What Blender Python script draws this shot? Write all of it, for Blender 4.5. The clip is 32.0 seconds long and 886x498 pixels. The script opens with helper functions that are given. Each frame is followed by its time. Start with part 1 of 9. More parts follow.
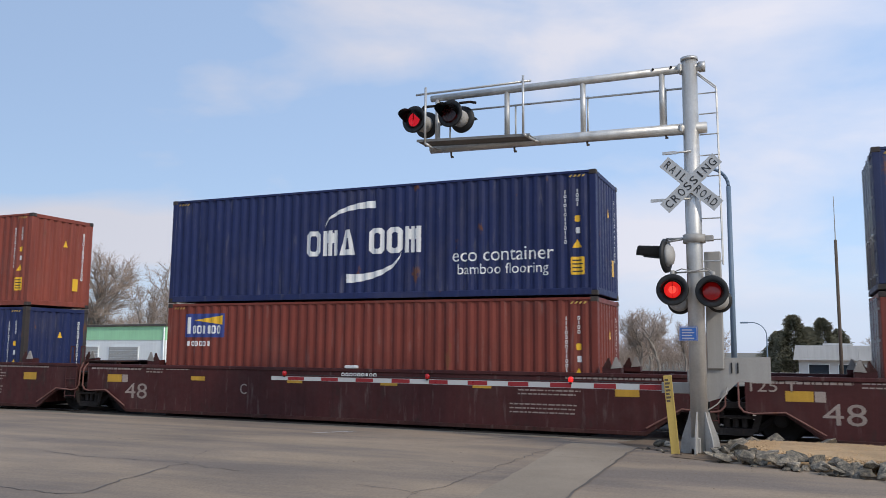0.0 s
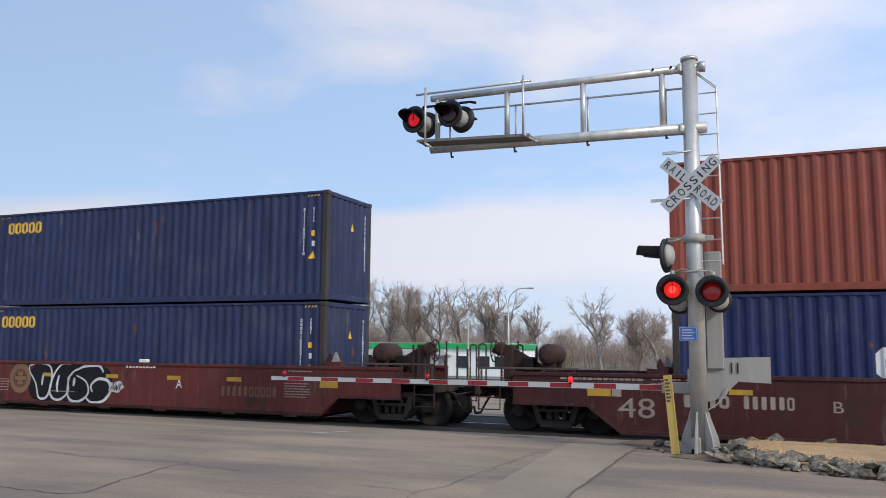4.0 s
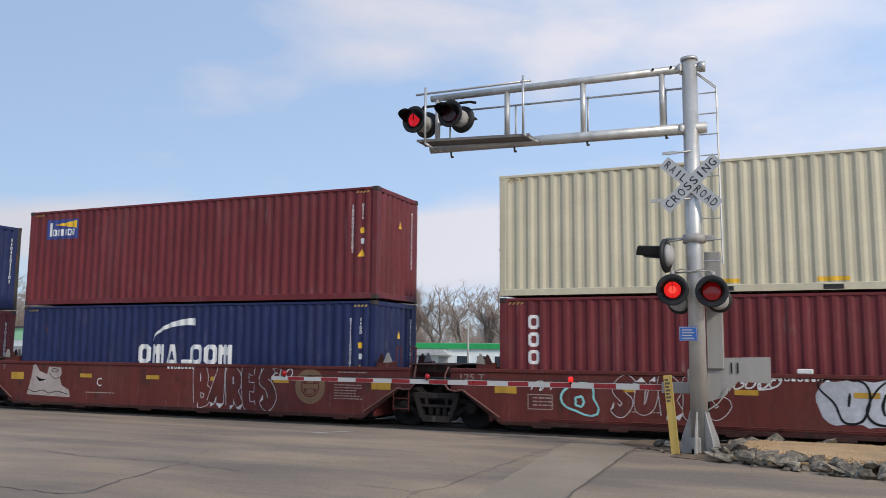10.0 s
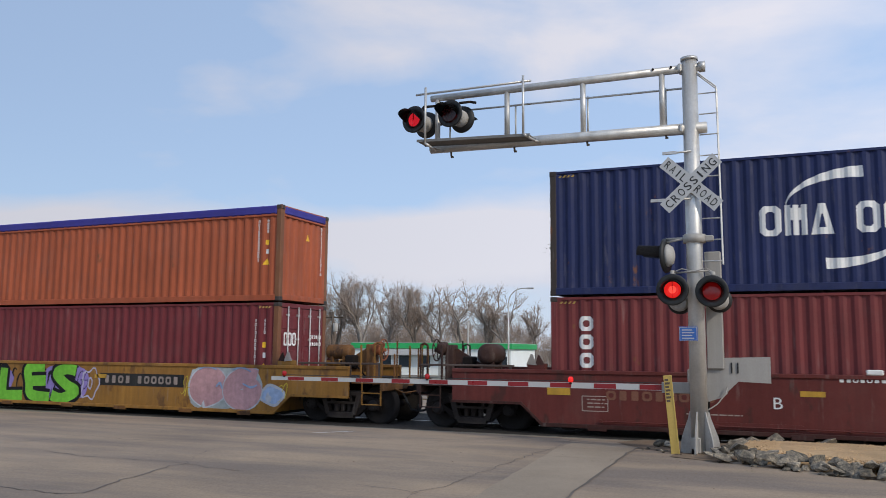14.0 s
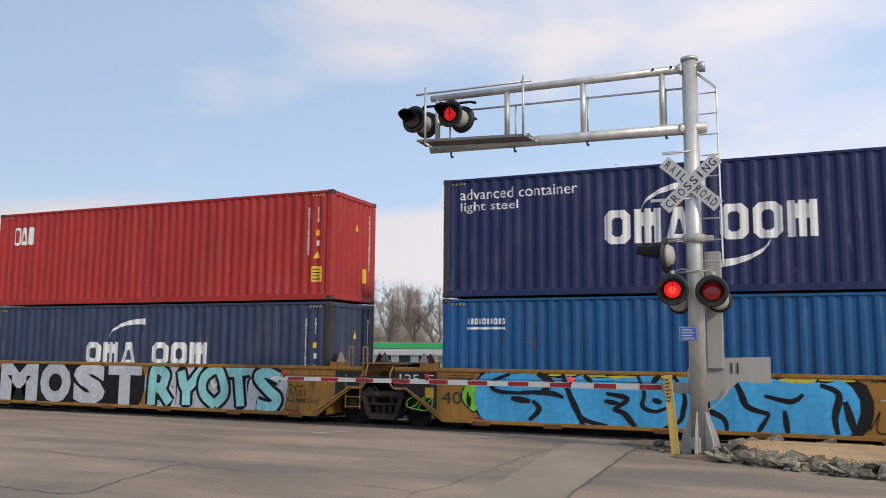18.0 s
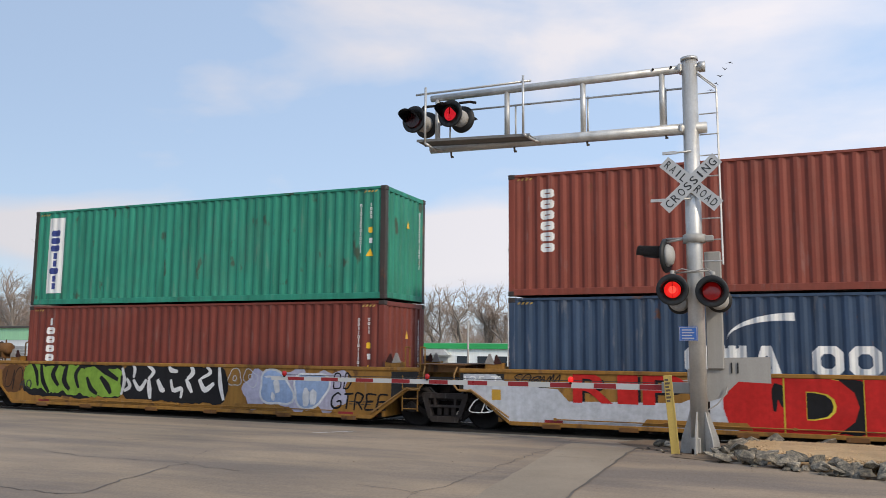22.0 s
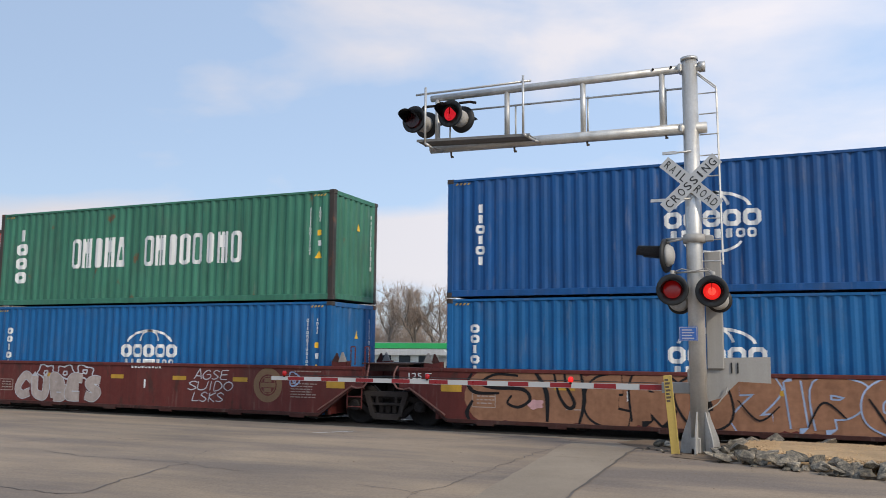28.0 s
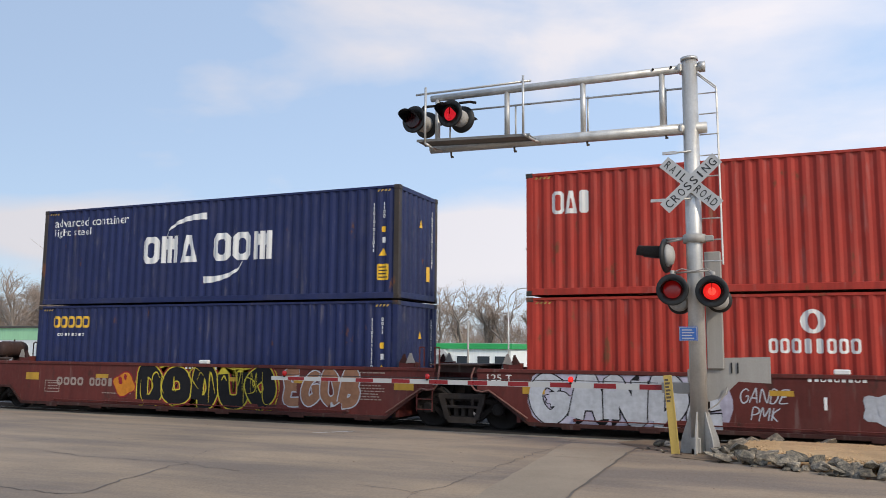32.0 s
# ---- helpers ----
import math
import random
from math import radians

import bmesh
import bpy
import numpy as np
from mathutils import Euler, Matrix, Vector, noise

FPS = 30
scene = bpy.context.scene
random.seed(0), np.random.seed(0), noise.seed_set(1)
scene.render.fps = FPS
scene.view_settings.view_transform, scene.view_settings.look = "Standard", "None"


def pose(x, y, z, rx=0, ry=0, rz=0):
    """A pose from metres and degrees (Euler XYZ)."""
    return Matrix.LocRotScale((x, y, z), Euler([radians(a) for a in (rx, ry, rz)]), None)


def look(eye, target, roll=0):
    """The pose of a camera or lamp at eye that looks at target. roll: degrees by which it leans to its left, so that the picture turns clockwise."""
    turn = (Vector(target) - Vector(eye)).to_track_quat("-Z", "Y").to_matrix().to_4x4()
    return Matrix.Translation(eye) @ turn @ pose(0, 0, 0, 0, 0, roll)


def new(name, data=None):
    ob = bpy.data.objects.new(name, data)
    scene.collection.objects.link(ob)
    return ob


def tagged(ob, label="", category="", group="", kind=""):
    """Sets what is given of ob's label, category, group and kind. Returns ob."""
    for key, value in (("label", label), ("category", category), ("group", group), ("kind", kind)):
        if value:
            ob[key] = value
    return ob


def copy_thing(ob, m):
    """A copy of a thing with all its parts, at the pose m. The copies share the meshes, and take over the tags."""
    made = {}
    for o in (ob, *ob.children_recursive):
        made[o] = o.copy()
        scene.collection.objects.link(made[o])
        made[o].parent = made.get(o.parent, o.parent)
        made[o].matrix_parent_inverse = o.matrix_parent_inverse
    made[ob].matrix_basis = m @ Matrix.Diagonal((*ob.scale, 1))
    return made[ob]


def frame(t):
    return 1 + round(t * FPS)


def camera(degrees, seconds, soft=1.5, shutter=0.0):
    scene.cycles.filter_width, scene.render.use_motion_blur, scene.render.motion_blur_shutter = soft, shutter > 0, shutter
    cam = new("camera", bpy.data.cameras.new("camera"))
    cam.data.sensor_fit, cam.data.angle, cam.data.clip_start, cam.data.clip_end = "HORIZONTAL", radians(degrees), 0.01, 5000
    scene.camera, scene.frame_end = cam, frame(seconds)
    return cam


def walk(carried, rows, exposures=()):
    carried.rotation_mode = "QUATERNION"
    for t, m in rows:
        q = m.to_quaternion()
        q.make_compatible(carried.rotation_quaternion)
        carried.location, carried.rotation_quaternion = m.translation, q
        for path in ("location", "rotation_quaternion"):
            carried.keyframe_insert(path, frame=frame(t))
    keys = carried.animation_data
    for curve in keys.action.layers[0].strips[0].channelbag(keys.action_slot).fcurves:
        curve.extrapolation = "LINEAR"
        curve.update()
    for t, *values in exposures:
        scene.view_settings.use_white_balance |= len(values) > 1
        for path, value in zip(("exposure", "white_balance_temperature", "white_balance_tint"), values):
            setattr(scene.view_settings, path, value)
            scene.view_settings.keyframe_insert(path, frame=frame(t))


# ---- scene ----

# ---- camera ----
EYE = Vector((0.0, 0.0, 1.87))
cam = camera(56.38, 32.0, soft=0.4, shutter=0.10)
VIEW = look(EYE, EYE + Vector((-0.38761, 0.91378, 0.12116)) * 20, 0.47)
walk(cam, [(0.0, VIEW), (32.0, VIEW)], [(0, 0.10, 6480, 10), (1, 0.18, 6620, 10), (2, 0.12, 6480, 10), (3, 0.14, 6480, 10), (6, 0.32, 6520, 10), (7, 0.06, 6580, 10), (8, 0.05, 6680, 10),
                                        (9, 0.02, 6520, 10), (10, 0.13, 6600, 10), (11, 0.33, 6780, 10), (12, 0.4, 6950, 10), (12.6, 0.38, 6800, 10), (13, 0.3, 6700, 10),
                                        (14, 0.06, 6600, 10), (14.3, -0.06, 6640, 10), (14.5, -0.08, 6680, 10), (17, 0.22, 7100, 10), (20, 0.2, 7000, 10), (22, 0.24, 7000, 10),
                                        (23, 0.14, 7000, 10), (24, 0, 6700, 10), (24.7, -0.09, 6680, 10), (25.5, -0.12, 6680, 10), (28, 0.24, 6900, 10), (31, 0.2, 6850, 10),
                                        (32, 0.26, 6950, 10)])

# ---- world and sun ----
SUN_WAY = Vector((0.80, -0.42, 0.62)).normalized()
world = bpy.data.worlds.new("sky")
scene.world = world
world.use_nodes = True


def sky_world():
    t = world.node_tree
    n, l = t.nodes, t.links
    n.clear()
    out = n.new("ShaderNodeOutputWorld")
    bg = n.new("ShaderNodeBackground")
    bg.inputs["Strength"].default_value = 0.13
    sky = n.new("ShaderNodeTexSky")
    sky.sky_type = "NISHITA"
    sky.sun_disc = False
    sky.sun_elevation = math.asin(SUN_WAY.z)
    sky.sun_rotation = math.atan2(SUN_WAY.x, SUN_WAY.y)
    sky.air_density, sky.dust_density, sky.ozone_density = 1.0, 0.6, 2.0
    co = n.new("ShaderNodeTexCoord")
    mp = n.new("ShaderNodeMapping")
    mp.inputs["Scale"].default_value = (2.6, 2.6, 6.5)
    mp.inputs["Location"].default_value = (0.42, 1.35, 0.35)
    nz = n.new("ShaderNodeTexNoise")
    nz.inputs["Scale"].default_value = 1.25
    nz.inputs["Detail"].default_value = 7
    nz.inputs["Roughness"].default_value = 0.52
    nz.inputs["Distortion"].default_value = 0.25
    ramp = n.new("ShaderNodeMapRange")
    ramp.inputs["From Min"].default_value = 0.52
    ramp.inputs["From Max"].default_value = 0.80
    ramp.inputs["To Max"].default_value = 0.85
    # clouds thicken low over the horizon
    sep = n.new("ShaderNodeSeparateXYZ")
    low = n.new("ShaderNodeMapRange")
    low.inputs["From Min"].default_value = 0.28
    low.inputs["From Max"].default_value = 0.02
    low.inputs["To Min"].default_value = 0.0
    low.inputs["To Max"].default_value = 0.08
    both = None
    # soft cloud banks: direction, breadth, depth and thickness of each
    for way, wide, deep, thick in (((-0.589, 0.747, 0.307), 0.070, 0.034, 0.20), ((-0.461, 0.805, 0.373), 0.13, 0.050, 0.22), ((-0.707, 0.657, 0.261), 0.16, 0.085, -0.16), ((-0.445, 0.884, 0.145), 0.13, 0.028, 0.22), ((-0.149, 0.916, 0.372), 0.20, 0.060, 0.18), ((-0.751, 0.647, 0.130), 0.15, 0.036, 0.46),
                                   ((-0.25, 0.955, 0.125), 0.21, 0.050, 0.38), ((0.15, 0.95, 0.25), 0.25, 0.06, 0.16), ((-0.50, 0.857, 0.118), 0.30, 0.036, 0.26)):
        off = n.new("ShaderNodeVectorMath")
        off.operation = "SUBTRACT"
        off.inputs[1].default_value = way
        fit = n.new("ShaderNodeVectorMath")
        fit.operation = "MULTIPLY"
        fit.inputs[1].default_value = (1 / wide, 1 / wide, 1 / deep)
        far = n.new("ShaderNodeVectorMath")
        far.operation = "LENGTH"
        puff = n.new("ShaderNodeMapRange")
        puff.interpolation_type = "SMOOTHSTEP"
        puff.inputs["From Min"].default_value = 1.7
        puff.inputs["From Max"].default_value = 0.1
        puff.inputs["To Max"].default_value = thick
        l.new(co.outputs["Generated"], off.inputs[0])
        l.new(off.outputs["Vector"], fit.inputs[0])
        l.new(fit.outputs["Vector"], far.inputs[0])
        l.new(far.outputs["Value"], puff.inputs["Value"])
        if both:
            k = n.new("ShaderNodeMath")
            k.operation = "ADD"
            l.new(both, k.inputs[0])
            l.new(puff.outputs["Result"], k.inputs[1])
            both = k.outputs["Value"]
        else:
            both = puff.outputs["Result"]
    bank = n.new("ShaderNodeMath")
    bank.operation = "ADD"
    add = n.new("ShaderNodeMath")
    add.operation = "ADD"
    mix = n.new("ShaderNodeMix")
    mix.data_type = "RGBA"
    base = n.new("ShaderNodeMapRange")
    base.interpolation_type = "SMOOTHSTEP"
    base.inputs["From Min"].default_value = 0.10
    base.inputs["From Max"].default_value = 0.055
    shade = n.new("ShaderNodeMix")
    shade.data_type = "RGBA"
    shade.inputs["A"].default_value = (5.6, 5.5, 6.0, 1)
    shade.inputs["B"].default_value = (4.35, 4.6, 5.6, 1)
    l.new(base.outputs["Result"], shade.inputs["Factor"])
    l.new(shade.outputs["Result"], mix.inputs["B"])
    haze = n.new("ShaderNodeMix")
    haze.data_type = "RGBA"
    haze.inputs["Factor"].default_value = 0.66
    haze.inputs["B"].default_value = (3.50, 4.70, 6.85, 1)
    l.new(co.outputs["Generated"], mp.inputs["Vector"])
    l.new(co.outputs["Generated"], sep.inputs["Vector"])
    l.new(sep.outputs["Z"], low.inputs["Value"])
    lift = n.new("ShaderNodeMath")
    lift.operation = "MULTIPLY_ADD"
    lift.inputs[1].default_value = 0.10
    l.new(nz.outputs["Fac"], lift.inputs[0])
    l.new(sep.outputs["Z"], lift.inputs[2])
    drop = n.new("ShaderNodeMath")
    drop.operation = "SUBTRACT"
    drop.inputs[1].default_value = 0.05
    l.new(lift.outputs["Value"], drop.inputs[0])
    l.new(drop.outputs["Value"], base.inputs["Value"])
    l.new(mp.outputs["Vector"], nz.inputs["Vector"])
    l.new(nz.outputs["Fac"], add.inputs[0])
    l.new(low.outputs["Result"], bank.inputs[0])
    l.new(both, bank.inputs[1])
    l.new(bank.outputs["Value"], add.inputs[1])
    l.new(add.outputs["Value"], ramp.inputs["Value"])
    l.new(ramp.outputs["Result"], mix.inputs["Factor"])
    east = n.new("ShaderNodeMapRange")
    east.inputs["From Min"].default_value = -0.8
    east.inputs["From Max"].default_value = 0.2
    east.inputs["To Min"].default_value = 0.84
    east.inputs["To Max"].default_value = 1.16
    glow = n.new("ShaderNodeMix")
    glow.data_type = "RGBA"
    glow.blend_type = "MULTIPLY"
    glow.inputs["Factor"].default_value = 1
    l.new(sep.outputs["X"], east.inputs["Value"])
    l.new(east.outputs["Result"], glow.inputs["B"])
    l.new(mix.outputs["Result"], glow.inputs["A"])
    l.new(sky.outputs["Color"], haze.inputs["A"])
    l.new(haze.outputs["Result"], mix.inputs["A"])
    l.new(glow.outputs["Result"], bg.inputs["Color"])
    l.new(bg.outputs["Background"], out.inputs["Surface"])


sky_world()
sun = new("sun", bpy.data.lights.new("sun", "SUN"))
sun.data.energy = 2.0
sun.data.angle = radians(4.0)
sun.data.color = (1.0, 0.91, 0.77)
sun.matrix_basis = look((30, -20, 40), Vector((30, -20, 40)) - SUN_WAY)

# ---- materials ----
MATS = {}


def surface(name, rgb, rough=0.6, metal=0.0, vary=0.18, streak=0.0, grain=40.0, bump=0.1, rust=0.0,
            rust_rgb=(0.16, 0.06, 0.025), rust_low=False, big=0.7, band=None, glow=None, spec=0.5, tone=None, seed=0.0, grit=0.4, scuff=0.0):
    """Worn surface: broad fading, run-down streaks, fine grain and rust spots, all at real size."""
    if name in MATS:
        return MATS[name]
    m = bpy.data.materials.new(name)
    m.use_nodes = True
    t = m.node_tree
    n, l = t.nodes, t.links
    p = n["Principled BSDF"]
    p.inputs["Roughness"].default_value = rough
    p.inputs["Metallic"].default_value = metal
    p.inputs["Specular IOR Level"].default_value = spec
    co = n.new("ShaderNodeTexCoord")
    mp = n.new("ShaderNodeMapping")
    mp.inputs["Location"].default_value = (seed * 3.1, seed * 1.7, seed * 2.3)
    if scuff:
        each = n.new("ShaderNodeObjectInfo")
        apart = n.new("ShaderNodeVectorMath")
        apart.operation = "MULTIPLY_ADD"
        apart.inputs[1].default_value = (37.0, 11.0, 5.0)
        l.new(each.outputs["Random"], apart.inputs[0])
        l.new(co.outputs["Object"], apart.inputs[2])
        l.new(apart.outputs["Vector"], mp.inputs["Vector"])
    else:
        l.new(co.outputs["Object"], mp.inputs["Vector"])

    def noise_of(scale, detail, stretch=None):
        src = mp
        if stretch:
            src = n.new("ShaderNodeMapping")
            src.inputs["Scale"].default_value = stretch
            l.new(mp.outputs["Vector"], src.inputs["Vector"])
        z = n.new("ShaderNodeTexNoise")
        z.inputs["Scale"].default_value = scale
        z.inputs["Detail"].default_value = detail
        z.inputs["Roughness"].default_value = 0.6
        l.new(src.outputs["Vector"], z.inputs["Vector"])
        return z.outputs["Fac"]

    def ranged(sock, a, b, c, d):
        r = n.new("ShaderNodeMapRange")
        for k, v in zip(("From Min", "From Max", "To Min", "To Max"), (a, b, c, d)):
            r.inputs[k].default_value = v
        l.new(sock, r.inputs["Value"])
        return r.outputs["Result"]

    def product(a, b):
        k = n.new("ShaderNodeMath")
        k.operation = "MULTIPLY"
        l.new(a, k.inputs[0])
        l.new(b, k.inputs[1])
        return k.outputs["Value"]

    fade = ranged(noise_of(big, 6), 0.3, 0.7, 1 - vary, 1 + vary)
    fine = ranged(noise_of(grain, 3), 0.3, 0.7, 1 - vary * grit, 1 + vary * grit)
    gain = product(fade, fine)
    if streak:
        gain = product(gain, ranged(noise_of(5.0, 4, (1, 1, 0.06)), 0.35, 0.7, 1 + streak * 0.35, 1 - streak))
    col = n.new("ShaderNodeMix")
    col.data_type = "RGBA"
    col.blend_type = "MULTIPLY"
    col.inputs["Factor"].default_value = 1
    col.inputs["A"].default_value = (*rgb, 1)
    if tone:
        two = n.new("ShaderNodeMix")
        two.data_type = "RGBA"
        two.inputs["A"].default_value = (*rgb, 1)
        two.inputs["B"].default_value = (*tone, 1)
        l.new(ranged(noise_of(big * 2.2, 4 if band else 8, band), 0.36, 0.66, 0, 1), two.inputs["Factor"])
        l.new(two.outputs["Result"], col.inputs["A"])
    l.new(gain, col.inputs["B"])
    last = col.outputs["Result"]
    if rust:
        mask = ranged(noise_of(2.6, 9, (1, 1, 0.45)), 0.70 - rust * 0.34, 0.75 - rust * 0.28, 0, 0.85)
        if rust_low:
            # runs of rust gather towards the lower edge
            s3 = n.new("ShaderNodeSeparateXYZ")
            l.new(co.outputs["Object"], s3.inputs["Vector"])
            near = ranged(s3.outputs["Z"], 0.2, 1.5, 0.13, -0.10)
            k = n.new("ShaderNodeMath")
            k.operation = "ADD"
            l.new(noise_of(3.2, 8, (1, 1, 0.16)), k.inputs[0])
            l.new(near, k.inputs[1])
            run_mask = ranged(k.outputs["Value"], 0.60, 0.66, 0, 0.9)
            mx = n.new("ShaderNodeMath")
            mx.operation = "MAXIMUM"
            l.new(mask, mx.inputs[0])
            l.new(run_mask, mx.inputs[1])
            mask = mx.outputs["Value"]
        rm = n.new("ShaderNodeMix")
        rm.data_type = "RGBA"
        rm.inputs["B"].default_value = (*rust_rgb, 1)
        l.new(mask, rm.inputs["Factor"])
        l.new(last, rm.inputs["A"])
        last = rm.outputs["Result"]
    if scuff:
        for scale, stretch, lo, hi, amount, colour in ((6.0, (1.3, 1.0, 0.16), 0.60, 0.72, scuff, (0.30, 0.27, 0.25)), (4.0, (1.6, 1.0, 0.07), 0.60, 0.74, scuff * 1.3, (0.02, 0.018, 0.016)),
                                                       (0.9, (1.0, 1.0, 0.8), 0.52, 0.80, scuff * 0.8, (0.17, 0.145, 0.125))):
            wear = n.new("ShaderNodeMix")
            wear.data_type = "RGBA"
            wear.inputs["B"].default_value = (*colour, 1)
            l.new(ranged(noise_of(scale, 7, stretch), lo, hi, 0, amount), wear.inputs["Factor"])
            l.new(last, wear.inputs["A"])
            last = wear.outputs["Result"]
    l.new(last, p.inputs["Base Color"])
    l.new(ranged(noise_of(grain * 0.3, 4), 0.3, 0.7, max(0.05, rough - 0.1), min(1, rough + 0.1)), p.inputs["Roughness"])
    if bump:
        b = n.new("ShaderNodeBump")
        b.inputs["Strength"].default_value = bump
        b.inputs["Distance"].default_value = 0.01
        l.new(noise_of(grain, 5), b.inputs["Height"])
        l.new(b.outputs["Normal"], p.inputs["Normal"])
    if glow:
        p.inputs["Emission Color"].default_value = (*glow[:3], 1)
        p.inputs["Emission Strength"].default_value = glow[3]
    MATS[name] = m
    return m


def painted(name, rgb, rust=0.12, streak=0.22, vary=0.10, rough=0.55, seed=0.0, scuff=0.20, **kw):
    return surface(name, rgb, rough=rough, vary=vary, streak=streak, grain=25, bump=0.06, rust=rust, seed=seed, spec=0.28, scuff=scuff, **kw)


GALV = surface("galvanised_steel", (0.565, 0.55, 0.52), rough=0.43, metal=0.50, vary=0.15, grain=30, streak=0.18, big=2.0)
DULL_GALV = surface("dull_dusty_galvanised_steel", (0.42, 0.40, 0.37), rough=0.75, vary=0.2, grain=25, streak=0.2, rust=0.04)
GRATING = surface("dull_grey_grating", (0.17, 0.165, 0.155), rough=0.7, vary=0.2)
DARK_HOOD = surface("dark_grey_hood_paint", (0.13, 0.133, 0.138), rough=0.5, vary=0.2)
GREY_PAINT = surface("grey_painted_steel", (0.345, 0.325, 0.295), rough=0.5, vary=0.1, streak=0.12)
BLACK_PAINT = surface("black_painted_steel", (0.012, 0.012, 0.012), rough=0.55, vary=0.2)
WHITE_SHEET = surface("white_reflective_sheet", (0.46, 0.465, 0.46), rough=0.4, vary=0.06, bump=0)
RED_SHEET = surface("red_reflective_sheet", (0.24, 0.012, 0.016), rough=0.35, vary=0.08, bump=0)
BLACK_SHEET = surface("black_letter_sheet", (0.015, 0.015, 0.015), rough=0.5, vary=0.1, bump=0)
YELLOW_PAINT = surface("weathered_yellow_paint", (0.52, 0.36, 0.09), rough=0.6, vary=0.18, streak=0.2, rust=0.06)
YELLOW_REFLECTOR = surface("yellow_reflector", (0.46, 0.26, 0.025), rough=0.5, vary=0.15, streak=0.2)
FAINT_STENCIL = surface("worn_faint_stencil", (0.155, 0.062, 0.036), rough=0.7, vary=0.35, bump=0)
HAZARD_YELLOW = surface("worn_hazard_yellow", (0.46, 0.30, 0.07), rough=0.6, vary=0.3, grain=12, grit=1.0, bump=0)
YELLOW_DECAL = surface("yellow_decal", (0.78, 0.45, 0.02), rough=0.45, vary=0.08, bump=0)
WHITE_DECAL = surface("white_decal", (0.74, 0.74, 0.72), rough=0.5, vary=0.1, streak=0.12, bump=0)
DULL_WHITE = surface("faded_white_stencil", (0.28, 0.225, 0.195), rough=0.6, vary=0.3, bump=0)
BLUE_SIGN = surface("blue_sign_sheet", (0.03, 0.12, 0.42), rough=0.4, vary=0.06, bump=0)
SEACO_YELLOW = surface("yellow_lettering", (0.72, 0.42, 0.04), rough=0.5, vary=0.1, streak=0.15, bump=0)
NAVY_DECAL = surface("navy_lettering", (0.03, 0.05, 0.22), rough=0.55, vary=0.12, streak=0.2, bump=0)
LIGHT_BLUE_DECAL = surface("light_blue_patch", (0.05, 0.18, 0.52), rough=0.5, vary=0.2, bump=0)
EMBLEM_TAN = surface("faded_tan_emblem", (0.185, 0.107, 0.055), rough=0.7, vary=0.25, bump=0)
LENS_LIT = surface("lit_red_lens", (0.5, 0.01, 0.01), rough=0.2, vary=0.05, bump=0, glow=(0.62, 0.016, 0.014, 1.0))
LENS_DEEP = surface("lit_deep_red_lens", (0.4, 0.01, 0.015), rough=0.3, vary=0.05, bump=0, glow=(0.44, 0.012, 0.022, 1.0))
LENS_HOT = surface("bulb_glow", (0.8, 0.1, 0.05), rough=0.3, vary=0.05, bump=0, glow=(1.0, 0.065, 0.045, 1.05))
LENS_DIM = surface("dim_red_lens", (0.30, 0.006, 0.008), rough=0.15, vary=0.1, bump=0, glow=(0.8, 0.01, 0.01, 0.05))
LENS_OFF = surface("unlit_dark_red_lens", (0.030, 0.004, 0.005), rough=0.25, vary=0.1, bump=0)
# truck and wheel steel: the black also stands in for shade under the cars
DARK_STEEL = surface("greasy_shaded_steel", (0.014, 0.011, 0.010), rough=0.85, spec=0.15, vary=0.4, rust=0.15, rust_rgb=(0.07, 0.04, 0.025))
WHEEL_STEEL = surface("worn_wheel_steel", (0.022, 0.019, 0.018), rough=0.8, metal=0.0, spec=0.2, vary=0.3)
TREAD = surface("bright_wheel_tread", (0.40, 0.39, 0.38), rough=0.3, metal=0.9, vary=0.1)
RAIL_STEEL = surface("rail_steel", (0.10, 0.07, 0.055), rough=0.5, metal=0.4, vary=0.25)
RUBBER = surface("black_rubber_hose", (0.015, 0.015, 0.015), rough=0.8, vary=0.2)
ASPHALT = surface("worn_asphalt", (0.214, 0.171, 0.138), rough=0.92, vary=0.16, grain=34, grit=0.9, bump=0.5, big=0.17, tone=(0.365, 0.274, 0.190), band=(0.55, 2.0, 1), spec=0.2)
# panel colour is near black to stand in for shade under the train
PANEL_SHADED = surface("shade_dark_crossing_panel", (0.035, 0.031, 0.028), rough=0.9, vary=0.25, grain=40, bump=0.4, spec=0.2)
CONCRETE = surface("old_concrete", (0.312, 0.248, 0.182), rough=0.9, vary=0.16, grit=1.0, grain=60, bump=0.3, big=0.5, spec=0.25)
CRACK_FILL = surface("crack_dark", (0.150, 0.128, 0.110), rough=0.85, vary=0.2, spec=0.2)
DIRT = surface("brown_dirt", (0.20, 0.145, 0.10), rough=0.95, vary=0.25, grain=30, bump=0.6, big=0.8, spec=0.15)
DRY_GROUND = surface("dry_pale_ground", (0.24, 0.21, 0.16), rough=0.95, vary=0.2, grain=8, bump=0.4, big=0.08, tone=(0.17, 0.16, 0.14), spec=0.15)
BALLAST = surface("grey_ballast", (0.16, 0.14, 0.13), rough=0.9, vary=0.45, grain=22, bump=0.9, spec=0.2)
TAN_GRAVEL = surface("tan_gravel", (0.47, 0.315, 0.175), rough=0.9, vary=0.3, grain=35, bump=0.8, spec=0.2)
ROCK_GREY = surface("broken_grey_rock", (0.110, 0.100, 0.086), rough=0.95, vary=0.40, grain=14, grit=0.9, bump=0.9, big=1.6, tone=(0.275, 0.228, 0.165), spec=0.2)


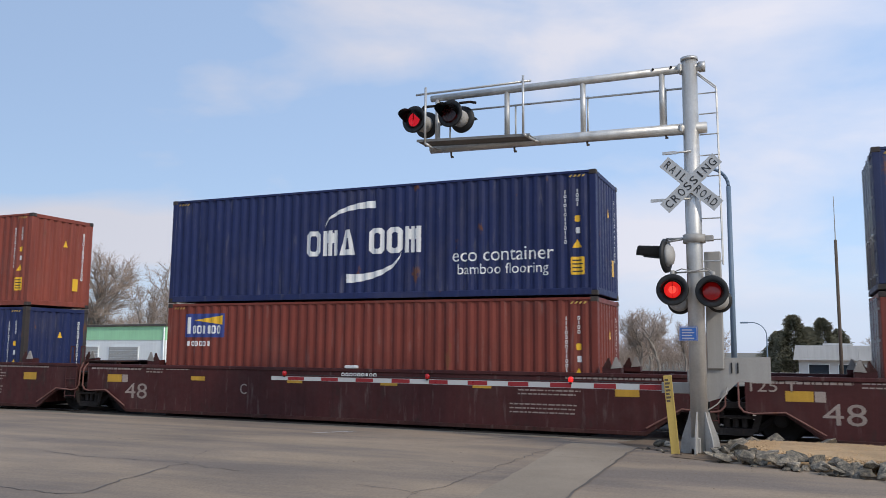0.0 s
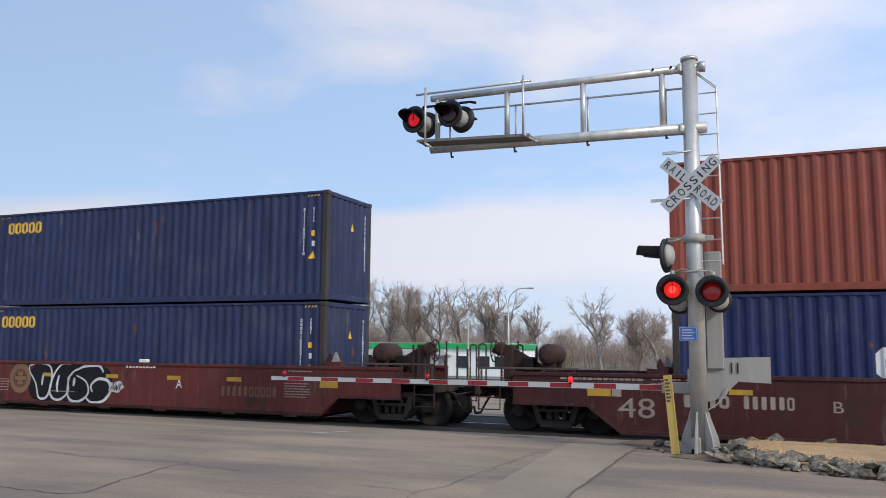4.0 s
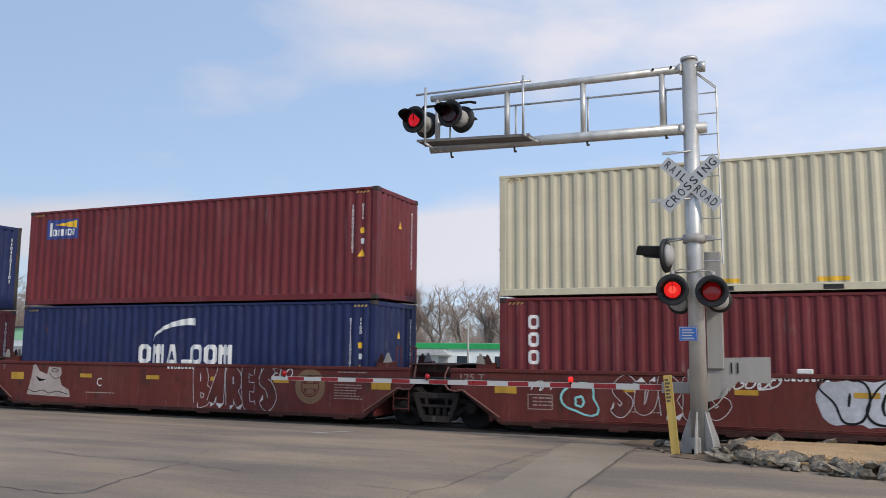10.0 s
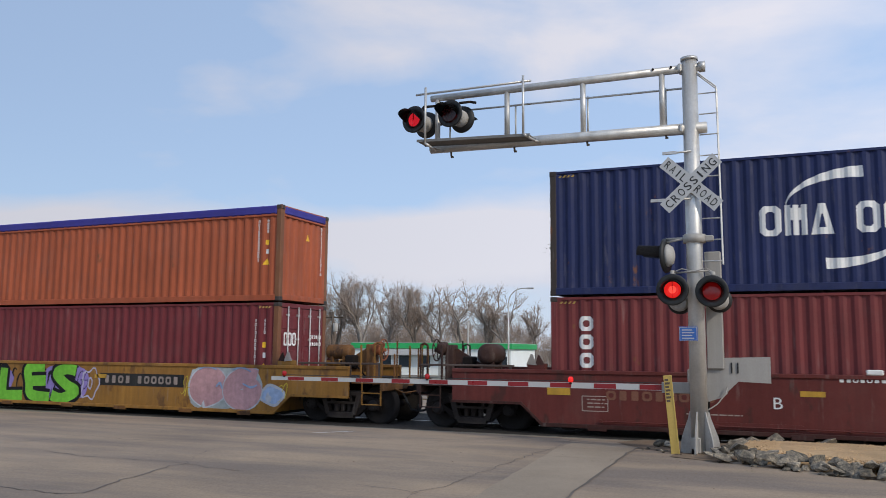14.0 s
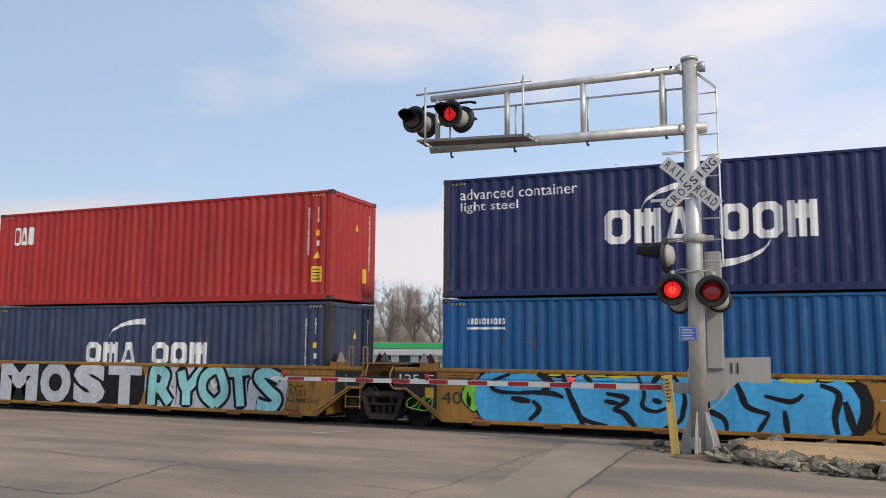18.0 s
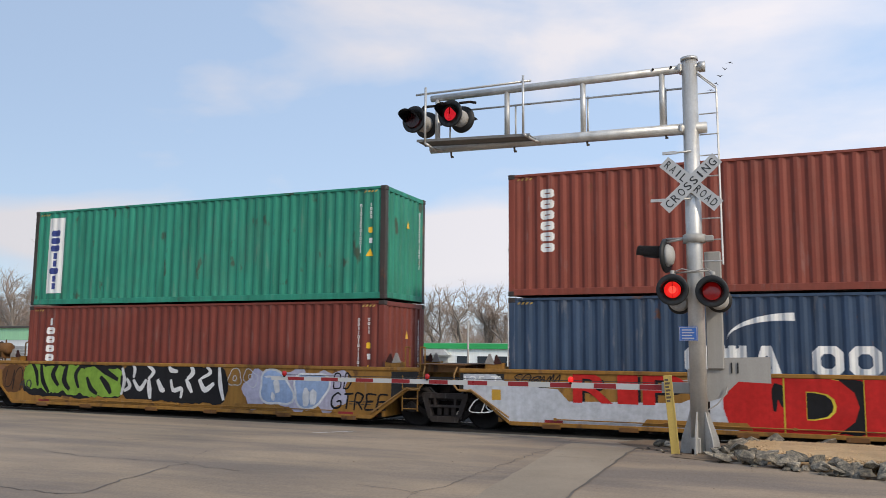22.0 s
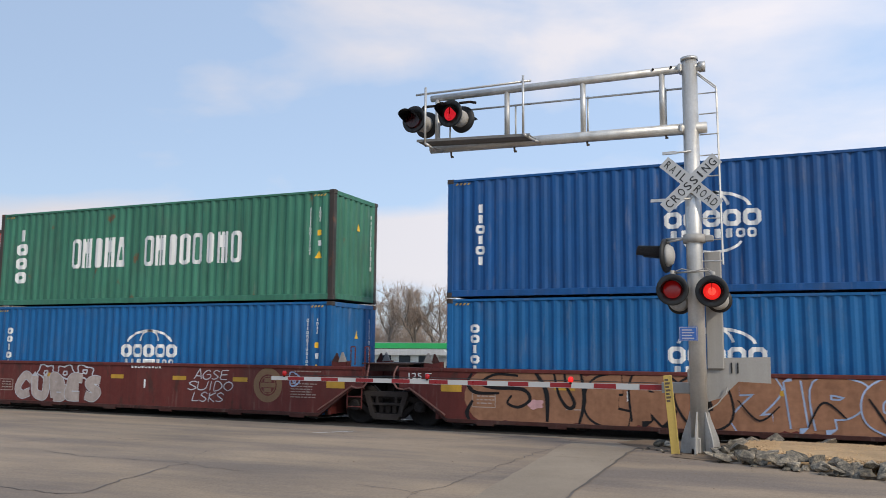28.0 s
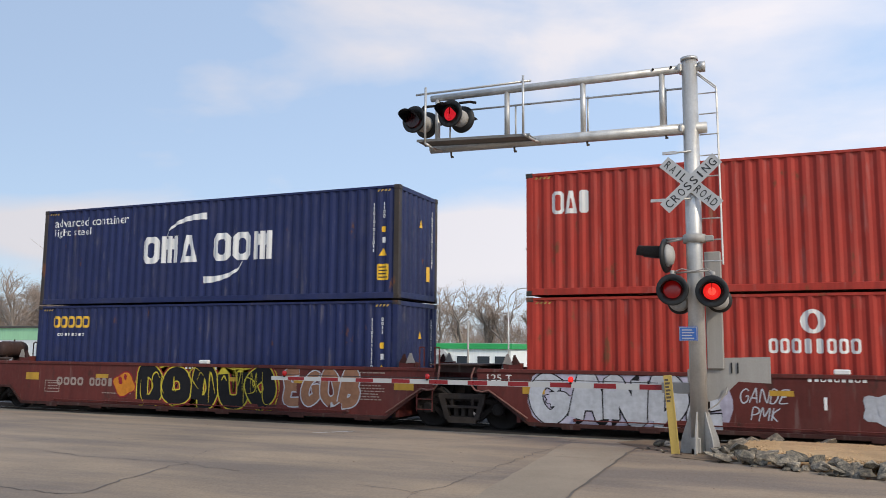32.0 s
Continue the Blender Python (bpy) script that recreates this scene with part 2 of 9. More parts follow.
def vary_by_object(m, low, high):
    """Make each object of a material lighter or darker as a whole."""
    t = m.node_tree
    n, l = t.nodes, t.links
    p = n["Principled BSDF"]
    src = p.inputs["Base Color"].links[0].from_socket
    info = n.new("ShaderNodeObjectInfo")
    r = n.new("ShaderNodeMapRange")
    r.inputs["To Min"].default_value, r.inputs["To Max"].default_value = low, high
    mix = n.new("ShaderNodeMix")
    mix.data_type, mix.blend_type = "RGBA", "MULTIPLY"
    mix.inputs["Factor"].default_value = 1
    l.new(info.outputs["Random"], r.inputs["Value"])
    l.new(src, mix.inputs["A"])
    l.new(r.outputs["Result"], mix.inputs["B"])
    l.new(mix.outputs["Result"], p.inputs["Base Color"])


vary_by_object(ROCK_GREY, 0.55, 1.6)
BARK = surface("grey_brown_bark", (0.27, 0.235, 0.205), rough=0.9, vary=0.25, grain=12, bump=0.4, spec=0.1)
TWIG = surface("brown_twigs", (0.36, 0.285, 0.235), rough=0.9, vary=0.2, grain=6, bump=0, spec=0.1)
NEEDLES = surface("dark_conifer_needles", (0.120, 0.112, 0.072), rough=0.8, vary=0.35, grain=6, bump=0, spec=0.2)
MINT_WALL = surface("mint_green_siding", (0.40, 0.76, 0.44), rough=0.7, vary=0.05, streak=0.06)
WHITE_WALL = surface("white_painted_wall", (0.84, 0.87, 0.85), rough=0.75, vary=0.05, streak=0.06)
GREEN_TRIM = surface("bright_green_fascia", (0.02, 0.36, 0.10), rough=0.5, vary=0.08)
PALE_WALL = surface("pale_grey_wall", (0.62, 0.62, 0.60), rough=0.8, vary=0.06)
DOOR_GREY = surface("roller_door_grey", (0.40, 0.40, 0.38), rough=0.6, vary=0.06)
ROOF_DARK = surface("dark_roof_edge", (0.09, 0.08, 0.07), rough=0.8, vary=0.2)
ROOF_GREY = surface("pale_grey_metal_roof", (0.50, 0.50, 0.49), rough=0.5, vary=0.08, streak=0.1)
GLASS_DARK = surface("dark_window_glass", (0.03, 0.04, 0.05), rough=0.08, vary=0.05, bump=0)
POLE_BLUE = surface("blue_grey_lamp_pole", (0.13, 0.18, 0.24), rough=0.5, vary=0.1)
POLE_WOOD = surface("weathered_pole_wood", (0.10, 0.075, 0.055), rough=0.9, vary=0.25)
CAR_RED = surface("red_car_paint", (0.30, 0.012, 0.02), rough=0.25, vary=0.04, bump=0)
CAR_WHITE = surface("white_car_paint", (0.70, 0.71, 0.72), rough=0.25, vary=0.04, bump=0)
CAR_DARK = surface("dark_blue_car_paint", (0.03, 0.035, 0.05), rough=0.25, vary=0.04, bump=0)
FEATHER = surface("dark_goose_feather", (0.07, 0.06, 0.055), rough=0.9, vary=0.2, bump=0)

BROWN_CAR = painted("mineral_brown_car_paint", (0.118, 0.025, 0.020), rust=0.36, rust_rgb=(0.060, 0.022, 0.017), streak=0.22, vary=0.14, rough=0.62)
OLD_BROWN = painted("old_dark_brown_car_paint", (0.059, 0.0145, 0.0135), rust=0.34, rust_rgb=(0.040, 0.017, 0.014), streak=0.22, vary=0.18, rough=0.6, seed=4)
YELLOW_CAR = painted("dirty_yellow_car_paint", (0.285, 0.138, 0.028), rust=0.40, rust_rgb=(0.130, 0.062, 0.022), streak=0.25, vary=0.16, rough=0.65, seed=2)
GRIME_BROWN = painted("grimy_brown_steel", (0.050, 0.026, 0.021), rust=0.30, rust_rgb=(0.085, 0.034, 0.018), vary=0.3, rough=0.8, seed=6)
GRIME_YELLOW = painted("grimy_yellow_steel", (0.150, 0.068, 0.022), rust=0.42, rust_rgb=(0.045, 0.024, 0.015), vary=0.3, rough=0.75, seed=8)
WORN_EDGE = surface("pale_worn_steel", (0.34, 0.31, 0.28), rough=0.6, vary=0.25, streak=0.3, rust=0.2)
PIPE_BROWN = painted("dusty_brown_pipe", (0.20, 0.095, 0.078), rust=0.2, vary=0.2, rough=0.8, seed=21)
PIPE_YELLOW = painted("dusty_yellow_pipe", (0.33, 0.18, 0.065), rust=0.2, vary=0.2, rough=0.8, seed=22)
RUST_ORANGE = painted("orange_rusted_iron", (0.24, 0.075, 0.03), rust=0.35, rust_rgb=(0.06, 0.025, 0.015), vary=0.3, rough=0.85, seed=9)
# dirty brown, darker still to stand in for shade along the car's bottom
SILL_BROWN = painted("dirty_shaded_brown_sill", (0.050, 0.017, 0.014), rust=0.30, rust_rgb=(0.020, 0.013, 0.011), vary=0.3, rough=0.8, seed=5)
# truck dust painted lighter than the dark frame for the sun on it
TRUCK_LIT_DUST = painted("dusty_sunlit_truck_steel", (0.040, 0.032, 0.028), rust=0.25, rust_rgb=(0.065, 0.042, 0.030), streak=0.0, vary=0.35, rough=0.9, seed=12)
BLACK_PANEL = painted("dull_black_panel", (0.018, 0.018, 0.018), rust=0.0, streak=0.2, vary=0.3, rough=0.7)

# ---- mesh helpers ----


def part(name, bm, material, parent, label=""):
    """Link a bmesh as ONE mesh object under a thing or under a part."""
    me = bpy.data.meshes.new(name)
    bm.normal_update()
    bm.to_mesh(me)
    bm.free()
    for m in material if isinstance(material, (list, tuple)) else (material,):
        me.materials.append(m)
    ob = new(name, me)
    ob.parent = parent
    if label:
        ob["label"] = label
    return ob


def shared(name, me, material, parent, m=None, label=""):
    """One more object on a mesh that alike parts share, with a paint of its own."""
    ob = new(name, me)
    ob.parent = parent
    if material:
        ob.material_slots[0].link = "OBJECT"
        ob.material_slots[0].material = material
    if m is not None:
        ob.matrix_basis = m
    if label:
        ob["label"] = label
    return ob


def mesh_of(name, bm, material):
    me = bpy.data.meshes.new(name)
    bm.normal_update()
    bm.to_mesh(me)
    bm.free()
    me.materials.append(material)
    return me


def thing(name, m, label, category, group="", kind=""):
    ob = new(name)
    ob.empty_display_size = 0.2
    ob.matrix_basis = m
    return tagged(ob, label, category, group, kind)


def box(bm, x0, x1, y0, y1, z0, z1, bev=0.0):
    made = bmesh.ops.create_cube(bm, size=1)
    bmesh.ops.scale(bm, vec=(x1 - x0, y1 - y0, z1 - z0), verts=made["verts"])
    bmesh.ops.translate(bm, vec=((x0 + x1) / 2, (y0 + y1) / 2, (z0 + z1) / 2), verts=made["verts"])
    if bev:
        edges = list({e for v in made["verts"] for e in v.link_edges})
        bmesh.ops.bevel(bm, geom=edges, offset=bev, segments=1, affect="EDGES")
    return bm


def tube(bm, a, b, r0, r1=None, n=10, caps=True):
    """A straight round bar from a to b."""
    a, b = Vector(a), Vector(b)
    r1 = r0 if r1 is None else r1
    q = (b - a).to_track_quat("Z", "Y")
    rings = []
    for c, r in ((a, r0), (b, r1)):
        rings.append([bm.verts.new(c + q @ Vector((r * math.cos(2 * math.pi * i / n), r * math.sin(2 * math.pi * i / n), 0))) for i in range(n)])
    for i in range(n):
        f = bm.faces.new((rings[0][i], rings[0][(i + 1) % n], rings[1][(i + 1) % n], rings[1][i]))
        f.smooth = n > 6
    if caps:
        bm.faces.new(rings[0][::-1])
        bm.faces.new(rings[1])
    return bm


def chain(bm, pts, r, n=8):
    for a, b in zip(pts, pts[1:]):
        tube(bm, a, b, r, n=n)
    return bm


def lathe(bm, profile, at=(0, 0, 0), axis="z", n=20):
    """Turn (radius, height) pairs round an axis."""
    rings = []
    for r, h in profile:
        ring = []
        for i in range(n):
            a = 2 * math.pi * i / n
            c, s = r * math.cos(a), r * math.sin(a)
            v = {"z": (c, s, h), "y": (c, h, s), "x": (h, c, s)}[axis]
            ring.append(bm.verts.new(Vector(v) + Vector(at)))
        rings.append(ring)
    for p, q in zip(rings, rings[1:]):
        for i in range(n):
            f = bm.faces.new((p[i], p[(i + 1) % n], q[(i + 1) % n], q[i]))
            f.smooth = True
    bm.faces.new(rings[0])
    bm.faces.new(rings[-1])
    bmesh.ops.recalc_face_normals(bm, faces=bm.faces[:])
    return bm


def slab(bm, pts, y0, y1):
    """A plate with the outline pts in x and z, between y0 and y1."""
    front = [bm.verts.new((x, y0, z)) for x, z in pts]
    back = [bm.verts.new((x, y1, z)) for x, z in pts]
    faces = [bm.faces.new(front), bm.faces.new(back[::-1])]
    k = len(pts)
    for i in range(k):
        faces.append(bm.faces.new((front[i], back[i], back[(i + 1) % k], front[(i + 1) % k])))
    bmesh.ops.recalc_face_normals(bm, faces=faces)
    return bm


def sheet_poly(bm, pts):
    bm.faces.new([bm.verts.new((x, 0, z)) for x, z in pts])
    return bm


def bar(bm, x0, x1, z0, z1, cut=0.0):
    """A flat painted bar, its corners cut off."""
    if cut <= 0:
        return sheet_poly(bm, [(x0, z0), (x1, z0), (x1, z1), (x0, z1)])
    c = cut
    return sheet_poly(bm, [(x0 + c, z0), (x1 - c, z0), (x1, z0 + c), (x1, z1 - c), (x1 - c, z1), (x0 + c, z1), (x0, z1 - c), (x0, z0 + c)])


def loop_band(bm, outer, inner):
    """A flat closed band between two outlines of as many corners."""
    a = [bm.verts.new((x, 0, z)) for x, z in outer]
    b = [bm.verts.new((x, 0, z)) for x, z in inner]
    k = len(a)
    for i in range(k):
        bm.faces.new((a[i], a[(i + 1) % k], b[(i + 1) % k], b[i]))
    return bm


def cut_box(x0, x1, z0, z1, c):
    return [(x0 + c, z0), (x1 - c, z0), (x1, z0 + c), (x1, z1 - c), (x1 - c, z1), (x0 + c, z1), (x0, z1 - c), (x0, z0 + c)]


def ring_block(bm, x0, x1, z0, z1, w):
    """A plain block with a slot in it, for one sign of a trade mark."""
    c = min(x1 - x0, z1 - z0) * 0.22
    return loop_band(bm, cut_box(x0, x1, z0, z1, c), cut_box(x0 + w, x1 - w, z0 + w, z1 - w, max(0.01, c - w * 0.4)))


def notched_block(bm, x0, x1, z0, z1, lean):
    """A plain heavy block with a slit or with sloping sides."""
    w, h = x1 - x0, z1 - z0
    if lean:
        return loop_band(bm, [(x0, z0), (x1, z0), (x0 + w * 0.66, z1), (x0 + w * 0.34, z1)], [(x0 + w * 0.34, z0 + h * 0.22), (x0 + w * 0.66, z0 + h * 0.22), (x0 + w * 0.54, z0 + h * 0.66), (x0 + w * 0.46, z0 + h * 0.66)])
    for k in range(3):
        bar(bm, x0 + w * (0.0 + 0.37 * k), x0 + w * (0.26 + 0.37 * k), z0, z1)
    return bar(bm, x0 + w * 0.261, x0 + w * 0.369, z1 - h * 0.5, z1 - h * 0.1) and bar(bm, x0 + w * 0.631, x0 + w * 0.739, z1 - h * 0.5, z1 - h * 0.1)


def mark_row(bm, x0, x1, z0, z1, n, solid=0.3, gap=0.16, seed=1, space=(), shapes=""):
    """n plain blocks in a row for a trade mark, some with slots."""
    rnd = random.Random(seed)
    total = n + len(space) * 0.7
    w = (x1 - x0) / total
    x = x0
    for i in range(n):
        g = w * gap
        kind = shapes[i] if shapes else ""
        if kind in ("m", "a"):
            notched_block(bm, x + g * 0.5, x + w - g * 0.5, z0, z1, kind == "a")
        elif kind == "i" or (not kind and rnd.random() < solid):
            bar(bm, x + g * 0.5 + w * 0.12, x + w - g * 0.5 - w * 0.12, z0, z1, (z1 - z0) * 0.08)
        else:
            ring_block(bm, x + g * 0.5, x + w - g * 0.5, z0, z1, min(w * 0.25, (z1 - z0) * 0.26))
        x += w
        if i in space:
            x += w * 0.7
    return bm


def mark_column(bm, x0, x1, z0, z1, n, solid=0.3, seed=1):
    rnd = random.Random(seed)
    h = (z1 - z0) / n
    for i in range(n):
        a, b = z0 + i * h + h * 0.1, z0 + (i + 1) * h - h * 0.1
        if rnd.random() < solid:
            bar(bm, x0 + (x1 - x0) * 0.3, x1 - (x1 - x0) * 0.3, a, b)
        else:
            ring_block(bm, x0, x1, a, b, (x1 - x0) * 0.28)
    return bm


def swoosh(bm, x0, x1, z0, z1, up=True, thick=0.22):
    """A tapering crescent stroke: thin at one end, broad at the other."""
    outer, inner = [], []
    n = 14
    for i in range(n + 1):
        t = i / n
        if up:
            x = x0 + (x1 - x0) * (1 - math.cos(t * math.pi / 2)) * 0.92 + (x1 - x0) * 0.08 * t
            z = z0 + (z1 - z0) * math.sin(t * math.pi / 2)
        else:
            x = x1 - (x1 - x0) * (1 - math.cos(t * math.pi / 2)) * 0.92 - (x1 - x0) * 0.08 * t
            z = z1 - (z1 - z0) * math.sin(t * math.pi / 2)
        w = (z1 - z0) * (0.04 + thick * t * 1.3)
        outer.append((x, z))
        inner.append((x + (0.05 * w if up else -0.05 * w), z - w if up else z + w))
    a = [bm.verts.new((x, 0, z)) for x, z in outer]
    b = [bm.verts.new((x, 0, z)) for x, z in inner]
    for i in range(n):
        bm.faces.new((a[i], a[i + 1], b[i + 1], b[i]))
    return bm


def arc_band(bm, cx, cz, rx, rz, w, a0, a1, n=16):
    p = []
    for i in range(n + 1):
        a = radians(a0 + (a1 - a0) * i / n)
        p.append((bm.verts.new((cx + rx * math.cos(a), 0, cz + rz * math.sin(a))),
                  bm.verts.new((cx + (rx - w) * math.cos(a), 0, cz + (rz - w) * math.sin(a)))))
    for u, v in zip(p, p[1:]):
        bm.faces.new((u[0], v[0], v[1], u[1]))
    return bm


def letters(bm, text, x0, x1, z0, z1, bold=0.0):
    """Words in the built-in font, fitted into a box in x and z."""
    cu = bpy.data.curves.new("words", "FONT")
    cu.body = text
    cu.resolution_u = 3
    cu.offset = bold
    ob = bpy.data.objects.new("words", cu)
    scene.collection.objects.link(ob)
    me = bpy.data.meshes.new_from_object(ob)
    xs = [v.co.x for v in me.vertices]
    zs = [v.co.y for v in me.vertices]
    sx, sz = (x1 - x0) / (max(xs) - min(xs)), (z1 - z0) / (max(zs) - min(zs))
    lx, lz = min(xs), min(zs)
    vs = [bm.verts.new((x0 + (v.co.x - lx) * sx, 0, z0 + (v.co.y - lz) * sz)) for v in me.vertices]
    for p in me.polygons:
        try:
            bm.faces.new([vs[i] for i in p.vertices])
        except ValueError:
            pass
    bpy.data.objects.remove(ob)
    bpy.data.meshes.remove(me)
    bpy.data.curves.remove(cu)
    return bm


def islands(bm, axis=0):
    """Split a flat bmesh into separate ones, pieces that overlap along an axis together."""
    seen, groups = set(), []
    for v in bm.verts:
        if v in seen:
            continue
        stack, got = [v], []
        seen.add(v)
        while stack:
            u = stack.pop()
            got.append(u)
            for e in u.link_edges:
                w = e.other_vert(u)
                if w not in seen:
                    seen.add(w)
                    stack.append(w)
        k = [u.co[axis] for u in got]
        groups.append([min(k), max(k), got])
    groups.sort(key=lambda g: g[0])
    joined = []
    for g in groups:
        if joined and g[0] < joined[-1][1] + 0.028:
            joined[-1][1] = max(joined[-1][1], g[1])
            joined[-1][2] += g[2]
        else:
            joined.append(g)
    out = []
    for _, _, verts in joined:
        nb = bmesh.new()
        m = {v: nb.verts.new(v.co) for v in verts}
        for f in {f for v in verts for f in v.link_faces}:
            nb.faces.new([m[v] for v in f.verts])
        out.append(nb)
    bm.free()
    return out


def face_front(bm, axis=1):
    for f in bm.faces:
        f.normal_update()
        if f.normal[axis] > 0:
            f.normal_flip()
    return bm


def lay_flat(bm, y):
    """Set a flat sign on a plane that looks towards -y."""
    face_front(bm)
    for v in bm.verts:
        v.co.y = y
    return bm

# ---- ground, road and track ----
YC = 19.67  # centre line of the track


def ground_height(x, y):
    """The lot falls gently to the rails; beyond them the land drops about a metre."""
    if y < 18.0:
        return 0.03 + 0.045 * max(0.0, min(18.0 - y, 4.0)) + 0.012 * max(0.0, 14.0 - y) if y > -10 else 0.5
    if y < 23:
        return 0.0
    return -1.0 * min(1.0, (y - 23) / 17.0) ** 1.0


def ground_sheet():
    bm = bmesh.new()
    xs = [-4000, -1200, -400, -160, -90, -60, -45] + list(range(-36, 19, 3)) + [24, 32, 45, 70, 120, 300, 1000, 4000]
    ys = [-3000, -600, -120, -40, -15, -8, -4, 0, 3, 6, 8, 10, 11, 12, 13, 14, 15, 16, 17, 17.9, 23, 26, 30, 35, 40, 50, 70, 100, 200, 500, 1500, 4500]
    grid = [[bm.verts.new((x, y, ground_height(x, y) - (0.30 if 17.9 < y < 23.5 else 0.0) - (0.02 if y < 17.95 else 0))) for x in xs] for y in ys]
    for a, b in zip(grid, grid[1:]):
        for i in range(len(xs) - 1):
            bm.faces.new((a[i], a[i + 1], b[i + 1], b[i])).smooth = True
    ob = part("ground", bm, DRY_GROUND, None)
    tagged(ob, "pale dry bare ground reaching to the horizon", "ground", kind="structure")


def strip(name, x0, x1, y0, y1, lift, material, label, steps=24, category="road"):
    bm = bmesh.new()
    rows = []
    for j in range(steps + 1):
        y = y0 + (y1 - y0) * j / steps
        rows.append([bm.verts.new((x, y, ground_height(x, y) + lift)) for x in (x0, (x0 + x1) / 2, x1)])
    for a, b in zip(rows, rows[1:]):
        for i in range(2):
            bm.faces.new((a[i], a[i + 1], b[i + 1], b[i])).smooth = True
    return tagged(part(name, bm, material, None), label, category, kind="structure")


ground_sheet()
strip("road", -60, 14, -9, 18.0, 0.0, ASPHALT, "worn grey asphalt road and lot in front of the tracks")
strip("road_beyond", -70, 40, 22.6, 60, 0.012, ASPHALT, "worn grey asphalt road beyond the tracks")


def track():
    """Ballast bed, sleepers, two rails and the crossing panels."""
    bm = bmesh.new()
    slab(bm, [(0, 0)] * 0 or [(-140, -0.32), (140, -0.32), (140, -0.17), (-140, -0.17)], YC - 1.9, YC + 3.4)
    tagged(part("ballast_bed", bm, BALLAST, None), "grey crushed stone ballast under the rails", "ballast", kind="structure")
    for dy in (-0.7525, 0.7525):
        bm = bmesh.new()
        y = YC + dy
        box(bm, -140, 140, y - 0.036, y + 0.036, -0.04, 0.0, 0.008)
        box(bm, -140, 140, y - 0.009, y + 0.009, -0.14, -0.04)
        box(bm, -140, 140, y - 0.07, y + 0.07, -0.16, -0.14)
        rail = tagged(part("rail", bm, RAIL_STEEL, None), "brown steel rail with a bright worn head", "rail", "rails of the track", "structure")
        part("rail_head", box(bmesh.new(), -140, 140, y - 0.031, y + 0.031, 0.0, 0.003), TREAD, rail, "bright polished running face")
    bm = bmesh.new()
    box(bm, -0.11, 0.11, YC - 1.3, YC + 1.3, -0.26, -0.165, 0.01)
    me = mesh_of("sleeper", bm, POLE_WOOD)
    bed = bpy.data.objects["ballast_bed"]
    for i in range(120):
        x = -36 + i * 0.52
        if -19 < x < -2.5:
            continue
        shared("sleeper", me, None, bed, pose(x, 0, random.uniform(-0.005, 0.005)))
    # concrete panels between and beside the rails where the road crosses
    for y0, y1 in ((17.95, YC - 0.84), (YC - 0.62, YC + 0.62), (YC + 0.84, 22.7)):
        for i in range(7):
            bm = bmesh.new()
            x0 = -19.3 + i * 2.44
            box(bm, x0, x0 + 2.42, y0, y1, -0.2, -0.005 + 0.03 * (y0 < 18), 0.012)
            tagged(part("crossing_panel", bm, PANEL_SHADED, None), "crossing panel beside the rail, darkened for the train's shade", "crossing panel", "panels of the level crossing", "structure")


track()

# ---- containers ----
CL, CW, CH = 12.192, 2.438, 2.896
PITCH, RIB = 0.278, 0.036
OUT_Y = -CW / 2 + 0.010


def rib_breaks(a, b):
    """Where the folds of the side sheet lie between a and b, with their depth."""
    out = []
    k = int((a - 0.16) / PITCH) - 1
    while 0.16 + k * PITCH < b + PITCH:
        x = 0.16 + k * PITCH
        out += [(x, 0.0), (x + 0.072, 0.0), (x + 0.140, RIB), (x + 0.210, RIB)]
        k += 1
    return out


def rib_depth(x):
    u = (x - 0.16) % PITCH
    if u < 0.072:
        return 0.0
    if u < 0.140:
        return RIB * (u - 0.072) / 0.068
    if u < 0.210:
        return RIB
    return RIB * (PITCH - u) / 0.068


def lay_ribbed(bm, off=0.004, flat=False):
    """Lay a flat painted sign on the folds of a container's side."""
    face_front(bm)
    if flat:
        return lay_flat(bm, OUT_Y - off)
    xs = [v.co.x for v in bm.verts]
    for x, _ in rib_breaks(min(xs), max(xs)):
        if min(xs) < x < max(xs):
            bmesh.ops.bisect_plane(bm, geom=bm.verts[:] + bm.edges[:] + bm.faces[:], plane_co=(x, 0, 0), plane_no=(1, 0, 0), dist=1e-5)
    for v in bm.verts:
        v.co.y = OUT_Y + rib_depth(v.co.x) - off
    return bm


def ribbed_side(h, z0=0.155):
    bm = bmesh.new()
    pts = [(x, d) for x, d in rib_breaks(0.14, CL - 0.14) if 0.12 < x < CL - 0.12]
    pts = [(0.10, RIB)] + pts + [(CL - 0.10, RIB)]
    lo = [bm.verts.new((x, OUT_Y + d, z0)) for x, d in pts]
    hi = [bm.verts.new((x, OUT_Y + d, h - 0.055)) for x, d in pts]
    for i in range(len(pts) - 1):
        bm.faces.new((lo[i], lo[i + 1], hi[i + 1], hi[i]))
    return bm


def ribbed_end(h):
    """The closed end: broad folds, looking towards +x."""
    bm = bmesh.new()
    pts, y, k = [], -1.09, 0
    while y < 1.09:
        for dy, d in ((0, 0.0), (0.11, 0.0), (0.155, 0.045), (0.245, 0.045)):
            if y + dy < 1.09:
                pts.append((y + dy, d))
        y += 0.29
    pts.append((1.10, 0.0))
    lo = [bm.verts.new((CL - 0.02 - d, yy, 0.17)) for yy, d in pts]
    hi = [bm.verts.new((CL - 0.02 - d, yy, h - 0.11)) for yy, d in pts]
    for i in range(len(pts) - 1):
        bm.faces.new((lo[i], lo[i + 1], hi[i + 1], hi[i]))
    return bm


BOXES = {}


